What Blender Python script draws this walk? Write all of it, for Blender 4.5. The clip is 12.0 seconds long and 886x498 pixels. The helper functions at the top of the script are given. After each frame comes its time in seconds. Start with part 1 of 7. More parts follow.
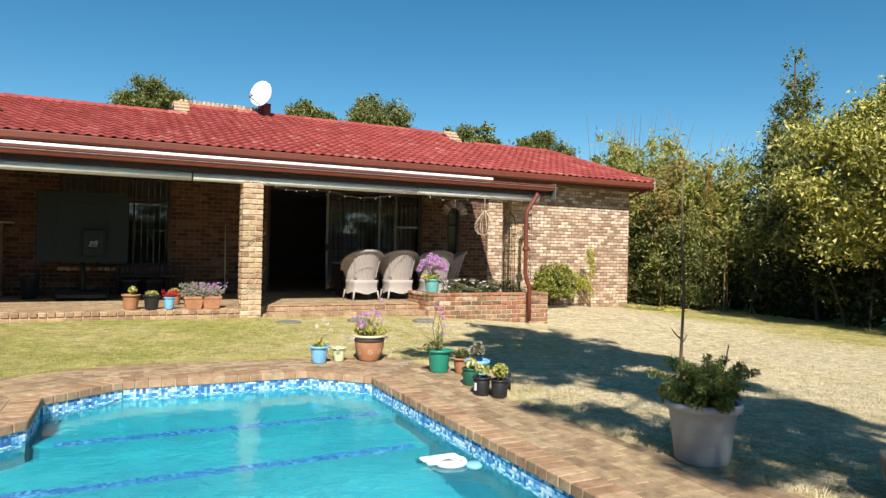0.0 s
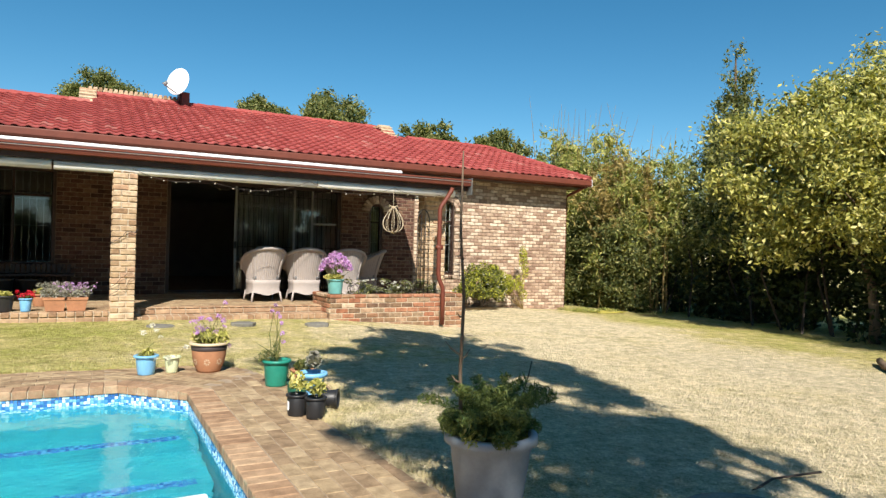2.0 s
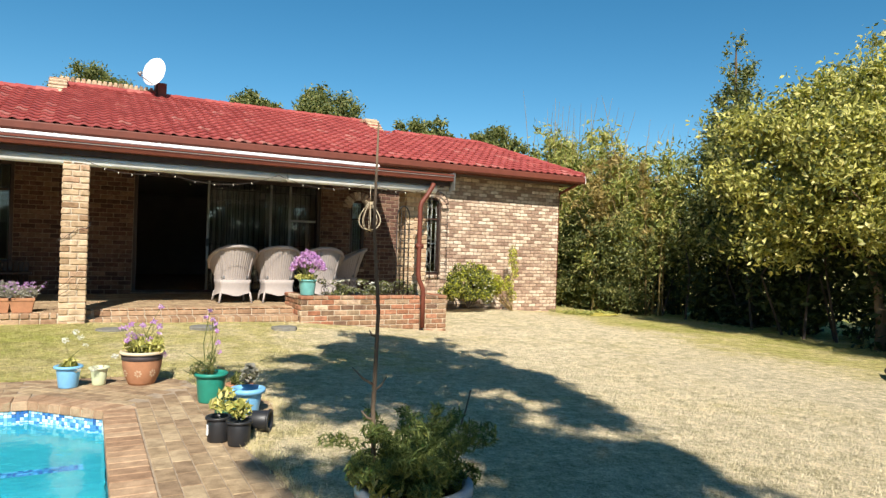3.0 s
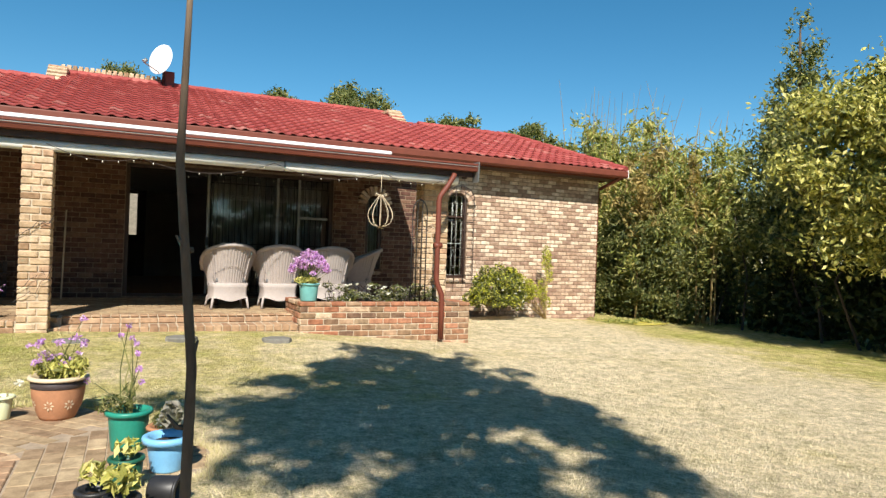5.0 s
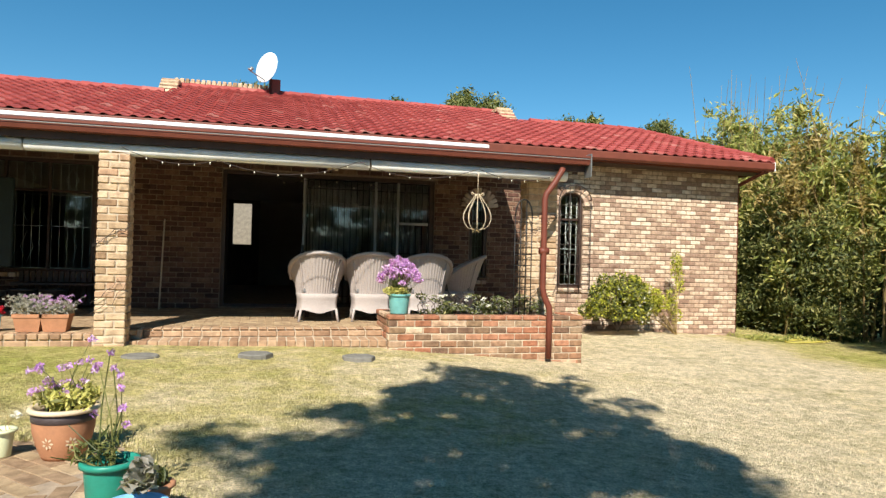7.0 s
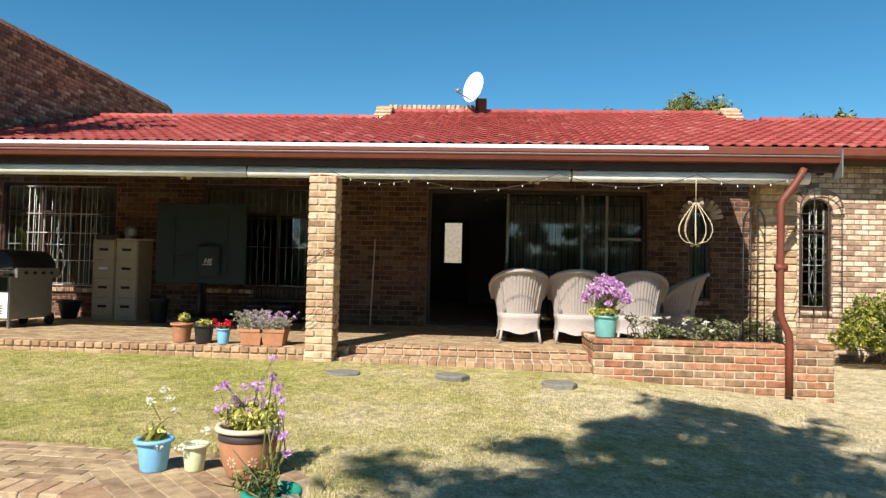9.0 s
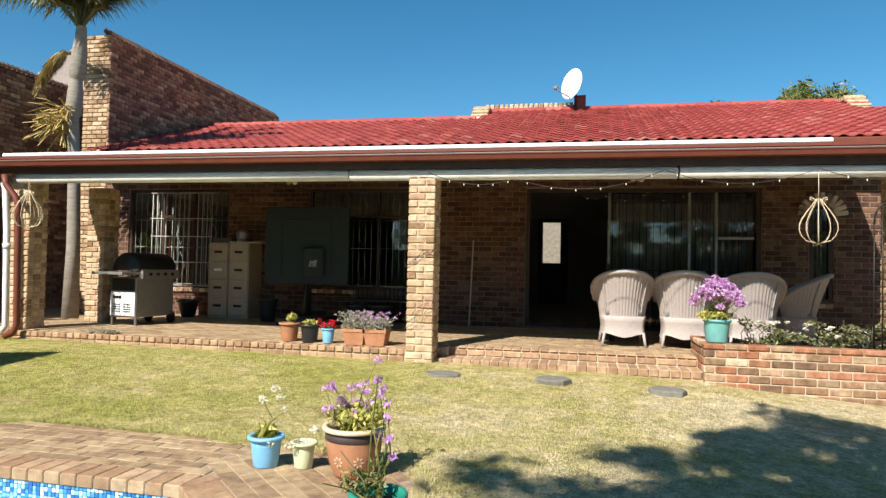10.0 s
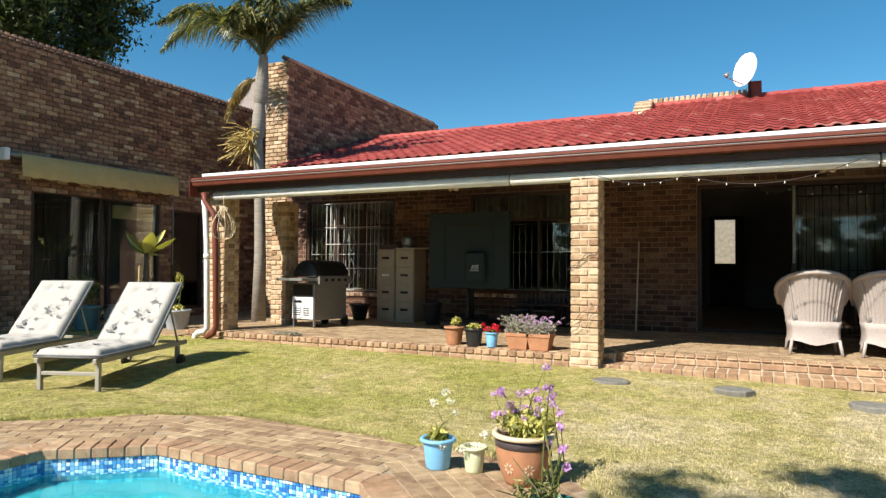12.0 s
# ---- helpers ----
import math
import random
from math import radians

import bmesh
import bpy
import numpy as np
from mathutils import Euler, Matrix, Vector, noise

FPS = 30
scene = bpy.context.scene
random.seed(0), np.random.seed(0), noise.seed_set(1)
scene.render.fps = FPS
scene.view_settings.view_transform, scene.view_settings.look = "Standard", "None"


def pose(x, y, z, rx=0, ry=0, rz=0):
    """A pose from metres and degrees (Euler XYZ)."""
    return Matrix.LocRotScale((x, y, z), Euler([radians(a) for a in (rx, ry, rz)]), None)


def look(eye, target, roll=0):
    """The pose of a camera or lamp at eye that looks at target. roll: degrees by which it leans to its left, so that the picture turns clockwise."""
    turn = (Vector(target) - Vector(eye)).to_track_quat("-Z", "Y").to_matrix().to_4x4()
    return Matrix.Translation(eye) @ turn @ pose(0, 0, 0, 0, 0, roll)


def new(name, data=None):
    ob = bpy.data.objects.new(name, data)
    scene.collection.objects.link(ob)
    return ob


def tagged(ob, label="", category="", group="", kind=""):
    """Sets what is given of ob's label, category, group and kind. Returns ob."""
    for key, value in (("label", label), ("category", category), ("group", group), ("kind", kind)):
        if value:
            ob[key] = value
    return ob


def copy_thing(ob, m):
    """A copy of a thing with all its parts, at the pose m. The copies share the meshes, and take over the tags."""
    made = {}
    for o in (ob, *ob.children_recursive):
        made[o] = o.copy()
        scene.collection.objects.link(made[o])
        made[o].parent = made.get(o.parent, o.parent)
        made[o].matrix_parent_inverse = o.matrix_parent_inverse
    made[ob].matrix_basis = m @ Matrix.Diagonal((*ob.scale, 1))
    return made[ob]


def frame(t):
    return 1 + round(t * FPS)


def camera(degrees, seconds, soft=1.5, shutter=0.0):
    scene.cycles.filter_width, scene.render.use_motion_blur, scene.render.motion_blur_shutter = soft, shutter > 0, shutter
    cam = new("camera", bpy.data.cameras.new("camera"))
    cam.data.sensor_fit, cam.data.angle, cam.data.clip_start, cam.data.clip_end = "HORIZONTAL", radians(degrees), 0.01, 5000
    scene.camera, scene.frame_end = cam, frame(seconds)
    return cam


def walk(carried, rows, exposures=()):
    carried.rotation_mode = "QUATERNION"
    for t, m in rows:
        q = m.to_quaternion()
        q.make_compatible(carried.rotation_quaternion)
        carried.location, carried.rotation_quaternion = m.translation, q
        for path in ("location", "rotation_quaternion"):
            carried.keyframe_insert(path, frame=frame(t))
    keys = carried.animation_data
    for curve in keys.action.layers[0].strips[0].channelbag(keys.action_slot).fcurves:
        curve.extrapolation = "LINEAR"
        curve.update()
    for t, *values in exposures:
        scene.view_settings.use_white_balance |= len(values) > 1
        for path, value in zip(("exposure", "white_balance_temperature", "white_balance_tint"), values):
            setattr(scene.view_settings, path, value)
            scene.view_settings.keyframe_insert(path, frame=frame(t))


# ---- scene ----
cam = camera(67.5, 12.0, soft=1.4)
PATH = [
    (0, (-0.112, -0.233, 1.236), (0.774, 1.561, 1.24), 1.2),
    (0.5, (0.281, -0.238, 1.243), (1.19, 1.543, 1.247), 1.3),
    (1, (0.656, -0.255, 1.238), (1.577, 1.52, 1.248), 1.3),
    (1.5, (1.085, -0.169, 1.236), (2.024, 1.597, 1.242), 1.4),
    (2, (1.467, -0.033, 1.227), (2.418, 1.726, 1.234), 1.5),
    (2.5, (1.829, 0.166, 1.225), (2.78, 1.926, 1.23), 1.6),
    (3, (2.151, 0.454, 1.245), (3.101, 2.214, 1.248), 1.8),
    (5, (3.099, 1.74, 1.202), (3.953, 3.549, 1.211), 2.0),
    (5.5, (3.289, 2.015, 1.207), (4.076, 3.853, 1.216), 1.8),
    (6, (3.488, 2.286, 1.199), (4.194, 4.157, 1.21), 1.7),
    (6.5, (3.693, 2.533, 1.191), (4.31, 4.436, 1.202), 1.6),
    (8.5, (4.125, 3.268, 1.178), (4.155, 5.267, 1.238), 1.4),
    (9, (4.120, 3.299, 1.185), (3.981, 5.293, 1.247), 1.3),
    (9.5, (4.101, 3.324, 1.203), (3.807, 5.302, 1.256), 1.3),
    (10, (4.078, 3.345, 1.205), (3.652, 5.298, 1.26), 1.2),
    (10.5, (4.071, 3.359, 1.204), (3.522, 5.282, 1.261), 0.8),
    (11, (4.069, 3.363, 1.205), (3.407, 5.25, 1.263), 0.6),
    (11.5, (4.060, 3.370, 1.205), (3.290, 5.214, 1.265), 0.4),
    (12, (4.020, 3.360, 1.220), (3.147, 5.158, 1.277), 0.4),
]
walk(cam, [(t, look(eye, target, roll)) for t, eye, target, roll in PATH], [(0, 0.61), (2.5, 0.68), (6.5, 0.72), (8.5, 0.76), (12, 0.82)])

# ---- light ----
SUN_DIR = Vector((-0.40, -1.0, 1.03)).normalized()      # towards the sun
SUN_STRENGTH, SKY_STRENGTH = 5.0, 0.079
world = bpy.data.worlds.new("world")
scene.world = world
world.use_nodes = True
wn = world.node_tree
sky = wn.nodes.new("ShaderNodeTexSky")
sky.sky_type, sky.sun_disc = "NISHITA", False
sky.sun_elevation = math.asin(SUN_DIR.z)
sky.sun_rotation = math.atan2(SUN_DIR.x, SUN_DIR.y)
sky.altitude, sky.air_density, sky.dust_density, sky.ozone_density = 1500, 1.0, 0.3, 2.2
deep = wn.nodes.new("ShaderNodeHueSaturation")
deep.inputs["Saturation"].default_value = 1.31
deep.inputs["Hue"].default_value = 0.484
wn.links.new(sky.outputs[0], deep.inputs["Color"])
wn.links.new(deep.outputs[0], wn.nodes["Background"].inputs[0])
wn.nodes["Background"].inputs[1].default_value = SKY_STRENGTH
sun = new("sun", bpy.data.lights.new("sun", "SUN"))
sun.data.energy, sun.data.angle, sun.data.color = SUN_STRENGTH, radians(0.55), (1.0, 0.94, 0.84)
sun.matrix_world = look(SUN_DIR * 40, (0, 0, 0))


# ---- materials ----
class Nodes:
    """Short hand for a material's node tree."""

    def __init__(self, name, rough=0.7, metal=0.0, spec=0.5):
        self.mat = bpy.data.materials.new(name)
        self.mat.use_nodes = True
        self.t = self.mat.node_tree
        self.bsdf = self.t.nodes["Principled BSDF"]
        self.put("Roughness", rough), self.put("Metallic", metal), self.put("Specular IOR Level", spec)

    def put(self, socket, value):
        s = self.bsdf.inputs[socket]
        if isinstance(value, bpy.types.NodeSocket):
            self.t.links.new(value, s)
        else:
            s.default_value = value

    def node(self, kind, *links, **props):
        n = self.t.nodes.new(kind)
        for k, v in props.items():
            setattr(n, k, v)
        for sock, v in links:
            if isinstance(v, bpy.types.NodeSocket):
                self.t.links.new(v, n.inputs[sock])
            else:
                n.inputs[sock].default_value = v
        return n

    def coord(self, scale=(1, 1, 1), world=False):
        if world:
            c = self.node("ShaderNodeNewGeometry").outputs["Position"]
        else:
            c = self.node("ShaderNodeTexCoord").outputs["Object"]
        return self.node("ShaderNodeMapping", ("Vector", c), ("Scale", scale)).outputs[0]

    def noise(self, scale, detail=4, rough=0.6, stretch=(1, 1, 1), world=True):
        return self.node("ShaderNodeTexNoise", ("Vector", self.coord(stretch, world)), ("Scale", scale), ("Detail", detail), ("Roughness", rough)).outputs[0]

    def voronoi(self, scale, stretch=(1, 1, 1), world=True, out="Distance"):
        return self.node("ShaderNodeTexVoronoi", ("Vector", self.coord(stretch, world)), ("Scale", scale)).outputs[out]

    def ramp(self, fac, stops, constant=False):
        r = self.node("ShaderNodeValToRGB", ("Fac", fac))
        cr = r.color_ramp
        cr.interpolation = "CONSTANT" if constant else "LINEAR"
        while len(cr.elements) < len(stops):
            cr.elements.new(0.5)
        for e, (p, c) in zip(cr.elements, stops):
            e.position, e.color = p, (*c, 1) if len(c) == 3 else c
        return r.outputs[0]

    def mix(self, fac, a, b, mode="MIX"):
        m = self.node("ShaderNodeMix", data_type="RGBA", blend_type=mode)
        for s, v in ((m.inputs[0], fac), (m.inputs[6], a), (m.inputs[7], b)):
            if isinstance(v, bpy.types.NodeSocket):
                self.t.links.new(v, s)
            else:
                s.default_value = v if isinstance(v, (int, float)) else (*v, 1)
        return m.outputs[2]

    def math(self, op, a, b=0.0):
        return self.node("ShaderNodeMath", (0, a), (1, b), operation=op).outputs[0]

    def chance(self):
        """A random value for each object and each loose piece."""
        o = self.node("ShaderNodeObjectInfo").outputs["Random"]
        g = self.node("ShaderNodeNewGeometry").outputs["Random Per Island"]
        return self.math("FRACT", self.math("ADD", o, g))

    def bump(self, height, strength=0.4, distance=0.01):
        self.put("Normal", self.node("ShaderNodeBump", ("Strength", strength), ("Distance", distance), ("Height", height)).outputs[0])

    def colour(self, c):
        self.put("Base Color", c if isinstance(c, bpy.types.NodeSocket) else (*c, 1))


def plain(name, colour, rough=0.6, metal=0.0, vary=0.25, scale=9.0, bump=0.15, spec=0.5, stretch=(1, 1, 1)):
    """A paint, metal or plastic with soft wear."""
    m = Nodes(name, rough, metal, spec)
    a = m.noise(scale, 5, stretch=stretch)
    b = m.noise(scale * 9, 3, stretch=stretch)
    dark = tuple(c * (1 - vary) for c in colour)
    light = tuple(min(1, c * (1 + vary * 0.6)) for c in colour)
    c = m.ramp(a, ((0.3, dark), (0.7, light)))
    m.colour(m.mix(0.25, c, m.ramp(b, ((0.35, dark), (0.65, light)))))
    m.put("Roughness", m.node("ShaderNodeMapRange", ("Value", b), (3, max(0.05, rough - 0.1)), (4, min(1, rough + 0.12))).outputs[0])
    if bump:
        m.bump(m.math("ADD", a, m.math("MULTIPLY", b, 0.5)), bump, 0.004)
    return m.mat


def brick_mat(name, stops, dirt=0.35, rough=0.88):
    m = Nodes(name, rough, 0, 0.25)
    base = m.ramp(m.chance(), stops)
    blot = m.ramp(m.noise(11, 5), ((0.32, (0.45, 0.40, 0.36)), (0.62, (1.1, 1.08, 1.05))))
    c = m.mix(dirt * 2, base, blot, "MULTIPLY")
    fine = m.noise(90, 4, 0.7)
    c = m.mix(0.5, c, m.ramp(fine, ((0.3, (0.62, 0.6, 0.57)), (0.7, (1.2, 1.2, 1.2)))), "MULTIPLY")
    m.colour(c)
    m.bump(m.math("ADD", fine, m.noise(22, 3)), 0.6, 0.006)
    return m.mat


WALL_BRICKS = ((0.0, (0.30, 0.195, 0.145)), (0.2, (0.41, 0.285, 0.21)), (0.45, (0.54, 0.405, 0.30)), (0.7, (0.65, 0.52, 0.40)), (0.9, (0.75, 0.63, 0.50)), (1.0, (0.46, 0.31, 0.23)))
PALE_BRICKS = ((0.0, (0.30, 0.19, 0.11)), (0.18, (0.44, 0.31, 0.19)), (0.5, (0.58, 0.43, 0.28)), (0.8, (0.68, 0.53, 0.37)), (1.0, (0.47, 0.29, 0.18)))
RED_BRICKS = ((0.0, (0.17, 0.10, 0.07)), (0.15, (0.30, 0.20, 0.12)), (0.35, (0.36, 0.15, 0.085)), (0.6, (0.46, 0.23, 0.14)), (0.75, (0.33, 0.24, 0.155)), (0.9, (0.54, 0.36, 0.24)), (1.0, (0.66, 0.54, 0.40)))
# same house brick again, with verandah and wing shade put into the colours
SHADE_BRICKS = ((0.0, (0.085, 0.045, 0.036)), (0.35, (0.125, 0.062, 0.047)), (0.7, (0.165, 0.088, 0.064)), (1.0, (0.225, 0.135, 0.09)))
WING_SHADE_BRICKS = ((0.0, (0.17, 0.095, 0.07)), (0.35, (0.30, 0.165, 0.115)), (0.7, (0.40, 0.24, 0.16)), (0.93, (0.50, 0.34, 0.22)), (1.0, (0.64, 0.48, 0.33)))
M_BRICK = brick_mat("tan_face_brick", WALL_BRICKS)
M_PALE = brick_mat("pale_tan_brick", PALE_BRICKS, 0.34)
M_REDB = brick_mat("red_tan_brick", RED_BRICKS, 0.4)
M_SHADE_BRICK = brick_mat("shade_toned_brick", SHADE_BRICKS)
M_WING_SHADE = brick_mat("wing_shade_toned_brick", WING_SHADE_BRICKS)
M_PAVER = brick_mat("paving_brick", ((0.0, (0.29, 0.20, 0.125)), (0.4, (0.36, 0.26, 0.16)), (0.75, (0.41, 0.305, 0.185)), (1.0, (0.47, 0.36, 0.23))), 0.35)
M_COPING = brick_mat("coping_brick", ((0.0, (0.33, 0.205, 0.125)), (0.5, (0.42, 0.275, 0.17)), (1.0, (0.50, 0.35, 0.225))), 0.3)
M_MORTAR = plain("mortar", (0.50, 0.41, 0.30), 0.95, 0, 0.3, 14, 0.4, 0.2)
M_MORTAR_D = plain("dark_joint", (0.24, 0.17, 0.12), 0.97, 0, 0.4, 14, 0.4, 0.1)


def lawn_mat():
    m = Nodes("dry_lawn", 0.95, 0, 0.15)
    big = m.math("ADD", m.math("MULTIPLY", m.noise(0.55, 5, 0.6), 0.55), m.math("MULTIPLY", m.noise(2.6, 6, 0.7), 0.5))
    pos = m.node("ShaderNodeSeparateXYZ", ("Vector", m.node("ShaderNodeNewGeometry").outputs["Position"]))
    # the grass by the terrace is watered and greener than the slope beyond the beds
    east = m.node("ShaderNodeMapRange", ("Value", m.math("ADD", pos.outputs[0], m.math("MULTIPLY", pos.outputs[1], -0.5))), (1, 3.5), (2, -4.0)).outputs[0]
    shade = m.node("ShaderNodeMapRange", ("Value", m.math("ADD", pos.outputs[0], m.math("MULTIPLY", pos.outputs[1], -0.10))), (1, 10.3), (2, 12.4), (4, 0.36)).outputs[0]
    spread = m.math("MULTIPLY", m.math("SUBTRACT", big, 0.52), 1.35)
    green = m.math("ADD", m.math("ADD", m.math("MULTIPLY", east, 0.40), shade), m.math("ADD", spread, 0.32))
    c = m.ramp(green, ((0.28, (0.84, 0.73, 0.55)), (0.46, (0.80, 0.69, 0.48)), (0.62, (0.65, 0.57, 0.27)), (0.82, (0.45, 0.45, 0.13))))
    patch = m.noise(5.5, 7, 0.78)
    c = m.mix(0.85, c, m.ramp(patch, ((0.34, (0.50, 0.50, 0.38)), (0.62, (1.22, 1.2, 1.18)))), "MULTIPLY")
    mid = m.noise(17, 5, 0.75)
    c = m.mix(0.7, c, m.ramp(mid, ((0.36, (0.55, 0.54, 0.42)), (0.6, (1.2, 1.18, 1.18)))), "MULTIPLY")
    fine = m.noise(60, 5, 0.8)
    c = m.mix(0.8, c, m.ramp(fine, ((0.36, (0.45, 0.43, 0.34)), (0.62, (1.32, 1.3, 1.28)))), "MULTIPLY")
    m.colour(c)
    m.bump(m.math("ADD", fine, m.math("MULTIPLY", m.noise(18, 3), 0.7)), 1.0, 0.035)
    return m.mat


M_LAWN = lawn_mat()


def blade_mat():
    m = Nodes("grass_blade", 0.8, 0, 0.2)
    pos = m.node("ShaderNodeSeparateXYZ", ("Vector", m.node("ShaderNodeNewGeometry").outputs["Position"]))
    east = m.node("ShaderNodeMapRange", ("Value", m.math("ADD", pos.outputs[0], m.math("MULTIPLY", pos.outputs[1], -0.5))), (1, 3.5), (2, -4.0)).outputs[0]
    g = m.math("ADD", m.math("MULTIPLY", east, 0.55), m.math("MULTIPLY", m.chance(), 0.42))
    m.colour(m.ramp(g, ((0.0, (0.72, 0.61, 0.44)), (0.45, (0.60, 0.51, 0.29)), (0.75, (0.44, 0.42, 0.14)), (1.0, (0.27, 0.33, 0.07)))))
    return m.mat


M_BLADE = blade_mat()


def leaf_mat(name, stops, rough=0.55):
    m = Nodes(name, rough, 0, 0.35)
    m.colour(m.ramp(m.chance(), stops))
    m.put("Subsurface Weight", 0.0)
    # leaves let some light through
    t = m.node("ShaderNodeBsdfTranslucent", ("Color", m.ramp(m.chance(), tuple((p, (c[0] * 1.3, c[1] * 1.4, c[2] * 0.6)) for p, c in stops))))
    mixed = m.node("ShaderNodeMixShader", (0, 0.25), (1, m.bsdf.outputs[0]), (2, t.outputs[0]))
    m.t.links.new(mixed.outputs[0], m.t.nodes["Material Output"].inputs[0])
    return m.mat


M_LEAF = leaf_mat("leaf_green", ((0.0, (0.055, 0.072, 0.022)), (0.5, (0.125, 0.145, 0.042)), (0.85, (0.235, 0.235, 0.075)), (1.0, (0.38, 0.34, 0.14))))
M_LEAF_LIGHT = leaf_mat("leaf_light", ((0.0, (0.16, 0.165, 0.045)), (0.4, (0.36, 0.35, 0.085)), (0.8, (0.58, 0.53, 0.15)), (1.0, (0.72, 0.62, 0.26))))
M_OLIVE = leaf_mat("olive_leaf", ((0.0, (0.10, 0.11, 0.035)), (0.4, (0.24, 0.245, 0.07)), (0.8, (0.43, 0.40, 0.13)), (1.0, (0.60, 0.52, 0.24))))
M_GLOSSY = leaf_mat("glossy_yellow_green_leaf", ((0.0, (0.13, 0.15, 0.015)), (0.5, (0.34, 0.35, 0.035)), (1.0, (0.64, 0.60, 0.10))), 0.35)
M_FERN = leaf_mat("fern_leaf", ((0.0, (0.05, 0.075, 0.02)), (0.6, (0.13, 0.17, 0.04)), (1.0, (0.28, 0.30, 0.09))))
# near-black leaf; in the hedge its colour carries the shade
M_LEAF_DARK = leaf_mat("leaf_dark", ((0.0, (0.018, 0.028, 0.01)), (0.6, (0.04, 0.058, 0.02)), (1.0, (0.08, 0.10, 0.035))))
M_BAMBOO = leaf_mat("bamboo_leaf", ((0.0, (0.11, 0.14, 0.035)), (0.4, (0.26, 0.285, 0.07)), (0.75, (0.43, 0.41, 0.12)), (1.0, (0.58, 0.49, 0.19))))
M_PALMLEAF = leaf_mat("palm_leaf", ((0.0, (0.05, 0.06, 0.025)), (0.5, (0.13, 0.14, 0.055)), (0.85, (0.27, 0.26, 0.11)), (1.0, (0.48, 0.44, 0.20))), 0.4)
M_DRYLEAF = leaf_mat("dry_leaf", ((0.0, (0.22, 0.15, 0.07)), (1.0, (0.45, 0.33, 0.15))))
M_DYING = leaf_mat("dying_leaf", ((0.0, (0.20, 0.16, 0.05)), (0.6, (0.36, 0.27, 0.09)), (1.0, (0.52, 0.38, 0.15))))
M_GREYLEAF = leaf_mat("grey_leaf", ((0.0, (0.26, 0.26, 0.22)), (1.0, (0.46, 0.42, 0.36))))
M_PURPLE = leaf_mat("purple_petal", ((0.0, (0.45, 0.20, 0.55)), (0.6, (0.62, 0.33, 0.72)), (1.0, (0.80, 0.62, 0.85))))
M_RED = leaf_mat("red_petal", ((0.0, (0.5, 0.01, 0.03)), (1.0, (0.8, 0.04, 0.08))))
M_WHITEP = leaf_mat("white_petal", ((0.0, (0.65, 0.62, 0.55)), (1.0, (0.85, 0.83, 0.78))))
M_BARK = plain("bark", (0.17, 0.12, 0.08), 0.9, 0, 0.45, 12, 0.8, 0.2, (1, 1, 0.3))
M_DARKSTEM = plain("dark_stem", (0.05, 0.035, 0.028), 0.75, 0, 0.4, 20, 0.5)
M_PALMTRUNK = plain("palm_trunk", (0.30, 0.27, 0.23), 0.85, 0, 0.35, 5, 0.5, 0.2, (1, 1, 5))
M_TILE = brick_mat("red_roof_tile", ((0.0, (0.30, 0.058, 0.052)), (0.5, (0.36, 0.074, 0.066)), (0.93, (0.42, 0.098, 0.085)), (1.0, (0.46, 0.18, 0.15))), 0.10, 0.75)
M_FASCIA = plain("brown_red_paint", (0.16, 0.045, 0.028), 0.5, 0, 0.2, 6, 0.1, 0.3)
M_WHITE = plain("white_paint", (0.80, 0.80, 0.79), 0.45, 0, 0.08, 8, 0.08)
M_SOFFIT = plain("grey_white_soffit", (0.74, 0.73, 0.70), 0.7, 0, 0.15, 5, 0.1)
# cream lowered so that its colour carries the verandah's shade
M_CEIL = plain("shade_toned_cream_ceiling", (0.30, 0.27, 0.22), 0.8, 0, 0.12, 5, 0.1)
M_DARKWOOD = plain("dark_brown_wood", (0.055, 0.028, 0.02), 0.5, 0, 0.35, 10, 0.3, 0.4, (1, 1, 0.2))
# the wing room's lack of light is put into this dark colour
M_DIM = plain("shade_dark_room_wall", (0.10, 0.08, 0.07), 0.85, 0, 0.15, 3, 0.05)
M_DARK_IN = plain("dim_room_wall", (0.36, 0.32, 0.28), 0.85, 0, 0.15, 3, 0.05)
M_BARS = plain("cream_bars", (0.62, 0.60, 0.56), 0.5, 0.1, 0.15, 20, 0.1)
M_BLACK = plain("black_iron", (0.03, 0.028, 0.026), 0.5, 0.5, 0.3, 20, 0.2)
M_DARKGREEN = plain("dark_green_cloth", (0.007, 0.020, 0.022), 0.75, 0, 0.25, 6, 0.2)
M_GREY = plain("grey_metal", (0.24, 0.24, 0.23), 0.35, 0.6, 0.2, 12, 0.1)
M_BEIGE = plain("beige_steel", (0.42, 0.35, 0.25), 0.5, 0.1, 0.15, 6, 0.1)
M_BLUE = plain("blue_plastic", (0.20, 0.48, 0.76), 0.4, 0, 0.15, 9, 0.05)
M_LIME = plain("lime_cream_plastic", (0.62, 0.66, 0.42), 0.45, 0, 0.12, 9, 0.05)
M_GREENPOT = plain("green_plastic", (0.02, 0.24, 0.17), 0.4, 0, 0.2, 9, 0.05)
M_DKGREENPOT = plain("dark_green_plastic", (0.015, 0.10, 0.06), 0.45, 0, 0.25, 9, 0.05)
M_TERRA = plain("terracotta", (0.42, 0.20, 0.105), 0.8, 0, 0.25, 7, 0.3, 0.3)
M_TERRA_B = plain("glazed_band", (0.06, 0.045, 0.045), 0.5, 0, 0.2, 7, 0.1)
M_CREAM = plain("cream_rim", (0.62, 0.50, 0.34), 0.6, 0, 0.15, 7, 0.1)
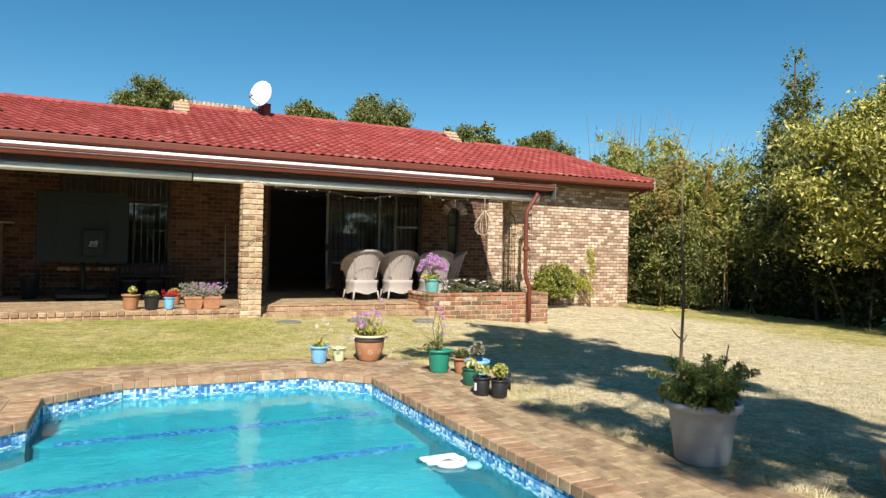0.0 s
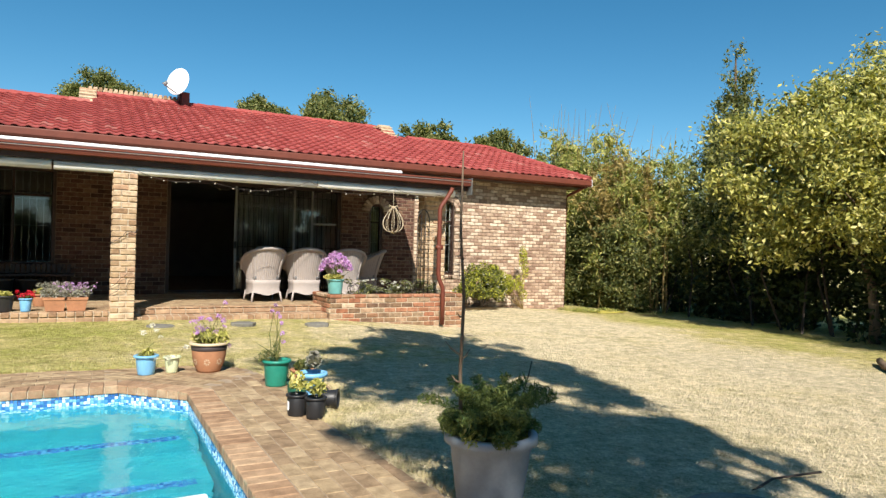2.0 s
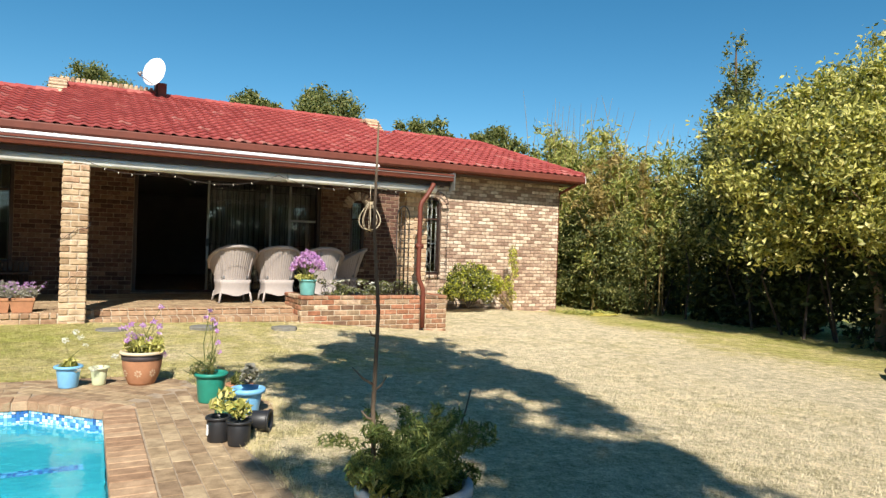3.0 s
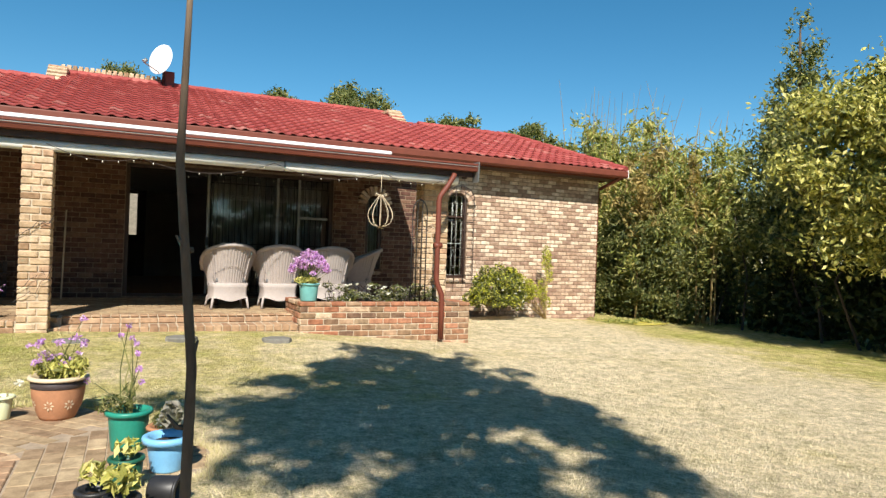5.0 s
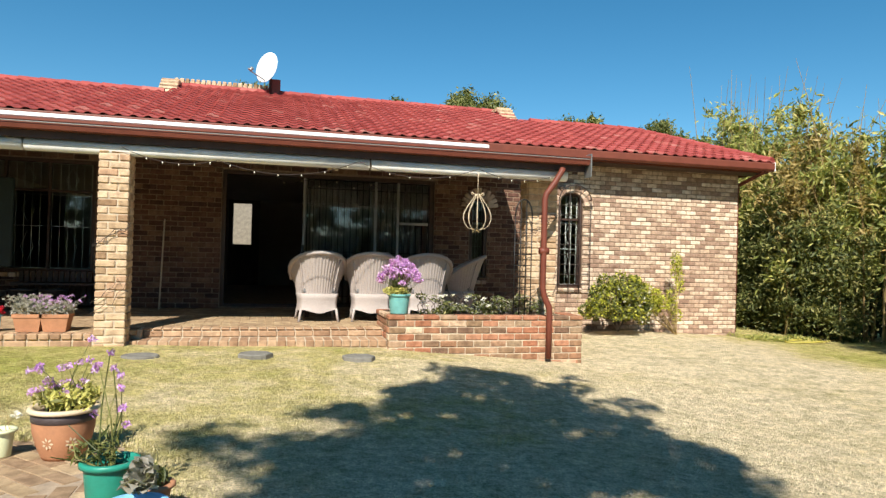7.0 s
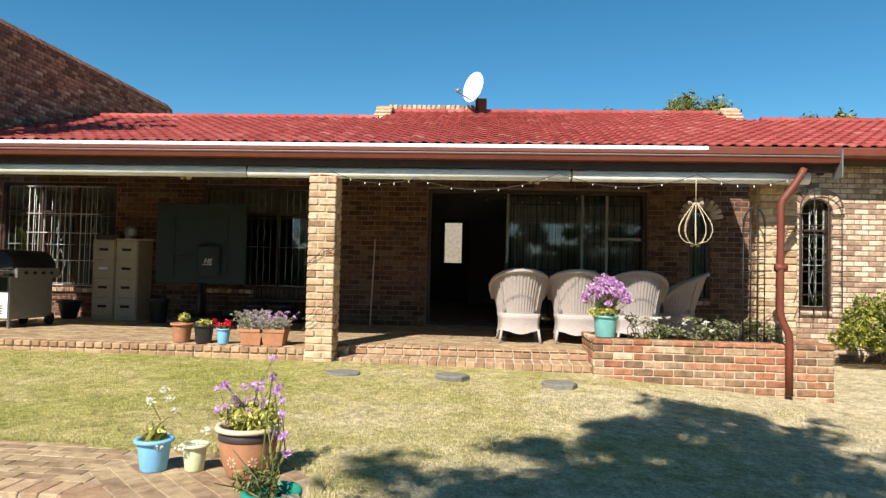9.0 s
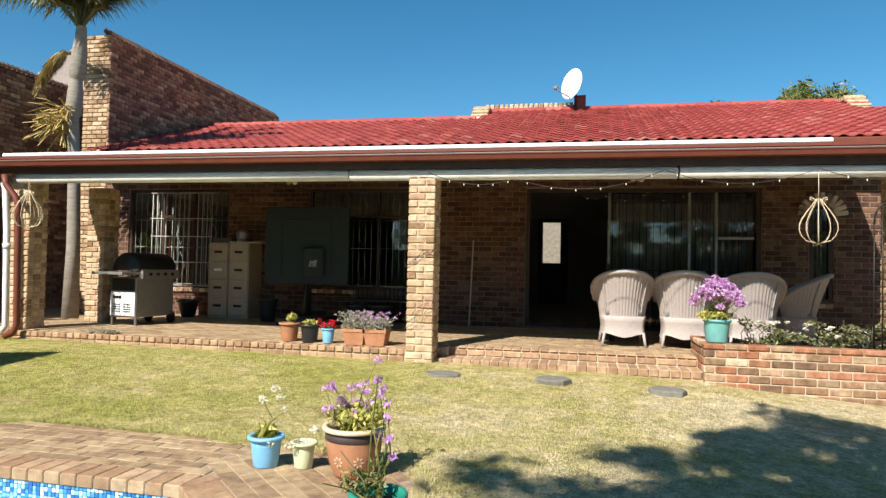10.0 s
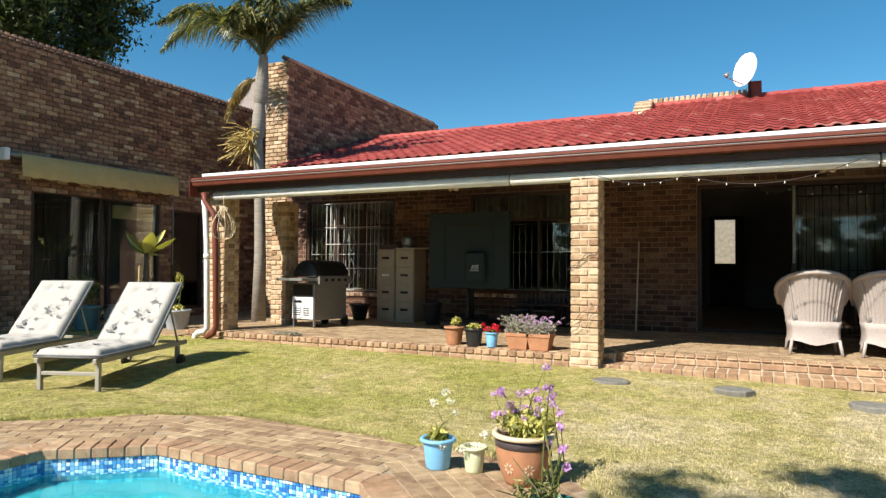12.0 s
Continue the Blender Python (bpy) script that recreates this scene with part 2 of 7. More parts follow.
M_GREYPOT = plain("grey_concrete_pot", (0.36, 0.39, 0.42), 0.75, 0, 0.2, 5, 0.3, 0.3)
M_STONE = plain("weathered_stone", (0.27, 0.24, 0.19), 0.92, 0, 0.4, 8, 0.7, 0.2)
M_BLACKPOT = plain("black_plastic", (0.02, 0.02, 0.022), 0.45, 0, 0.2, 9, 0.05)
M_BLUEGREY = plain("blue_grey_plastic", (0.13, 0.25, 0.30), 0.45, 0, 0.15, 9, 0.05)
M_TEAL = plain("teal_glaze", (0.16, 0.42, 0.40), 0.35, 0, 0.15, 9, 0.05)
M_SOIL = plain("soil", (0.06, 0.04, 0.028), 0.97, 0, 0.5, 30, 0.9, 0.1)
M_WICKER = plain("wicker", (0.43, 0.375, 0.345), 0.75, 0, 0.25, 40, 0.4, 0.3, (1, 1, 3))
M_CUSHION = plain("cream_cushion", (0.44, 0.42, 0.385), 0.9, 0, 0.12, 8, 0.2, 0.2)
M_PRINT = plain("grey_print", (0.17, 0.17, 0.17), 0.9, 0, 0.3, 30, 0.1)
M_AWNING = plain("ochre_awning_cloth", (0.66, 0.43, 0.16), 0.85, 0, 0.15, 5, 0.2)
M_SILVER = plain("silver_frame", (0.30, 0.30, 0.28), 0.4, 0.5, 0.15, 14, 0.05)
M_TAUPE = plain("taupe_painted_frame", (0.36, 0.33, 0.28), 0.5, 0.1, 0.15, 12, 0.05)
M_HOSE = plain("yellow_hose", (0.42, 0.36, 0.07), 0.5, 0, 0.15, 12, 0.05)
M_BULB = plain("warm_bulb", (0.9, 0.85, 0.7), 0.25, 0, 0.05, 20, 0)
M_CURTAIN = plain("pale_curtain", (0.24, 0.21, 0.19), 0.9, 0, 0.2, 5, 0.1)


def glass_mat(name, tint=(0.85, 0.9, 0.9), rough=0.02):
    m = Nodes(name, rough, 0, 0.5)
    t = m.node("ShaderNodeBsdfTransparent", ("Color", (*tint, 1)))
    g = m.node("ShaderNodeBsdfGlossy", ("Color", (1, 1, 1, 1)), ("Roughness", rough))
    f = m.node("ShaderNodeFresnel", ("IOR", 1.5))
    s = m.node("ShaderNodeMixShader", (0, f.outputs[0]), (1, t.outputs[0]), (2, g.outputs[0]))
    m.t.links.new(s.outputs[0], m.t.nodes["Material Output"].inputs[0])
    return m.mat


M_GLASS = glass_mat("window_glass")


def water_mat():
    m = Nodes("pool_water", 0.02, 0, 0.5)
    t = m.node("ShaderNodeBsdfRefraction", ("Color", (0.72, 0.97, 0.97, 1)), ("Roughness", 0.0), ("IOR", 1.33))
    g = m.node("ShaderNodeBsdfGlossy", ("Color", (1, 1, 1, 1)), ("Roughness", 0.02))
    h = m.math("ADD", m.noise(3.5, 3, 0.5), m.math("MULTIPLY", m.noise(16, 2, 0.5), 0.25))
    b = m.node("ShaderNodeBump", ("Strength", 0.16), ("Distance", 0.05), ("Height", h)).outputs[0]
    m.t.links.new(b, t.inputs["Normal"]), m.t.links.new(b, g.inputs["Normal"])
    f = m.node("ShaderNodeFresnel", ("IOR", 1.33), ("Normal", b))
    s = m.node("ShaderNodeMixShader", (0, f.outputs[0]), (1, t.outputs[0]), (2, g.outputs[0]))
    m.t.links.new(s.outputs[0], m.t.nodes["Material Output"].inputs[0])
    return m.mat


def pool_mat():
    m = Nodes("turquoise_pool_plaster", 0.8, 0, 0.2)
    wob = m.noise(2.0, 2)
    c = m.ramp(m.noise(7.0, 4), ((0.3, (0.015, 0.20, 0.28)), (0.7, (0.03, 0.28, 0.345))))
    m.colour(m.mix(0.5, c, m.ramp(wob, ((0.3, (0.015, 0.195, 0.27)), (0.7, (0.035, 0.29, 0.35))))))
    return m.mat


def mosaic_mat():
    m = Nodes("mosaic_tile", 0.2, 0, 0.6)
    m.colour(m.ramp(m.chance(), ((0.0, (0.04, 0.15, 0.42)), (0.2, (0.08, 0.28, 0.58)), (0.42, (0.20, 0.45, 0.70)), (0.62, (0.46, 0.66, 0.78)), (0.82, (0.66, 0.76, 0.80))), True))
    return m.mat


def band_mat():
    m = Nodes("deep_blue_mosaic", 0.2, 0, 0.6)
    m.colour(m.ramp(m.chance(), ((0.0, (0.02, 0.08, 0.30)), (0.4, (0.04, 0.15, 0.42)), (0.8, (0.10, 0.28, 0.55))), True))
    return m.mat


M_WATER, M_POOL, M_MOSAIC, M_BAND = water_mat(), pool_mat(), mosaic_mat(), band_mat()


# ---- builders ----
RNG = random.Random(7)


def interp(v, xs, ys):
    return float(np.interp(v, xs, ys))


def mesh_ob(name, verts, faces, material, parent=None, label="", smooth=False):
    me = bpy.data.meshes.new(name)
    me.from_pydata([tuple(v) for v in verts], [], faces)
    me.materials.append(material)
    if smooth:
        me.shade_smooth()
    ob = new(name, me)
    if parent:
        ob.parent = parent
    return tagged(ob, label)


def part(name, bm, material, parent=None, label="", smooth=False):
    bmesh.ops.recalc_face_normals(bm, faces=bm.faces)
    me = bpy.data.meshes.new(name)
    bm.to_mesh(me)
    bm.free()
    me.materials.append(material)
    if smooth:
        me.shade_smooth()
    ob = new(name, me)
    if parent:
        ob.parent = parent
    return tagged(ob, label)


def thing(name, place, label, category, group="", rz=0.0):
    ob = new(name)
    ob.empty_display_size = 0.1
    ob.matrix_world = pose(*place, 0, 0, rz)
    return tagged(ob, label, category, group)


def structure(ob, label="", category=""):
    return tagged(ob, label, category, kind="structure")


def bevelled_box(bm, lo, hi, bevel=0.0, m=None):
    c = [(a + b) / 2 for a, b in zip(lo, hi)]
    s = [max(1e-4, b - a) for a, b in zip(lo, hi)]
    mat = Matrix.Translation(c) @ Matrix.Diagonal((*s, 1))
    r = bmesh.ops.create_cube(bm, size=1, matrix=mat)
    vs = r["verts"]
    if bevel:
        es = list({e for v in vs for e in v.link_edges})
        q = bmesh.ops.bevel(bm, geom=es, offset=min(bevel, min(s) * 0.45), segments=1, affect="EDGES")
        vs = list({v for f in q["faces"] for v in f.verts} | {v for v in vs if v.is_valid})
    if m is not None:
        bmesh.ops.transform(bm, matrix=m, verts=vs)


def box(name, lo, hi, material, parent=None, label="", bevel=0.004, m=None):
    bm = bmesh.new()
    bevelled_box(bm, lo, hi, bevel, m)
    return part(name, bm, material, parent, label)


def lathe(bm, profile, segs=28, m=None, ring=0.0):
    """Turns (radius, height) pairs round z."""
    rows = []
    for r, z in profile:
        if r < 1e-5:
            rows.append([bm.verts.new((0, 0, z))])
        else:
            rows.append([bm.verts.new((r * math.cos(2 * math.pi * i / segs), r * math.sin(2 * math.pi * i / segs), z)) for i in range(segs)])
    for a, b in zip(rows, rows[1:]):
        for i in range(segs):
            j = (i + 1) % segs
            if len(a) == 1 and len(b) == 1:
                continue
            if len(a) == 1:
                bm.faces.new((a[0], b[i], b[j]))
            elif len(b) == 1:
                bm.faces.new((a[i], a[j], b[0]))
            else:
                bm.faces.new((a[i], a[j], b[j], b[i]))
    if m is not None:
        bmesh.ops.transform(bm, matrix=m, verts=[v for r in rows for v in r])


def tube(bm, points, radius, segs=8, radii=None, closed=False):
    """A pipe along points."""
    pts = [Vector(p) for p in points]
    n = len(pts)
    rows, side = [], None
    for i, p in enumerate(pts):
        a = pts[(i - 1) % n] if closed or i else p
        b = pts[(i + 1) % n] if closed or i < n - 1 else p
        d = (b - a).normalized()
        if side is None:
            side = d.orthogonal().normalized()
        side = (side - d * side.dot(d))
        side = side.normalized() if side.length > 1e-6 else d.orthogonal().normalized()
        up = d.cross(side)
        r = radii[i] if radii else radius
        rows.append([bm.verts.new(p + (side * math.cos(2 * math.pi * k / segs) + up * math.sin(2 * math.pi * k / segs)) * r) for k in range(segs)])
    for i in range(n if closed else n - 1):
        a, b = rows[i], rows[(i + 1) % n]
        for k in range(segs):
            bm.faces.new((a[k], a[(k + 1) % segs], b[(k + 1) % segs], b[k]))
    if not closed:
        bm.faces.new(rows[0]), bm.faces.new(rows[-1])


def tube_part(name, runs, radius, material, parent=None, label="", segs=8):
    bm = bmesh.new()
    for r in runs:
        tube(bm, r, radius, segs)
    return part(name, bm, material, parent, label, True)


# ---- bricks ----
LEN, COURSE, JOINT = 0.240, 0.0905, 0.011
_piece = {}


def piece_mesh(key, size, material, chamfer=0.011):
    """A brick of the given size with worn edges, its middle at the origin; alike pieces share it."""
    k = (key, tuple(round(v, 3) for v in size), material.name)
    if k not in _piece:
        bm = bmesh.new()
        bevelled_box(bm, [-v / 2 for v in size], [v / 2 for v in size], 0.004 if key == "paver" else 0.007 if key == "coping_brick" else chamfer)
        me = bpy.data.meshes.new(key)
        bm.to_mesh(me)
        bm.free()
        me.materials.append(material)
        _piece[k] = me
    return _piece[k]


def lay(pieces, name, parent, material, limit=300, near=None):
    """Pieces are (middle, size, turn about z). The first `limit`, or those for which near is true, become parts; the rest are joined."""
    loose = pieces if limit >= len(pieces) else [p for p in pieces if near and near(p[0])][:limit]
    rest = [] if len(loose) == len(pieces) else [p for p in pieces if p not in loose] if len(pieces) < 900 else None
    if rest is None:
        ids = {id(p) for p in loose}
        rest = [p for p in pieces if id(p) not in ids]
    inv = parent.matrix_world.inverted() if parent else Matrix()
    for c, size, rz, *tilt in loose:
        ob = new(name, piece_mesh(name, size, material))
        ob.matrix_world = inv @ pose(*c, *(tilt or (0, 0)), rz)
        ob.parent = parent
    if rest:
        vs, fs = [], []
        for c, size, rz, *tilt in rest:
            me = piece_mesh(name, size, material)
            m = pose(*c, *(tilt or (0, 0)), rz)
            k = len(vs)
            vs += [m @ v.co for v in me.vertices]
            fs += [[k + i for i in p.vertices] for p in me.polygons]
        ob = mesh_ob(name + "work", [inv @ v for v in vs], fs, material, parent)
        tagged(ob, kind="stuff")


def course_run(p0, p1, z0, z1, depth=0.106, proud=0.0, holes=(), bond=True, header=False, first=0, jit=0.003):
    """Bricks along a wall face from p0 to p1 (plan), the outer face to the right of the way. Holes: (s0, s1, z0, z1)."""
    p0, p1 = Vector((*p0, 0)), Vector((*p1, 0))
    d = p1 - p0
    L = d.length
    d.normalize()
    nrm = Vector((d.y, -d.x, 0))
    rz = math.degrees(math.atan2(d.y, d.x))
    out = []
    rows = max(1, round((z1 - z0) / COURSE))
    unit = LEN / 2 if header else LEN
    for r in range(rows):
        za, zb = z0 + (z1 - z0) * r / rows, z0 + (z1 - z0) * (r + 1) / rows
        zc = (za + zb) / 2
        s = -unit / 2 if (r + first) % 2 and bond else 0.0
        while s < L - 0.02:
            a, b = max(0, s), min(L, s + unit)
            s += unit
            if b - a < 0.04:
                continue
            for h0, h1, g0, g1 in holes:
                if g0 < zc < g1 and a < h1 and b > h0:
                    if a < h0 - 0.04:
                        b = h0
                    elif b > h1 + 0.04:
                        a = h1
                    else:
                        a = b
            if b - a < 0.03:
                continue
            w = round((b - a) / 0.03) * 0.03 if b - a < unit - 0.01 else unit
            w = min(w, b - a) - JOINT
            c = p0 + d * ((a + b) / 2) + nrm * (proud - depth / 2 + RNG.uniform(-jit, jit))
            out.append(((c.x, c.y, zc), (round(w, 3), depth, round(zb - za - JOINT, 3)), rz + RNG.uniform(-0.5, 0.5)))
    return out


def wall_slab(name, lo, hi, material, openings=(), axis="x", label="", parent=None):
    """A wall from lo to hi with rectangular openings (a0, a1, z0, z1) through its thickness."""
    ai = 0 if axis == "x" else 1
    xs = sorted({lo[ai], hi[ai], *[v for o in openings for v in o[:2]]})
    zs = sorted({lo[2], hi[2], *[v for o in openings for v in o[2:]]})
    bm = bmesh.new()
    for x0, x1 in zip(xs, xs[1:]):
        for z0, z1 in zip(zs, zs[1:]):
            xm, zm = (x0 + x1) / 2, (z0 + z1) / 2
            if any(o[0] < xm < o[1] and o[2] < zm < o[3] for o in openings):
                continue
            a, b = list(lo), list(hi)
            a[ai], b[ai], a[2], b[2] = x0, x1, z0, z1
            bevelled_box(bm, a, b)
    bmesh.ops.remove_doubles(bm, verts=bm.verts, dist=1e-4)
    return structure(part(name, bm, material, parent), label, "wall")


# ---- ground ----
DECK_Z = -0.11
POOL = [(2.31, 1.25), (2.33, 6.31), (1.78, 6.86), (-0.03, 6.90), (-0.67, 6.43), (-0.69, 5.62), (-1.35, 5.0), (-1.35, 1.25)]
DECK = [(3.50, -3.0), (3.44, 2.1), (3.27, 3.12), (3.13, 5.2), (3.22, 5.6), (3.55, 5.75), (3.62, 6.2), (3.20, 6.75), (3.05, 7.45), (2.55, 7.72), (1.3, 7.86), (-0.28, 7.92), (-1.15, 7.5), (-1.9, 6.8), (-3.0, 5.6), (-3.0, -3.0)]


def inside(poly, x, y):
    k = False
    for (x0, y0), (x1, y1) in zip(poly, poly[1:] + poly[:1]):
        if (y0 > y) != (y1 > y) and x < (x1 - x0) * (y - y0) / (y1 - y0) + x0:
            k = not k
    return k


def edge_distance(poly, x, y):
    best = 9e9
    for (x0, y0), (x1, y1) in zip(poly, poly[1:] + poly[:1]):
        dx, dy = x1 - x0, y1 - y0
        t = max(0, min(1, ((x - x0) * dx + (y - y0) * dy) / (dx * dx + dy * dy)))
        best = min(best, math.hypot(x - x0 - t * dx, y - y0 - t * dy))
    return best


def lawn_z(x, y):
    a = interp(x, [-30, -4.5, 2, 5.4, 8.2, 11, 14, 60], [0.12, 0.05, 0.0, -0.07, -0.30, -0.22, -0.38, -0.8])
    b = interp(x, [-30, 3.3, 5, 8, 14, 60], [-0.10, -0.105, -0.16, -0.33, -0.40, -0.8])
    w = max(0, min(1, (y - 7.9) / 3.4))
    w = w * w * (3 - 2 * w)
    return b + (a - b) * w + 0.012 * noise.noise(Vector((x * 0.9, y * 0.9, 0)))


def ground():
    near_x = list(np.arange(-9, 16.01, 0.2))
    near_y = list(np.arange(-6, 16.01, 0.2))
    far = [20, 30, 50, 100, 300, 1000]
    xs = [-v for v in far[::-1]] + near_x + far
    ys = [-v for v in far[::-1]] + near_y + far
    xs, ys = sorted(set(round(v, 3) for v in xs)), sorted(set(round(v, 3) for v in ys))
    vs = []
    for y in ys:
        for x in xs:
            z = lawn_z(x, y)
            if inside(DECK, x, y) and edge_distance(DECK, x, y) > 0.06:
                z = DECK_Z - 0.12
            if y > 15.0 and -9 < x < 14:
                z -= 0.1
            vs.append((x, y, z))
    w, fs = len(xs), []
    for j in range(len(ys) - 1):
        for i in range(w - 1):
            cx, cy = (xs[i] + xs[i + 1]) / 2, (ys[j] + ys[j + 1]) / 2
            if inside(POOL, cx, cy) or edge_distance(POOL, cx, cy) < 0.22:
                continue
            k = j * w + i
            fs.append((k, k + 1, k + 1 + w, k + w))
    g = mesh_ob("ground", vs, fs, M_LAWN, smooth=True)
    structure(g, "dry winter lawn, greener beside the terrace", "lawn")


ground()


def offset_poly(poly, d):
    out = []
    n = len(poly)
    for i in range(n):
        a, b, c = Vector(poly[i - 1]), Vector(poly[i]), Vector(poly[(i + 1) % n])
        u, v = (b - a).normalized(), (c - b).normalized()
        nu, nv = Vector((u.y, -u.x)), Vector((v.y, -v.x))
        m = (nu + nv).normalized()
        out.append(tuple(b + m * (d / max(0.3, m.dot(nu)))))
    return out


def pool():
    z_w = -0.27
    n = len(POOL)
    # the shell: walls down to a stepped floor
    holder = thing("pool", (0.5, 4, DECK_Z - 1.6), "turquoise plastered swimming pool with a blue mosaic waterline", "pool")
    holder.matrix_world = pose(0, 0, 0)
    vs = [(x, y, DECK_Z - 0.10) for x, y in POOL] + [(x, y, -1.30) for x, y in POOL]
    fs = [(i, (i + 1) % n, n + (i + 1) % n, n + i) for i in range(n)] + [tuple(range(n, 2 * n))]
    mesh_ob("basin", vs, fs, M_POOL, holder)
    inner = offset_poly(POOL, 0.012)
    # two ledges at the far end, each edged with a band of blue mosaic
    for y0, zt in ((5.62, -0.50), (4.86, -0.80)):
        pts = [(-1.34, y0), (2.315, y0), (2.325, 6.30), (1.77, 6.85), (-0.02, 6.89), (-0.66, 6.43), (-0.68, 5.62), (-1.34, 5.0 if y0 < 5 else 5.45)]
        if y0 > 5:
            pts = [(-0.66, y0 + 0.1), (-0.60, y0)] + pts[1:7]
        k = len(pts)
        mesh_ob("ledge", [(x, y, zt) for x, y in pts] + [(x, y, -1.29) for x, y in pts],
                [tuple(range(k))] + [(i, k + i, k + (i + 1) % k, (i + 1) % k) for i in range(k)], M_POOL, holder)
        tiles = []
        x = (-1.2 if y0 < 5 else -0.5)
        while x < 2.2:
            for j in range(4):
                tiles.append(((x, y0 + 0.02 + j * 0.03, zt + 0.004), (0.027, 0.027, 0.006), 0))
            x += 0.03
        lay(tiles, "mosaic_band", holder, M_BAND, 0, lambda c: False)
    # waterline mosaic, six rows of small tiles
    tiles = []
    for i in range(n):
        a, b = Vector(POOL[i]), Vector(POOL[(i + 1) % n])
        d = b - a
        L = d.length
        d.normalize()
        nrm = Vector((-d.y, d.x))
        rz = math.degrees(math.atan2(d.y, d.x))
        s = 0.016
        while s < L:
            p = a + d * s + nrm * 0.003
            for r in range(7):
                tiles.append(((p.x, p.y, DECK_Z - 0.082 - r * 0.0285), (0.0262, 0.006, 0.0262), rz))
            s += 0.0285
    lay(tiles, "waterline_tile", holder, M_MOSAIC, 0, lambda c: False)
    w = offset_poly(POOL, -0.004)
    bm = bmesh.new()
    f = bm.faces.new([bm.verts.new((x, y, z_w)) for x, y in w])
    water = part("pool_water", bm, M_WATER, None)
    water.visible_shadow = False
    structure(water, "clear turquoise pool water", "water")
    return holder


pool()


# ---- house ----
FLOOR = 0.16            # terrace floor
WALL_Y, EAVE_Y, EAVE_Z = 15.2, 14.62, 3.34
GX = -5.65              # face of the tall parapet wall


def terrace():
    bm = bmesh.new()
    bevelled_box(bm, (-4.735, 11.515, -0.45), (1.9, 11.9, FLOOR - 0.014))
    bevelled_box(bm, (-4.74, 11.9, -0.45), (2.3, 15.6, FLOOR - 0.012))
    bevelled_box(bm, (2.31, 12.035, -0.45), (8.2, 15.6, FLOOR - 0.012))
    bevelled_box(bm, (2.2, 11.68, -0.45), (5.45, 12.03, 0.033))
    t = structure(part("terrace", bm, M_MORTAR), "raised brick-paved verandah floor with a low step", "terrace")
    rows = []
    rows += course_run((-4.75, 11.5), (1.83, 11.5), -0.115, FLOOR - 0.085)
    rows += course_run((-4.75, 11.49), (1.83, 11.49), FLOOR - 0.085, FLOOR, header=True, bond=False, depth=0.21)
    rows += course_run((2.3, 12.02), (5.42, 12.02), 0.04, FLOOR - 0.03, bond=False)
    rows += course_run((2.29, 12.01), (5.42, 12.01), FLOOR - 0.03, FLOOR + 0.005, header=True, bond=False, depth=0.21)
    rows += course_run((2.18, 11.66), (5.42, 11.66), -0.06, 0.045, header=True, bond=False, depth=0.36)
    rows += course_run((2.18, 11.665), (5.42, 11.665), -0.15, -0.06)
    lay(rows, "brick", t, M_COPING, 300)
    floor = []
    y = 11.72
    k = 0
    while y < 15.2:
        x = -4.7 + (k % 2) * 0.12
        while x < 8.1:
            if not (x > 2.2 and y < 12.25):
                floor.append(((x, y, FLOOR - 0.03), (0.232, 0.112, 0.062), 0))
            x += 0.24
        y += 0.12
        k += 1
    lay(floor, "paver", t, M_PAVER, 300, lambda c: c[1] < 13.2)


def pillar(name, x, y, w, d, z0, z1, label):
    top = 2.55
    p = thing(name, (x + w / 2, y + d / 2, z0), label, "pillar", "brick pillars")
    inv = p.matrix_world.inverted()
    box("core", (-w / 2 + 0.016, -d / 2 + 0.016, 0), (w / 2 - 0.016, d / 2 - 0.016, z1 - z0), M_MORTAR, p, bevel=0)
    rows = []
    n = round((z1 - z0) / COURSE)
    for r in range(n):
        za = z0 + (z1 - z0) * (r + 0.5) / n
        h = (z1 - z0) / n - JOINT
        k = r % 2
        # a stretcher and a header a face, pinwheel fashion
        big, small = w * 0.64, w * 0.36
        a0 = big if k else small
        for s, e in ((0, a0), (a0, w)):
            for yy in (y + 0.055, y + d - 0.055):
                rows.append(((x + (s + e) / 2, yy + RNG.uniform(-0.007, 0.007), za + RNG.uniform(-0.002, 0.002)), (round(e - s - JOINT - 0.003, 3), 0.11, round(h, 3)), RNG.uniform(-2.2, 2.2)))
        for xx in (x + 0.055, x + w - 0.055):
            m = (d - 0.22)
            rows.append(((xx + RNG.uniform(-0.003, 0.003), y + d / 2, za), (0.11, round(m - JOINT, 3), round(h, 3)), RNG.uniform(-0.5, 0.5)))
    lay(rows, "brick", p, M_PALE, 300)
    return p


def brick_panel(parent, p0, p1, z0, z1, mat, holes=(), near=None, limit=0, proud=0.0):
    rows = course_run(p0, p1, z0, z1, holes=holes, proud=proud, depth=0.05)
    lay(rows, "brick", parent, mat, limit, near)


WIN1 = (-5.1, -2.84, 0.70, 2.66)
WIN2 = (-1.16, 0.95, 0.75, 2.66)
DOOR = (3.0, 6.9, FLOOR + 0.03, 2.64)
ARCH1 = (7.62, 7.98, 0.75, 2.35)
ARCH2 = (9.50, 10.03, 0.62, 2.55)


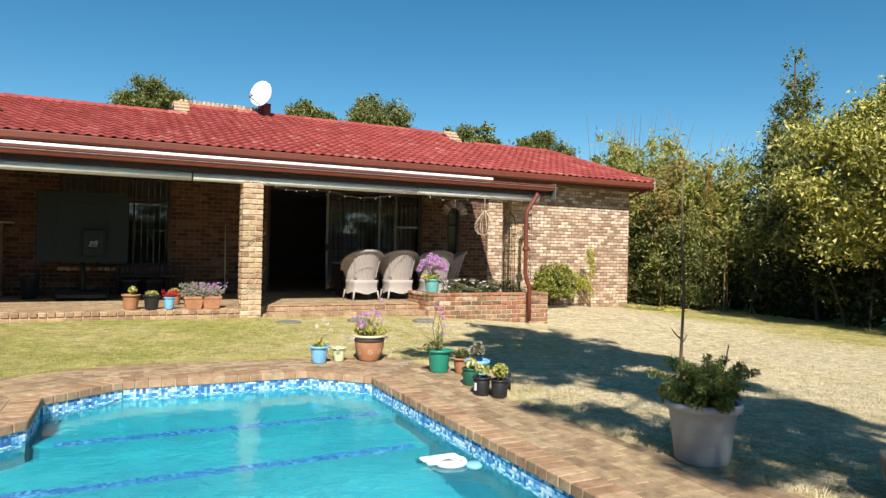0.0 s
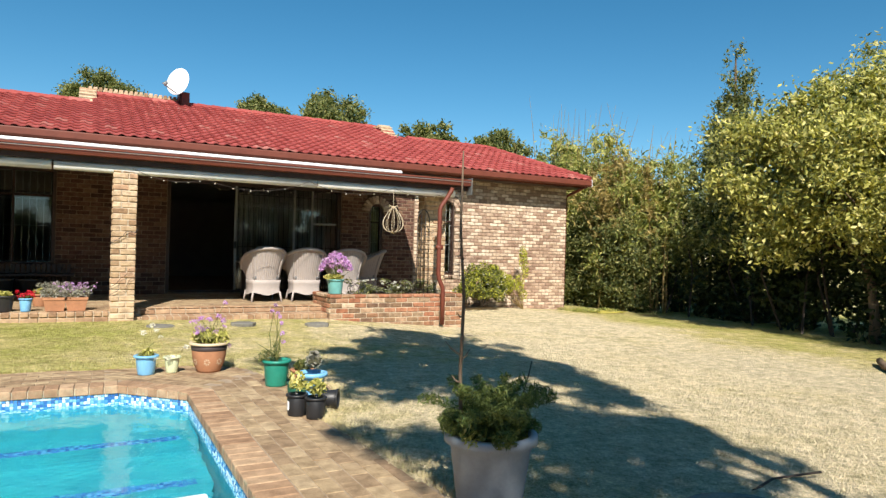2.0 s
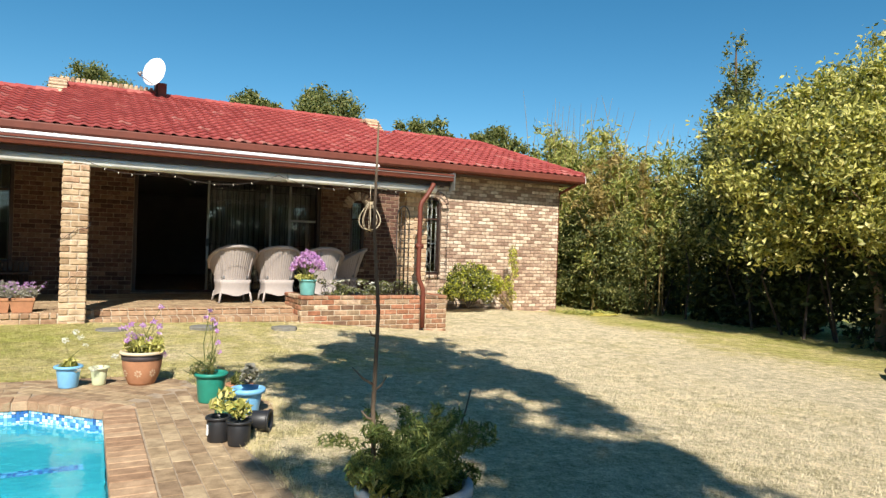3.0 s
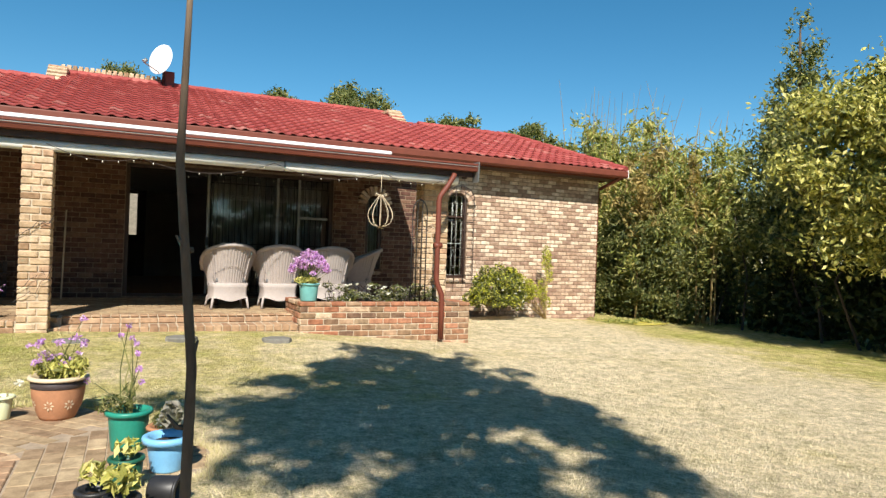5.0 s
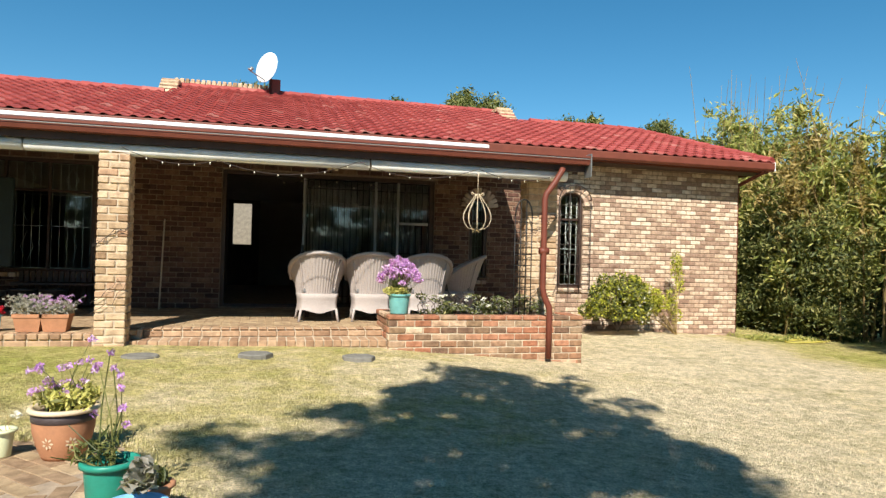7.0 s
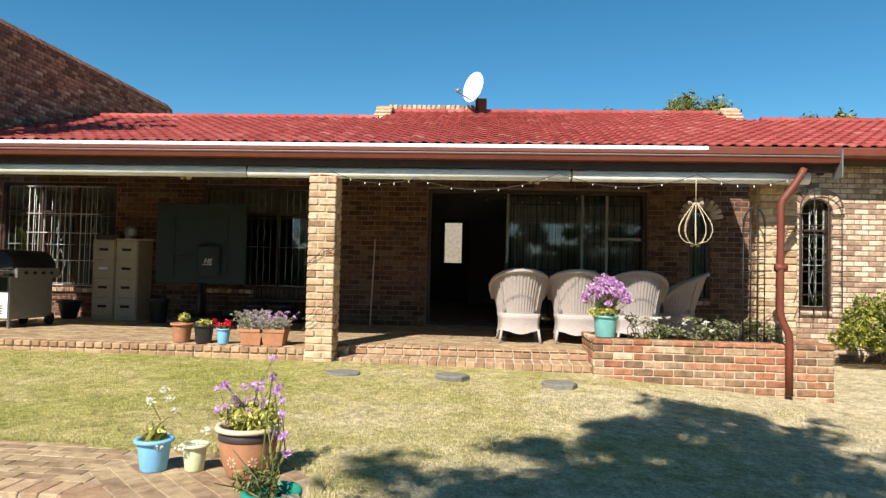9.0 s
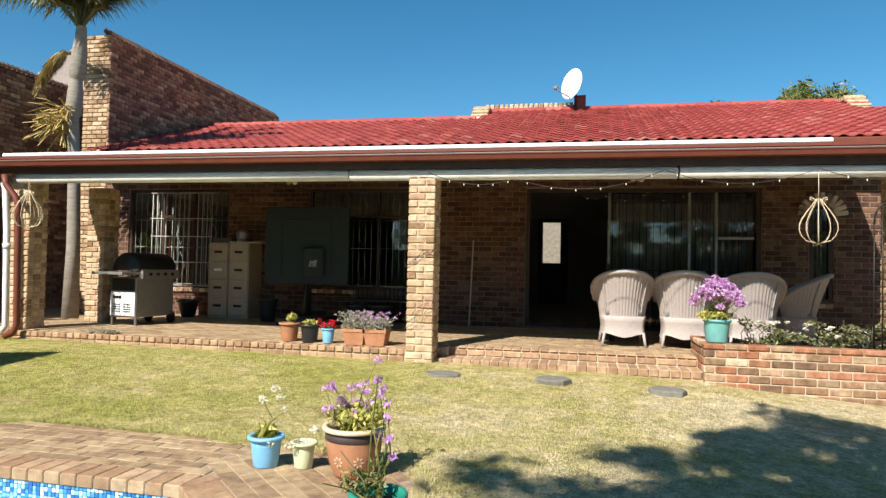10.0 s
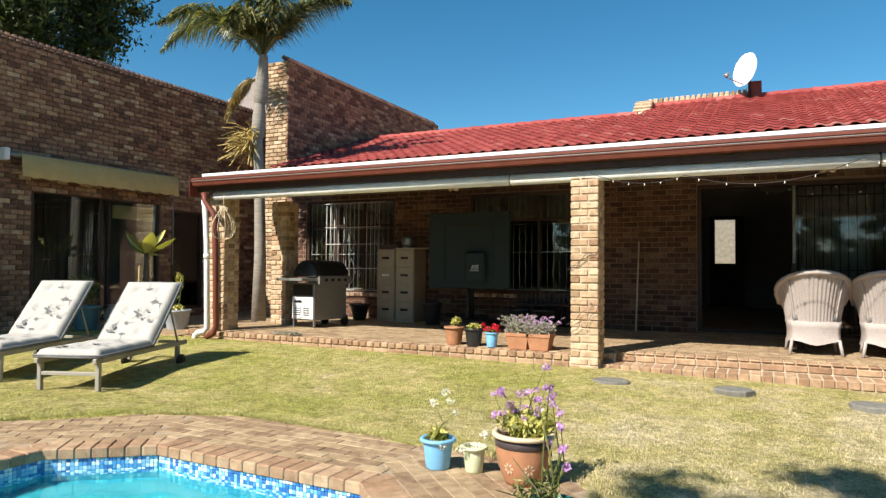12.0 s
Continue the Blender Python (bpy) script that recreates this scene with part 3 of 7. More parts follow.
def house_walls():
    ops = (WIN1, WIN2, DOOR, ARCH1, ARCH2)
    # the outer leaf is brick, the core behind it is plastered
    w = wall_slab("wall_north", (GX, WALL_Y + 0.010, -0.6), (13.72, WALL_Y + 0.26, 3.22), M_MORTAR_D, ops, label="long face brick house wall, coloured darker where the verandah shades it")
    holes = [(a - GX, b - GX, c, d) for a, b, c, d in ops]
    # one wall: shade-dark brick up to xr, full colour where the sun reaches
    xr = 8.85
    brick_panel(w, (GX, WALL_Y), (xr, WALL_Y), FLOOR, 3.12, M_SHADE_BRICK, holes, None, 0)
    holes = [(a - xr, b - xr, c, d) for a, b, c, d in ops]
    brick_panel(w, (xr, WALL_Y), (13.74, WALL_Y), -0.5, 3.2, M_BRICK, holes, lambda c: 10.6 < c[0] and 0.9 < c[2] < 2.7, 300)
    e = wall_slab("wall_east", (13.48, WALL_Y + 0.26, -0.6), (13.72, 24.0, 3.22), M_MORTAR_D, (), "y", "brick end wall of the house")
    b = wall_slab("wall_back", (GX, 24.0, -0.6), (13.72, 24.2, 3.2), M_DARK_IN, ((2.72, 3.26, 1.4, 2.66),), "x", "plain rear wall of the house")
    # made-up wall outside, added to dim the daylight in the far pane
    structure(box("wall_garden", (-2, 27, -0.5), (12, 27.2, 3.4), M_STONE, bevel=0), "stone wall added behind the house to dim the daylit pane", "wall")
    fl = structure(box("floor", (GX, WALL_Y + 0.26, -0.3), (13.5, 24, FLOOR), M_PAVER, bevel=0), "tiled house floor", "floor")
    cl = structure(box("ceiling", (GX, WALL_Y + 0.26, 2.75), (13.5, 24, 2.85), M_DARK_IN, bevel=0), "plain indoor ceiling", "ceiling")
    for x in (-2.0, 2.2, 7.3):
        wall_slab("wall_inner", (x, WALL_Y + 0.26, FLOOR), (x + 0.1, 24, 2.75), M_DARK_IN, (), "y", "plain inner wall")


RIDGE_Y, RIDGE_Z = 20.0, 5.15
K = (RIDGE_Z - EAVE_Z) / (RIDGE_Y - EAVE_Y)
XR0, XR1, RY1 = 9.7, 13.0, 18.45     # the lower ridge at the east end
XL0 = 1.45                            # west of this the ridge is low too


def tile_roof():
    """Courses of S-shaped concrete tiles, each one lapped over the next below."""
    roof = new("roof")
    tagged(roof, "red concrete tile roof on the house", "roof", kind="structure")
    run, wide = 0.33, 0.225
    slope = math.atan(K)
    prof = [(0.0, 0.0), (0.03, 0.022), (0.065, 0.030), (0.10, 0.022), (0.13, 0.003), (0.18, -0.004), (0.225, 0.0)]
    tv, tf = [], []
    for row, (yy, lift) in enumerate(((-0.02, 0.0), (run + 0.03, -0.022))):
        for x, z in prof:
            tv.append((x - wide / 2, yy, z + 0.03 + (0.018 if row == 0 else 0) + lift))
    k = len(prof)
    for i in range(k - 1):
        tf.append((i, i + 1, k + i + 1, k + i))
    for x, z in prof:
        tv.append((x - wide / 2, -0.02, z + 0.018 + 0.006))
    for i in range(k - 1):
        tf.append((i, 2 * k + i, 2 * k + i + 1, i + 1))
    base = bpy.data.meshes.new("roof_tile")
    base.from_pydata(tv, [], tf)
    base.materials.append(M_TILE)
    cs, sn = math.cos(slope), math.sin(slope)
    loose, vs, fs = 0, [], []
    rows = int((RIDGE_Y - EAVE_Y) / (run * cs))
    for j in range(rows + 1):
        y = EAVE_Y + j * run * cs
        x = GX + wide / 2
        while x < 14.2:
            right_limit = 14.1 - (y - EAVE_Y) * (14.1 - XR1) / (RY1 - EAVE_Y)
            ok = (XL0 < x < XR0 and y < RIDGE_Y) or (x < right_limit and y < RY1)
            if ok:
                z = EAVE_Z + (y - EAVE_Y) * K
                m = pose(x, y, z, math.degrees(slope), 0, RNG.uniform(-0.4, 0.4))
                if -1.0 < x < 12 and j < 5 and loose < 300:
                    ob = new("roof_tile", base)
                    ob.matrix_world = m
                    ob.parent = roof
                    loose += 1
                else:
                    q = len(vs)
                    vs += [m @ v.co for v in base.vertices]
                    fs += [[q + i for i in p.vertices] for p in base.polygons]
            x += wide
    tagged(mesh_ob("roof_tile_work", vs, fs, M_TILE, roof), kind="stuff")
    # boards under the tiles, the rear slope and the hip
    z = lambda y: EAVE_Z - 0.03 + (y - EAVE_Y) * K
    E = EAVE_Y + 0.03
    pts = [(GX, E, z(E)), (14.02, E, z(E)), (XR1, RY1, z(RY1)), (XR0, RY1, z(RY1)), (XR0, RIDGE_Y, z(RIDGE_Y)), (XL0, RIDGE_Y, z(RIDGE_Y)),
           (XL0, RY1, z(RY1)), (GX, RY1, z(RY1)), (XR0, 25.2, 3.2), (XL0, 25.2, 3.2), (GX, 24.6, 2.6), (14.02, 24.6, 3.2)]
    mesh_ob("roof_deck", pts, [(0, 1, 2, 3, 4, 5, 6, 7), (5, 4, 8, 9), (7, 6, 9, 10), (1, 11, 2), (2, 11, 8, 3), (3, 8, 4), (5, 9, 6)], M_TILE, roof)
    # half-round caps on the ridges and the hip
    bm = bmesh.new()
    def caps(a, b):
        a, b = Vector(a), Vector(b)
        n = max(1, int((b - a).length / 0.38))
        for i in range(n):
            p, q = a.lerp(b, i / n), a.lerp(b, (i + 1.12) / n)
            tube(bm, [p, q], 0.1, 8, radii=[0.105, 0.085])
    caps((XL0, RIDGE_Y, RIDGE_Z + 0.02), (XR0, RIDGE_Y, RIDGE_Z + 0.02))
    caps((GX + 0.3, RY1, z(RY1) + 0.05), (XL0, RY1, z(RY1) + 0.05))
    caps((XR0 + 0.4, RY1, z(RY1) + 0.05), (XR1, RY1, z(RY1) + 0.05))
    caps((14.08, EAVE_Y, EAVE_Z + 0.03), (XR1, RY1, z(RY1) + 0.05))
    part("ridge_cap", bm, M_TILE, roof, "rounded red ridge and hip caps")
    # brown gutter and fascia along the eave
    bm = bmesh.new()
    prof = [(0.10, 0.0), (0.0, 0.0), (-0.01, -0.02), (-0.01, -0.13), (0.02, -0.17), (0.12, -0.17)]
    rows2 = []
    for x in (GX + 0.02, 14.12):
        rows2.append([bm.verts.new((x, EAVE_Y - 0.05 + a, EAVE_Z + b)) for a, b in prof])
    for i in range(len(prof) - 1):
        bm.faces.new((rows2[0][i], rows2[1][i], rows2[1][i + 1], rows2[0][i + 1]))
    bevelled_box(bm, (GX + 0.02, EAVE_Y + 0.07, EAVE_Z - 0.20), (14.08, EAVE_Y + 0.10, EAVE_Z - 0.01))
    bevelled_box(bm, (14.05, EAVE_Y + 0.1, EAVE_Z - 0.20), (14.08, 24.6, EAVE_Z - 0.01))
    part("eave_gutter", bm, M_FASCIA, roof, "brown painted eave gutter")
    tube_part("corner_pipe", [[(13.95, EAVE_Y, EAVE_Z - 0.12), (13.92, EAVE_Y + 0.05, EAVE_Z - 0.2), (13.80, WALL_Y + 0.08, EAVE_Z - 0.42), (13.78, WALL_Y + 0.10, EAVE_Z - 0.6), (13.78, WALL_Y + 0.10, -0.3)]], 0.04, M_FASCIA, roof, "brown downpipe at the corner")
    box("eave_end", (14.12, EAVE_Y - 0.06, EAVE_Z - 0.17), (14.14, EAVE_Y + 0.12, EAVE_Z + 0.02), M_WHITE, roof, "white gutter end")
    box("eave_soffit", (GX, EAVE_Y + 0.1, 3.13), (14.06, WALL_Y + 0.02, 3.15), M_DARKWOOD, roof, "dark eave boards", bevel=0)


def verandah_roof():
    v = new("verandah_roof")
    tagged(v, "low verandah roof with a brown gutter and white trim", "roof", kind="structure")
    gx0, gx1, gy = -4.45, 8.2, 11.3
    zt, zb = 2.66, 2.36
    # ceiling and sheet above it
    tilt = Matrix(((1, 0, 0, 0), (0, 1, 0, 0), (0, 0.105, 1, -0.105 * (gy + 0.2)), (0, 0, 0, 1)))
    box("sheeting", (gx0 + 0.05, gy + 0.2, 2.575), (gx1 - 0.05, WALL_Y - 0.02, 2.60), M_GREY, v, "flat metal roof sheet", 0, tilt)
    structure(box("ceiling", (gx0 + 0.12, gy + 0.35, 2.42), (gx1 - 0.12, WALL_Y - 0.03, 2.45), M_CEIL, None, "", 0, tilt), "cream boarded verandah ceiling, coloured darker for shade", "ceiling")
    bm = bmesh.new()
    # ogee gutter
    prof = [(0.12, 0.0), (0.0, 0.0), (0.0, -0.03), (0.014, -0.035), (0.014, -0.075), (0.03, -0.12), (0.14, -0.125), (0.14, 0.0)]
    rws = [[bm.verts.new((x, gy + a, zt + b)) for a, b in prof] for x in (gx0, gx1)]
    for i in range(len(prof) - 1):
        bm.faces.new((rws[0][i], rws[1][i], rws[1][i + 1], rws[0][i + 1]))
    part("gutter", bm, M_FASCIA, v, "brown metal gutter")
    # the shadow band behind the gutter is painted as this board's dark colour
    box("fascia", (gx0, gy + 0.16, zt - 0.21), (gx1, gy + 0.20, zt - 0.005), M_DARKWOOD, v, "fascia board, coloured dark for the shadow below the gutter")
    for x in (gx0 - 0.012, gx1):
        box("gutter_end", (x, gy - 0.02, zb), (x + 0.014, gy + 0.2, zt + 0.03), M_FASCIA if x < 0 else M_SILVER, v)
    # pale lip on the gutter
    box("gutter_lip", (gx0, gy - 0.008, zt - 0.055), (gx1, gy - 0.001, zt - 0.043), M_SILVER, v, "pale bead along the gutter")
    # white strip above the gutter
    box("white_strip", (gx0 + 0.22, gy + 0.02, zt + 0.006), (6.70, gy + 0.09, zt + 0.062), M_WHITE, v, "white roller strip with joints", 0.012)
    # rolled blinds and pale beam below
    bm = bmesh.new()
    for a, b in ((gx0 + 0.3, 1.0), (1.03, 5.1), (5.13, gx1 - 0.25)):
        tube(bm, [(a, gy + 0.27, 2.385), (b, gy + 0.27, 2.385)], 0.075, 14)
    part("rolled_blinds", bm, M_SOFFIT, v, "rolled pale outdoor blinds under the beam", True)
    box("beam", (gx0 + 0.1, gy + 0.36, 2.44), (gx1 - 0.02, gy + 0.46, 2.56), M_DARKWOOD, v, "dark timber beam")


terrace()
house_walls()
tile_roof()
verandah_roof()
pillar("pillar", 1.83, 11.5, 0.36, 0.36, -0.06, 2.42, "tan brick verandah pillar with bare creeper stems, on the terrace edge")
pillar("pillar", -4.36, 11.62, 0.36, 0.36, FLOOR, 2.42, "tan brick verandah pillar beside the downpipes")
pillar("pillar", -4.20, 13.0, 0.36, 0.36, FLOOR, 2.42, "tan brick verandah pillar behind the gas braai")
pillar("pillar", 7.55, 12.0, 0.48, 0.36, 0.0, 2.42, "thick tan brick corner pillar behind the flower bed")


def parapet_walls():
    # tall wall that rises beside the roof
    t = structure(box("wall_parapet", (GX - 0.62, WALL_Y + 0.02, -0.5), (GX - 0.02, 22.8, 5.86), M_MORTAR_D, bevel=0), "tall brick parapet wall, its shaded side coloured browner than its end", "wall")
    brick_panel(t, (GX, WALL_Y), (GX, 22.9), 3.3, 5.9, M_WING_SHADE)
    # sunlight coloured in: pale brick on the lit end, darker on the side
    rows = course_run((GX - 0.64, WALL_Y), (GX, WALL_Y), 0.0, 5.9, depth=0.05)
    lay(rows, "brick", t, M_PALE, 300)
    # the left wing
    lx = -8.0
    ops = ((10.94, 13.80, 0.10, 2.62), (14.12, 15.05, 0.25, 2.5))
    w = wall_slab("wall_west", (lx - 0.26, -6.0, -0.5), (lx - 0.03, 17.0, 5.3), M_MORTAR_D, ops, "y", "long brick wing with a flat parapet, coloured dark for shade")
    holes = [(a + 6.0, b + 6.0, c, d) for a, b, c, d in ops]
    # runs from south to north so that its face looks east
    # the shade on the wing's east face is in this brick's colour
    brick_panel(w, (lx, -6.0), (lx, 17.0), -0.05, 5.2, M_WING_SHADE, holes)
    rows = []
    y = -6.0
    while y < 17:
        rows.append(((lx - 0.09, y, 5.27), (0.22, 0.075, 0.10), 0, 0, 45))
        y += 0.125
    lay(rows, "coping_brick", w, M_SHADE_BRICK, 0)
    rows = []
    y = WALL_Y + 0.05
    while y < 22.8:
        rows.append(((GX - 0.10, y, 5.93), (0.24, 0.085, 0.09), 0, 0, 45))
        y += 0.13
    lay(rows, "coping_brick", t, M_SHADE_BRICK, 0)
    c = structure(box("wall_corner", (lx - 0.03, 17.0, -0.5), (GX - 0.62, 17.2, 5.3), M_SHADE_BRICK, bevel=0), "brick wall in the corner, coloured dark for shade", "wall")
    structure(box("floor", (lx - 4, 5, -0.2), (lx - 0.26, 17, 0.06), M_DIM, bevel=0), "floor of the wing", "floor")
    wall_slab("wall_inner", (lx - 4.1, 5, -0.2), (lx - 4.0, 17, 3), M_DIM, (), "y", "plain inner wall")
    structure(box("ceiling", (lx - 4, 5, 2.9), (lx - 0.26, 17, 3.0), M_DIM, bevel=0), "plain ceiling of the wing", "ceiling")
    structure(box("pavement", (lx, 11.4, -0.1), (-4.8, 17.0, 0.07), M_PAVER, bevel=0.01), "brick paved path by the wing", "pavement")


def planter():
    p = thing("planter", (6.8, 11.9, -0.4), "raised red-brown brick flower bed at the end of the step", "planter")
    inv = p.matrix_world.inverted()
    x0, x1, y0, y1, zt = 5.42, 8.26, 11.55, 12.02, 0.385
    def wb(n, lo, hi, mat):
        return box(n, [a - b for a, b in zip(lo, (6.8, 11.9, -0.4))], [a - b for a, b in zip(hi, (6.8, 11.9, -0.4))], mat, p, bevel=0)
    wb("core", (x0 + 0.012, y0 + 0.012, -0.45), (x1 - 0.012, y0 + 0.20, zt - 0.012), M_MORTAR)
    wb("core", (x0 + 0.013, y0 + 0.02, -0.45), (x0 + 0.20, 12.6, zt - 0.02), M_MORTAR)
    wb("core", (x1 - 0.2, y0 + 0.02, -0.45), (x1 - 0.013, 12.6, zt - 0.02), M_MORTAR)
    wb("soil", (x0 + 0.15, y0 + 0.15, -0.4), (x1 - 0.15, 12.55, zt - 0.07), M_SOIL)
    rows = []
    rows += course_run((x0, y0), (x1, y0), -0.43, zt - 0.07)
    rows += course_run((x0, 12.6), (x0, y0), -0.34, zt - 0.07, first=1)
    rows += course_run((x1, y0), (x1, 12.6), -0.43, zt - 0.07, first=1)
    rows += course_run((x0 - 0.01, y0 - 0.01), (x1 + 0.01, y0 - 0.01), zt - 0.07, zt, bond=False, depth=0.2)
    rows += course_run((x0 - 0.01, 12.6), (x0 - 0.01, y0 + 0.2), zt - 0.07, zt, bond=False, depth=0.2)
    rows += course_run((x1 + 0.01, y0 + 0.2), (x1 + 0.01, 12.6), zt - 0.07, zt, bond=False, depth=0.2)
    lay(rows, "brick", p, M_REDB, 300)


def paving():
    d = new("deck")
    tagged(d, "brown brick paving round the pool", "paving", kind="structure")
    # bed under the pavers
    k = len(DECK)
    outer = DECK
    # pavers laid in a running bond that follows the nearest side of the pool
    pieces = []
    n = len(POOL)
    ring = [Vector(p) for p in POOL]
    for i in range(n):
        a, b = ring[i], ring[(i + 1) % n]
        dr = (b - a).normalized()
        nr = Vector((dr.y, -dr.x))
        L = (b - a).length
        rz = math.degrees(math.atan2(dr.y, dr.x))
        # coping
        m = max(1, round(L / 0.118))
        for s in range(m):
            q = a + dr * (L * (s + 0.5) / m) + nr * 0.095
            pieces.append(((q.x, q.y, DECK_Z - 0.032), (round(L / m - 0.007, 3), 0.23, 0.078), rz))
        # wedges at outward corners
        c = ring[(i + 2) % n]
        d2 = (c - b).normalized()
        turn = dr.cross(d2)
        if turn > 0.05:
            n2 = Vector((d2.y, -d2.x))
            w = (nr + n2).normalized()
            q = b + w * 0.12
            pieces.append(((q.x, q.y, DECK_Z - 0.0335), (0.11, 0.21, 0.076), math.degrees(math.atan2(w.y, w.x)) + 90))
    lay(pieces, "coping_brick", d, M_COPING, 300)
    pav = []
    for i in range(n):
        a, b = ring[i], ring[(i + 1) % n]
        dr = (b - a).normalized()
        nr = Vector((dr.y, -dr.x))
        L = (b - a).length
        rz = math.degrees(math.atan2(dr.y, dr.x))
        for r in range(40 if i == 7 else 20 if i in (0, 6) else 14):
            s = -4.6 + (r % 2) * 0.115
            while s < L + 4.6:
                q = a + dr * (s + 0.115) + nr * (0.22 + 0.0575 + r * 0.115)
                s += 0.23
                if not inside(DECK, q.x, q.y) or inside(POOL, q.x, q.y):
                    continue
                # keep to the strip that belongs to this side
                best, who = 9e9, i
                for j in range(n):
                    p0, p1 = ring[j], ring[(j + 1) % n]
                    e = p1 - p0
                    t = max(0, min(1, (q - p0).dot(e) / e.dot(e)))
                    dd = (q - p0 - e * t).length + 1e-4 * j
                    if dd < best:
                        best, who = dd, j
                if who != i or best < 0.25:
                    continue
                pav.append(((q.x, q.y, DECK_Z - 0.03 + RNG.uniform(-0.002, 0.002)), (0.224, 0.109, 0.06), rz + RNG.uniform(-0.6, 0.6)))
    lay(pav, "paver", d, M_PAVER, 300, lambda c: 2.5 < c[0] < 3.6 and 2.2 < c[1] < 7.6 or c[1] > 7.2)
    # joint filling behind the noses of the coping
    n2 = offset_poly(POOL, -0.010)
    mesh_ob("coping_joint", [(x, y, DECK_Z - 0.006) for x, y in n2] + [(x, y, DECK_Z - 0.068) for x, y in n2] + [(x, y, DECK_Z - 0.006) for x, y in offset_poly(POOL, 0.06)],
            [(i, (i + 1) % n, n + (i + 1) % n, n + i) for i in range(n)] + [(i, 2 * n + i, 2 * n + (i + 1) % n, (i + 1) % n) for i in range(n)], M_MORTAR, d)
    # sand bed
    bm = bmesh.new()
    vs_o = [bm.verts.new((x, y, DECK_Z - 0.005)) for x, y in outer]
    edges = [bm.edges.new((vs_o[i], vs_o[(i + 1) % k])) for i in range(k)]
    hole = offset_poly(POOL, 0.05)
    vs_i = [bm.verts.new((x, y, DECK_Z - 0.005)) for x, y in hole]
    edges += [bm.edges.new((vs_i[i], vs_i[(i + 1) % n])) for i in range(n)]
    bmesh.ops.triangle_fill(bm, use_beauty=True, edges=edges)
    part("paving_bed", bm, plain("sand_joint", (0.36, 0.28, 0.20), 0.95, 0, 0.35, 20, 0.4, 0.2), d, "sandy joints under the pavers")


parapet_walls()
planter()
paving()


# ---- plants ----
def leaf_cloud(centres, count, size, rng, flat=0.0, long=1.0, droop=0.0, soft=False):
    """Small bent leaves scattered in ellipsoids (centre, radii). Returns vertices and faces."""
    vol = [r[0] * r[1] * r[2] for _, r in centres]
    tot = sum(vol)
    C = np.array([c for c, _ in centres])
    R = np.array([r for _, r in centres])
    g = np.random.default_rng(rng)
    idx = g.choice(len(centres), count, p=np.array(vol) / tot)
    d = g.normal(size=(count, 3))
    d /= np.linalg.norm(d, axis=1)[:, None]
    rad = g.uniform(0.35, 1.0, count) ** 0.5
    if soft:
        rad = np.clip(np.abs(g.normal(0, 0.72, count)), 0.1, 1.7)
    p = C[idx] + d * R[idx] * rad[:, None]
    a = g.normal(size=(count, 3)) + np.array([0, 0, -droop])
    a[:, 2] *= (1 - flat)
    a /= np.linalg.norm(a, axis=1)[:, None]
    b = np.cross(a, g.normal(size=(count, 3)))
    b /= np.linalg.norm(b, axis=1)[:, None]
    s = size * g.uniform(0.6, 1.35, count)[:, None]
    l, w = a * s * long, b * s * 0.42
    nrm = np.cross(a, b) * s * 0.12
    v = np.stack([p - l, p - w + nrm, p + l, p + w + nrm], 1).reshape(-1, 3)
    f = (np.arange(count)[:, None] * 4 + np.arange(4)[None]).tolist()
    return v, f


def leaves(name, centres, count, size, material, parent, seed, label="", **kw):
    v, f = leaf_cloud(centres, count, size, seed, **kw)
    me = bpy.data.meshes.new(name)
    me.from_pydata(v.tolist(), [], f)
    me.materials.append(material)
    ob = new(name, me)
    ob.parent = parent
    return tagged(ob, label, kind="stuff")


def limbs(bm, start, spread, height, n, rng, r0=0.06, levels=2):
    """A forked trunk; returns the tips."""
    tips = []
    def grow(p, d, length, r, lv):
        pts, q = [p], p
        for i in range(4):
            d = (d + Vector((rng.gauss(0, 0.14), rng.gauss(0, 0.14), rng.gauss(0.04, 0.06)))).normalized()
            q = q + d * length / 4
            pts.append(q)
        tube(bm, pts, r, 6, radii=[r * (1 - 0.14 * i) for i in range(5)])
        if lv == 0:
            tips.append(q)
            return
        for _ in range(n):
            nd = (d + Vector((rng.gauss(0, spread), rng.gauss(0, spread), rng.uniform(-0.05, 0.4)))).normalized()
            grow(q, nd, length * rng.uniform(0.6, 0.85), r * 0.55, lv - 1)
    grow(Vector(start), Vector((0, 0, 1)), height, r0, levels)
    return tips


def tree(name, place, label, height, crown, clumps, leaf, material, seed, r0=0.12, count=5000, squash=0.8, top=1.0):
    rng = random.Random(seed)
    t = thing(name, place, label, "tree")
    bm = bmesh.new()
    tips = limbs(bm, (0, 0, -0.2), 0.55, height * 0.45, 3, rng, r0, 2)
    part("trunk", bm, M_BARK, t, "rough brown trunk and limbs", True)
    cs = []
    for i in range(clumps):
        a, rr = rng.uniform(0, 2 * math.pi), crown * math.sqrt(rng.random())
        h = height * rng.uniform(0.45, 1.0)
        lim = 1 - 0.55 * ((h / height - 0.45) / 0.55) * top
        r = crown * rng.uniform(0.16, 0.34)
        cs.append(((rr * math.cos(a) * lim, rr * math.sin(a) * lim, h), (r, r, r * squash)))
    cs += [((p.x, p.y, p.z), (crown * 0.2,) * 3) for p in tips]
    leaves("crown", cs, count, leaf, material, t, seed)
    return t


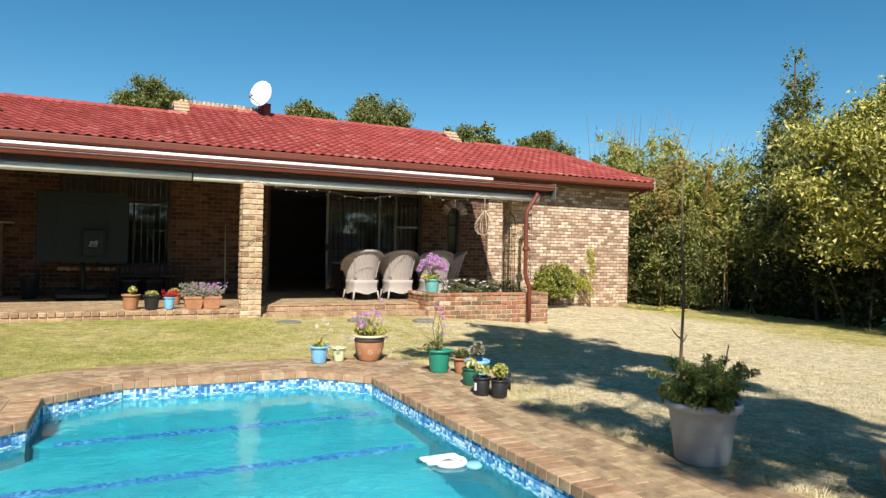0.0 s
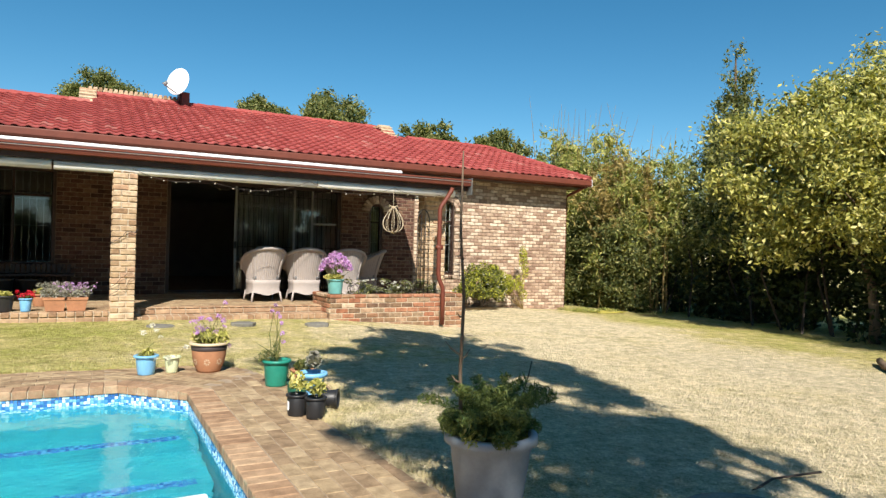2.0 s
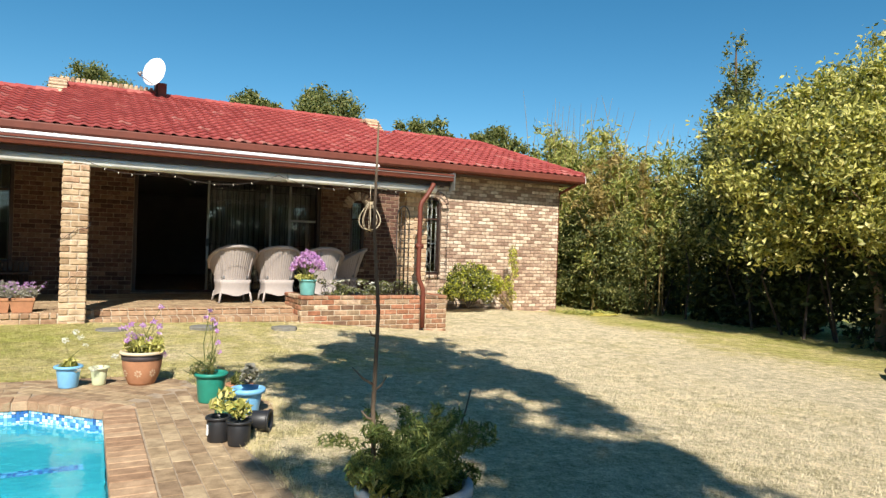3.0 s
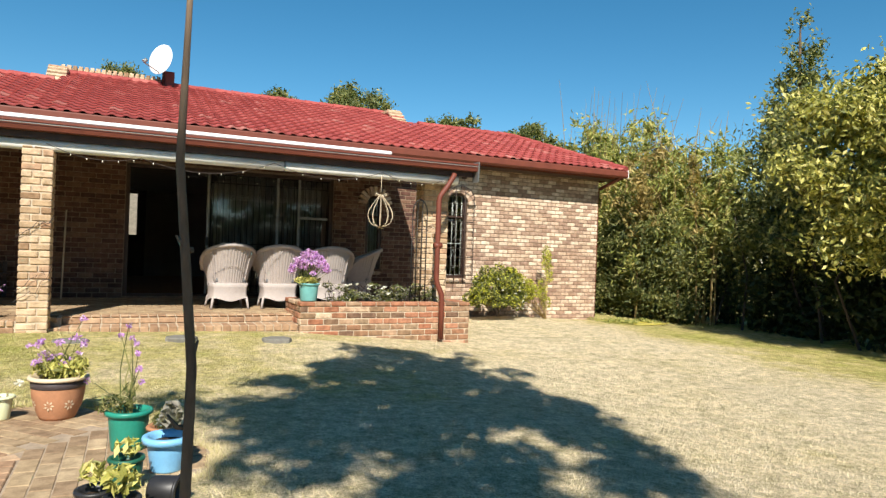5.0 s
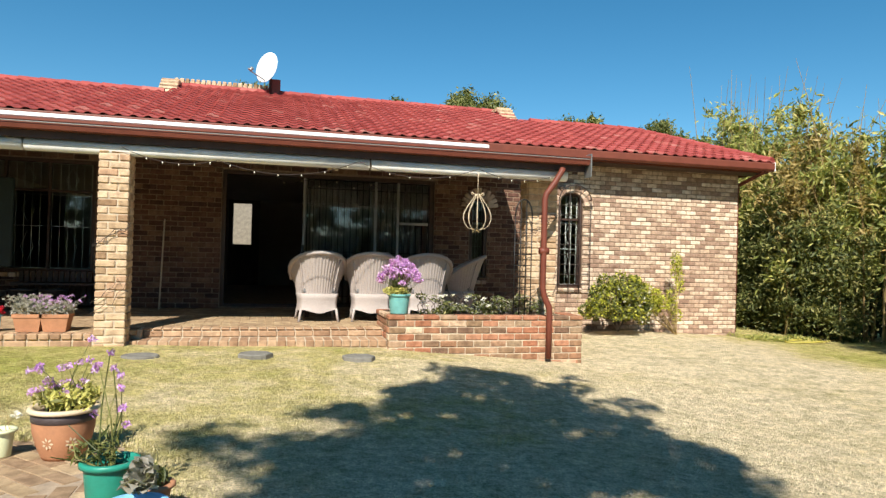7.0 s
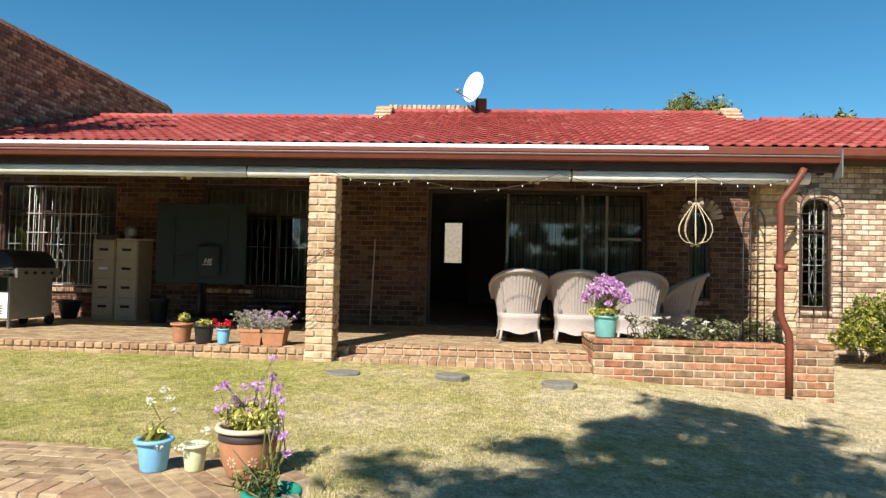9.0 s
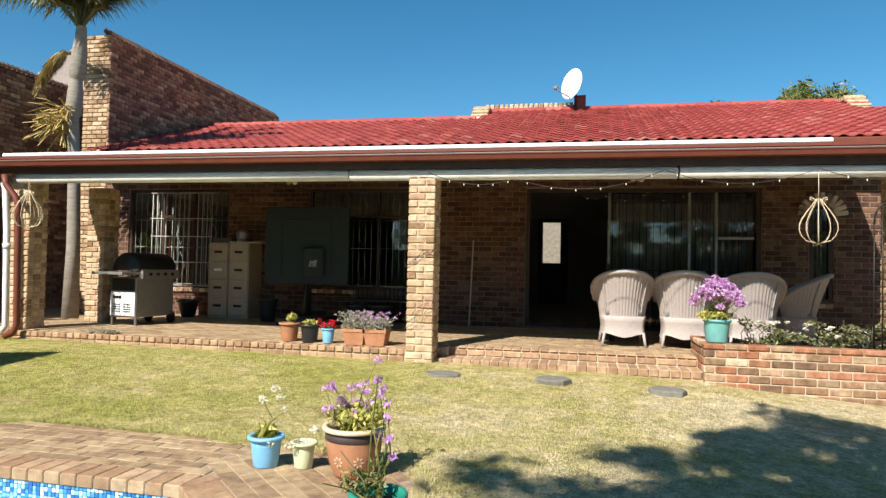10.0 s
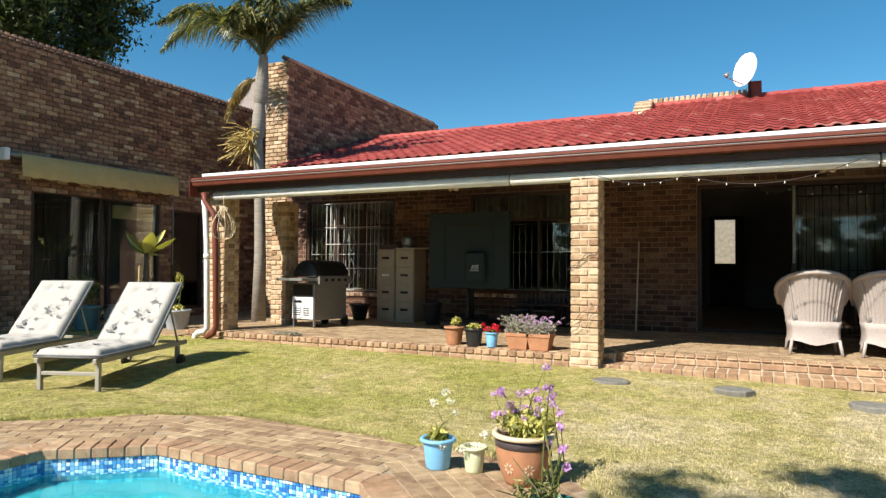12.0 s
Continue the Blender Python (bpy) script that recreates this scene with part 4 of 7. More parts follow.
def conifer(name, place, label, height, radius, leaf, material, count, seed, squash=1.0):
    rng = random.Random(seed)
    t = thing(name, place, label, "tree")
    bm = bmesh.new()
    tube(bm, [(0, 0, -0.2), (0.05, 0, height * 0.5), (0, 0.03, height * 0.96)], 0.1, 7, radii=[0.14, 0.09, 0.02])
    part("trunk", bm, M_BARK, t)
    cs = []
    for i in range(90):
        h = height * (0.12 + 0.88 * rng.random() ** 0.8)
        lim = radius * (1.04 - h / height) ** 0.7
        a = rng.uniform(0, 2 * math.pi)
        rr = lim * rng.uniform(0.3, 1.0)
        r = max(0.12, lim * 0.38)
        cs.append(((rr * math.cos(a), rr * math.sin(a), h), (r, r, r * squash)))
    cs.append(((0, 0, height * 0.97), (0.12, 0.12, 0.35)))
    leaves("crown", cs, count, leaf, material, t, seed, soft=True)
    return t


def bamboo_clump(place, seed, n=70, height=6.0, spread=1.6, count=26000):
    rng = random.Random(seed)
    t = thing("bamboo_clump", place, "tall yellow-green bamboo clump with thin bare canes above", "bamboo")
    bm = bmesh.new()
    cs = []
    for i in range(n):
        a, r = rng.uniform(0, 6.28), spread * math.sqrt(rng.random())
        x, y = r * math.cos(a), r * math.sin(a)
        h = height * rng.uniform(0.6, 1.05) * (1.15 if i < 6 else 1)
        lx, ly = rng.gauss(0, 0.5), rng.gauss(0, 0.5)
        pts = [(x + lx * s * s, y + ly * s * s, h * s) for s in (0, 0.3, 0.6, 0.85, 1.0)]
        tube(bm, pts, 0.012, 4, radii=[0.022, 0.018, 0.013, 0.008, 0.003])
        for s in (0.35, 0.5, 0.62, 0.74, 0.86):
            k = rng.uniform(0.18, 0.42)
            cs.append(((x + lx * s * s + rng.gauss(0, 0.2), y + ly * s * s + rng.gauss(0, 0.2), h * s * 0.93), (k, k, k * 1.3)))
    part("cane", bm, M_DRYLEAF, t, "thin pale bamboo canes")
    leaves("foliage", cs, int(count * 1.7), 0.058, M_BAMBOO, t, seed, long=1.6, soft=True)
    return t


def hedge():
    h = thing("hedge", (14.6, 9, -0.4), "dense green overgrown hedge along the lawn, shade coloured into its depth", "hedge")
    rng = random.Random(11)
    cs, dark = [], []
    y = -7.0
    while y < 22:
        base = 14.75 + (y - 10) * 0.17
        # hedge shade is painted: near-black leaves fill the depth behind the front
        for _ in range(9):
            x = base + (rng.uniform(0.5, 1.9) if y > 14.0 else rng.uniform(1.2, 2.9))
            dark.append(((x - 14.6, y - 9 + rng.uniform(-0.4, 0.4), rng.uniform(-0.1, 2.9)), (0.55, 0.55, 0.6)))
        if y > 14.0:
            for _ in range(8):
                x = base + rng.uniform(0.1, 1.1)
                cs.append(((x - 14.6, y - 9 + rng.uniform(-0.4, 0.4), rng.uniform(0.0, 2.7)), (rng.uniform(0.3, 0.5), rng.uniform(0.3, 0.6), rng.uniform(0.3, 0.6))))
        y += 0.6
    low = [((rng.uniform(15.05, 15.9) + (max(0, y - 15)) * 0.1 - 14.6, y - 9, rng.uniform(0.1, 2.5)), (rng.uniform(0.25, 0.45), 0.35, rng.uniform(0.25, 0.5))) for y in [rng.uniform(13.9, 19.5) for _ in range(150)]]
    leaves("low_foliage", low, 46000, 0.05, M_LEAF, h, 6, "bright mid-green leaves", long=1.2, soft=True)
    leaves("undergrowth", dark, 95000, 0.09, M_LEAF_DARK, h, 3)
    leaves("foliage", cs, 60000, 0.05, M_OLIVE, h, 4, "small olive leaves", long=1.3, soft=True)
    bm = bmesh.new()
    for i in range(60):
        y = rng.uniform(-6, 20)
        x = 15.6 + (y - 10) * 0.17 + rng.uniform(0.0, 1.4)
        tube(bm, [(x - 14.6, y - 9, -0.1), (x - 14.6 + rng.gauss(0, 0.3), y - 9 + rng.gauss(0, 0.3), 1.3), (x - 14.6 + rng.gauss(0, 0.6), y - 9 + rng.gauss(0, 0.5), 2.7)], 0.02, 5, radii=[0.035, 0.022, 0.01])
    part("stem", bm, M_DARKSTEM, h, "bare dark stems")


def spreading_tree(place, label, seed, centre, radii, clumps, count, leaf, mat, light=0.5, trunk_r=0.1, keep=None):
    """A broad crown of small clumps over a leaning forked trunk."""
    rng = random.Random(seed)
    t = thing("tree", place, label, "tree")
    bm = bmesh.new()
    cs = []
    c, R = Vector(centre), Vector(radii)
    for i in range(clumps):
        d = Vector((rng.gauss(0, 1), rng.gauss(0, 1), rng.gauss(0, 1))).normalized()
        f = rng.uniform(0.35, 1.05)
        p = c + Vector((d.x * R.x, d.y * R.y, d.z * R.z)) * f
        k = rng.uniform(0.10, 0.24) * min(R)
        if keep and not keep(p + Vector(place), k * 1.3):
            continue
        cs.append((tuple(p), (k * 1.3, k * 1.3, k)))
        if i % 5 == 0:
            start = Vector((0, 0.1, 1.2)).lerp(c, rng.uniform(0.25, 0.9)) + Vector((rng.gauss(0, 0.05), rng.gauss(0, 0.05), 0))
            mid = start.lerp(p, 0.5) + Vector((rng.gauss(0, 0.3), rng.gauss(0, 0.3), -0.2))
            tube(bm, [start, start.lerp(mid, 0.5) + Vector((0, 0, 0.2)), mid, p], 0.03, 5, radii=[0.045, 0.032, 0.02, 0.006])
    tube(bm, [(0, 0, -0.3), (0.05, 0.05, 0.5), (0.0, 0.1, 1.2), tuple(c)], trunk_r, 8, radii=[trunk_r * 1.3, trunk_r, trunk_r * 0.8, trunk_r * 0.4])
    part("trunk", bm, M_BARK, t, "grey-brown trunk and thin limbs", True)
    leaves("crown", cs, count, leaf, mat, t, seed, droop=0.4, soft=True)
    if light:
        # sunlight put into the colour: clumps on the sun-facing side get paler leaves
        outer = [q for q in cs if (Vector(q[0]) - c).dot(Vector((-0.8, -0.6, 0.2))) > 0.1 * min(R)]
        leaves("outer_foliage", outer, int(count * light), leaf * 1.1, M_LEAF_LIGHT, t, seed + 50, "yellow-green outer leaves coloured paler on the sunlit side", droop=0.5, soft=True)
    return t


def shade_tree(place):
    """A tall tree out of view, its broad uneven crown shaped to cast the lawn's shade; its outline over the lawn is
    given where that shade ends.
    """
    rng = random.Random(44)
    t = thing("tree", place, "tall unseen leafy tree behind the pool, crown shaped by its shadow", "tree")
    edge = [(3.45, 7.5), (4.0, 8.35), (4.95, 9.15), (5.6, 9.9), (6.3, 10.65), (6.9, 10.5), (7.3, 9.6), (7.35, 8.2), (7.2, 6.6), (6.8, 5.4),
            (6.4, 4.4), (6.0, 3.2), (5.8, 1.0), (5.4, -1.5), (3.5, -1.5), (3.3, 2.4), (3.0, 3.1), (3.2, 4.5), (3.15, 5.3), (3.6, 5.6), (3.6, 6.6)]
    origin = Vector(place)
    nodes = []
    while len(nodes) < 235:
        x, y, r = rng.uniform(2.5, 7.5), rng.uniform(-1.5, 10.8), rng.uniform(0.22, 0.46)
        stray = rng.random() < 0.5
        if stray:
            r *= 0.55
        if not inside(edge, x, y) and not (stray and edge_distance(edge, x, y) < 0.4 and y > 7.3):
            continue
        if not stray and edge_distance(edge, x, y) < r * 0.9:
            continue
        if noise.noise(Vector((x * 1.5, y * 1.5, 3.0))) > (0.12 if y > 5.5 else 0.03):
            continue
        # clumps of the unseen crown are set back along the sun from the shade
        z = rng.uniform(6.6, 9.2)
        nodes.append((Vector((x, y, -0.2)) + SUN_DIR * ((z + 0.2) / SUN_DIR.z) - origin, r))
    bm = bmesh.new()
    fork = Vector((-0.5, 0.2, 3.6))
    tube(bm, [(0, 0, -0.3), (-0.05, 0.05, 1.2), (-0.25, 0.1, 2.5), fork], 0.2, 10, radii=[0.26, 0.2, 0.18, 0.16])
    # main limbs, then branches and twigs from the nearest point of a limb
    spine = []
    for k in range(9):
        end = nodes[k * 24][0]
        bend = fork.lerp(end, 0.5) + Vector((rng.gauss(0, 0.35), rng.gauss(0, 0.35), rng.uniform(0.2, 0.9)))
        pts = []
        for i in range(9):
            u = i / 8
            pts.append(fork * (1 - u) ** 2 + bend * 2 * u * (1 - u) + end * u * u + Vector((rng.gauss(0, 0.05), rng.gauss(0, 0.05), 0)))
        tube(bm, pts, 0.1, 7, radii=[0.11 * (1 - 0.11 * i) for i in range(9)])
        spine += pts[3:]
    for p, r in nodes:
        q = min(spine, key=lambda v: (v - p).length + (0.6 if v.z > p.z else 0))
        if (q - p).length > 0.1:
            m = q.lerp(p, 0.5) + Vector((rng.gauss(0, 0.1), rng.gauss(0, 0.1), -0.08))
            tube(bm, [q, m, p], 0.02, 5, radii=[0.026, 0.018, 0.006])
    part("trunk", bm, M_BARK, t, "grey-brown trunk and limbs", True)
    leaves("crown", [(tuple(p), (r * 1.15, r * 1.15, r * 0.8)) for p, r in nodes], 20000, 0.10, M_LEAF, t, 44, droop=0.4)
    return t


hedge()
def dry_canes(place):
    t = thing("dry_bamboo", place, "orange-brown dying bamboo canes in the hedge", "bamboo")
    rng = random.Random(77)
    cs = []
    for _ in range(18):
        x, y = rng.gauss(0, 0.4), rng.gauss(0, 0.55)
        lx, ly, h = rng.gauss(0, 0.5), rng.gauss(0, 0.5), rng.uniform(3.5, 5.0)
        bm = bmesh.new()
        tube(bm, [(x, y, 0), (x + lx * 0.3, y + ly * 0.3, h * 0.55), (x + lx, y + ly, h)], 0.012, 4, radii=[0.02, 0.014, 0.004])
        part("cane", bm, M_DRYLEAF, t, "thin dry cane")
        for s in (0.55, 0.7, 0.85, 0.95):
            cs.append(((x + lx * s * s, y + ly * s * s, h * s), (0.3, 0.3, 0.34)))
    leaves("foliage", cs, 7000, 0.045, M_DYING, t, 78, long=1.9, soft=True)


def bare_limbs(place):
    """Twisted grey limbs that lean out of the hedge over the lawn edge."""
    t = thing("bare_shrub", place, "bare grey twisted limbs leaning out of the dark hedge", "shrub")
    rng = random.Random(17)
    for _ in range(5):
        d = Vector((rng.uniform(-0.9, 0.3), rng.uniform(-1.0, 1.0), rng.uniform(0.5, 1.4))).normalized()
        q, pts = Vector((rng.gauss(0, 0.08), rng.gauss(0, 0.1), -0.05)), []
        for i in range(7):
            pts.append(q)
            d = (d + Vector((rng.gauss(0, 0.3), rng.gauss(0, 0.3), rng.gauss(-0.06, 0.22)))).normalized()
            q = q + d * 0.27
        bm = bmesh.new()
        tube(bm, pts, 0.03, 6, radii=[0.034, 0.029, 0.024, 0.018, 0.013, 0.008, 0.004])
        for k in (2, 3, 4, 5):
            e = pts[k] + Vector((rng.gauss(0, 0.25), rng.gauss(0, 0.25), rng.uniform(-0.05, 0.3)))
            tube(bm, [pts[k], pts[k].lerp(e, 0.5) + Vector((0, 0, 0.03)), e], 0.01, 5, radii=[0.013, 0.009, 0.004])
        part("limb", bm, M_BARK, t, "", True)


bare_limbs((14.75, 6.5, -0.35))
dry_canes((15.9, 15.3, -0.4))
bamboo_clump((17.2, 18.6, -0.4), 31, 85, 6.6, 1.9, 30000)
bamboo_clump((16.6, 15.0, -0.4), 32, 60, 5.4, 1.3, 20000)
conifer("tree", (17.6, 12.6, -0.4), "tall pointed grey-green conifer behind the hedge", 7.7, 1.8, 0.055, M_LEAF, 46000, 21, 1.4)
spreading_tree((15.6, 7.6, -0.4), "broad tree hanging over the lawn edge, sunlit leaves coloured brighter", 41, (0.2, 1.2, 3.3), (2.0, 3.2, 2.2), 420, 44000, 0.058, M_LEAF, 1.9, keep=lambda p, r: p.z - r > 0.95)
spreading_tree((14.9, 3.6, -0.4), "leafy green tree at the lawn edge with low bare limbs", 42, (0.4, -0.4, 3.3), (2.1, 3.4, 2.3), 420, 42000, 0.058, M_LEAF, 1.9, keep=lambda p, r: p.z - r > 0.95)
spreading_tree((17.5, 7.5, -0.4), "tall wispy grey-green tree behind the hedge", 43, (0, 0, 4.2), (2.0, 4.2, 2.4), 220, 42000, 0.055, M_OLIVE, 0)
shade_tree((3.6, -3.6, -0.3))
for i, (x, y, top, r) in enumerate(((16.0, 43, 12.0, 2.9), (12.0, 46, 11.7, 1.8), (21.8, 40, 10.3, 2.4), (25.2, 37, 9.5, 2.4), (2.5, 60, 15.0, 3.0), (-15.6, 14.6, 12.0, 3.6))):
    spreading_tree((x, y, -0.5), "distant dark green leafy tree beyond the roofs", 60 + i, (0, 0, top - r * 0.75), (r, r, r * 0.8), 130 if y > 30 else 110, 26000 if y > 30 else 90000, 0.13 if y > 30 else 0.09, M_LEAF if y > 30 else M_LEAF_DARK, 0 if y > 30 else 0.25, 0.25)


# unseen trees and wall behind the pool, added to darken reflections and low sky
for i, x in enumerate((-13, -5, 4, 12, 20)):
    spreading_tree((x, -15 - (i % 2) * 2, -0.2), "unseen leafy tree added behind the pool to darken window reflections", 80 + i, (0, 0, 2.9), (4.4, 2.4, 2.6), 90, 11000, 0.16, M_LEAF_DARK, 0, 0.2)
structure(box("wall_boundary", (-30, -18.6, -0.5), (30, -18.4, 2.4), M_SHADE_BRICK, bevel=0), "unseen brick wall added at the far end of the garden", "wall")


def palm(place, height):
    rng = random.Random(5)
    t = thing("palm_tree", place, "tall feather palm with a grey ringed trunk, beside the verandah", "palm tree")
    bm = bmesh.new()
    tube(bm, [(0.0, 0, 0), (0.02, 0, 1.5), (-0.02, 0, 2.8), (-0.09, 0, 3.9), (-0.05, 0, 4.6), (0.0, 0, height)], 0.12, 14, radii=[0.15, 0.115, 0.105, 0.10, 0.10, 0.07])
    part("trunk", bm, M_PALMTRUNK, t, "grey ringed palm trunk", True)
    for x, z, h in ((-0.09, 3.85, 0.9), (-0.03, 4.55, 1.0)):
        bm = bmesh.new()
        lathe(bm, [(0.105, 0), (0.14, 0.06), (0.135, h * 0.5), (0.08, h)], 14, pose(x, 0, z, 0, 4))
        part("leaf_base", bm, M_PALMTRUNK, t, "pale grey sheathing leaf base", True)
    top = Vector((0.0, 0, height))

    def frond(a, lift, length, sag, mat, full=1.0):
        """An arching stalk with leaflets set all round it, as on a foxtail palm."""
        c, s = math.cos(a), math.sin(a)
        bmf = bmesh.new()
        pts = []
        for i in range(13):
            u = i / 12
            r = length * (u * math.cos(lift) + 0.10 * u * u)
            pts.append(top + Vector((r * c, r * s, length * u * math.sin(lift) - sag * u ** 2.2)))
        tube(bmf, pts, 0.02, 6, radii=[0.034 * (1 - 0.85 * i / 12) for i in range(13)])
        side = Vector((-s, c, 0))
        for i in range(16, 104):
            u = i / 104
            k = u * 12
            p = pts[int(k)].lerp(pts[min(12, int(k) + 1)], k - int(k))
            d = (pts[min(12, int(k) + 1)] - pts[int(k)]).normalized()
            up = side.cross(d)
            for _ in range(5):
                q = rng.uniform(0, 6.28)
                L = full * 0.52 * math.sin(math.pi * min(1, 0.2 + u * 0.76)) * rng.uniform(0.7, 1.15)
                o = (side * math.cos(q) + up * math.sin(q) * 0.75 + d * 0.75).normalized() * L
                e = p + o + Vector((0, 0, -0.5 * L))
                m = p + o * 0.55
                w = d.cross(o).normalized() * 0.016
                bmf.faces.new([bmf.verts.new(v) for v in (p - w * 0.6, m - w, e, m + w, p + w * 0.6)])
        part("frond", bmf, mat, t, "" if mat is M_PALMLEAF else "dry brown hanging frond")

    for a, lift, length, sag in ((3.15, 0.88, 3.9, 2.5), (2.5, 1.0, 3.2, 1.3), (3.9, 0.95, 2.9, 1.9), (0.15, 1.0, 3.1, 1.7), (-0.5, 1.1, 2.6, 1.2),
                                 (0.8, 1.05, 2.8, 1.0), (1.7, 1.1, 2.8, 0.9), (4.75, 1.15, 2.2, 1.7), (5.3, 1.3, 2.6, 0.6), (4.1, 1.35, 2.8, 0.4)):
        frond(a, lift, length, sag, M_PALMLEAF)
    top = Vector((-0.12, 0, 5.05))
    for a, length, sag in ((3.3, 0.7, 0.85), (3.9, 0.55, 1.0)):
        frond(a, 0.1, length, sag, M_DRYLEAF, 0.36)
    bm = bmesh.new()
    for i in range(130):
        a, e = rng.uniform(0, 6.28), rng.uniform(-0.9, 0.9)
        p = Vector((-0.14 - 0.12 * rng.random(), -0.08, 3.75 + rng.uniform(-0.15, 0.25)))
        q = p + Vector((math.cos(a) * math.cos(e) * 1.1 - 0.45, math.sin(a) * math.cos(e) - 0.2, math.sin(e) - 0.15)) * rng.uniform(0.25, 0.48)
        tube(bm, [p, p.lerp(q, 0.6) + Vector((0, 0, 0.02)), q + Vector((0, 0, -0.05))], 0.012, 4, radii=[0.009, 0.014, 0.009])
    part("fruit_stalk", bm, M_FRUIT, t, "spreading yellow fruit stalks")


M_FRUIT = plain("yellow_fruit_stalk", (0.46, 0.33, 0.10), 0.7, 0, 0.35, 20, 0.2)
palm((-5.22, 13.85, 0.0), 5.5)


# ---- openings ----
def grille(parent, w, h, m, bars=9, rows=(0.33, 0.66), diamonds=True, mat=None, r=0.006):
    """Burglar bars in a frame w by h whose lower left corner is at the origin of m."""
    mat = mat or M_BARS
    bm = bmesh.new()
    for i in range(bars + 1):
        x = w * i / bars
        tube(bm, [(x, 0, 0), (x, 0, h)], r, 6)
    for k in (0.0, *rows, 1.0):
        tube(bm, [(0, 0, h * k), (w, 0, h * k)], r, 6)
    if diamonds:
        levels = (0.0, *rows, 1.0)
        for a, b in zip(levels, levels[1:]):
            zc, zh = h * (a + b) / 2, h * (b - a) * 0.38
            for c in (0.25, 0.75) if w > 0.9 else (0.5,):
                xc, xh = w * c, min(w * 0.16, 0.13)
                tube(bm, [(xc - xh, 0, zc), (xc, 0, zc + zh), (xc + xh, 0, zc), (xc, 0, zc - zh)], r, 6, closed=True)
    bmesh.ops.transform(bm, matrix=m, verts=bm.verts)
    return part("burglar_bars", bm, mat, parent, "cream painted burglar bars with diamonds" if diamonds else "thin burglar bars", True)


def window(name, x0, x1, z0, z1, y, lights, label, m=None, bars=True):
    """A dark timber window with fixed lights; the face looks to -y."""
    w = thing(name, (x0, y, z0), label, "window")
    w["kind"] = "structure"
    if m is not None:
        w.matrix_world = m
    W, H, f = x1 - x0, z1 - z0, 0.06
    for lo, hi in (((0, 0, 0), (W, 0.10, f)), ((0, 0, H - f), (W, 0.10, H)), ((0, 0, f), (f, 0.10, H - f)), ((W - f, 0, f), (W, 0.10, H - f))):
        box("frame", lo, hi, M_DARKWOOD, w)
    n = lights
    step = (W - 2 * f) / n
    for i in range(n):
        a = f + step * i
        if i:
            box("mullion", (a - 0.02, 0.01, f), (a + 0.02, 0.09, H - f), M_DARKWOOD, w)
        zt = H * 0.72
        if H < 2.2:
            box("transom", (a + 0.02, 0.01, zt - 0.02), (a + step - 0.02, 0.09, zt + 0.02), M_DARKWOOD, w)
        box("pane", (a + 0.021, 0.045, f), (a + step - 0.021, 0.051, H - f), M_GLASS, w, "clear window pane", 0).visible_shadow = False
        if bars:
            grille(w, step - 0.06, H - 2 * f - 0.02, pose(a + 0.03, 0.075, f + 0.01), max(3, int(step / 0.13)), (0.4, 0.7) if H < 2.2 else (0.2, 0.4, 0.6, 0.8))
    return w


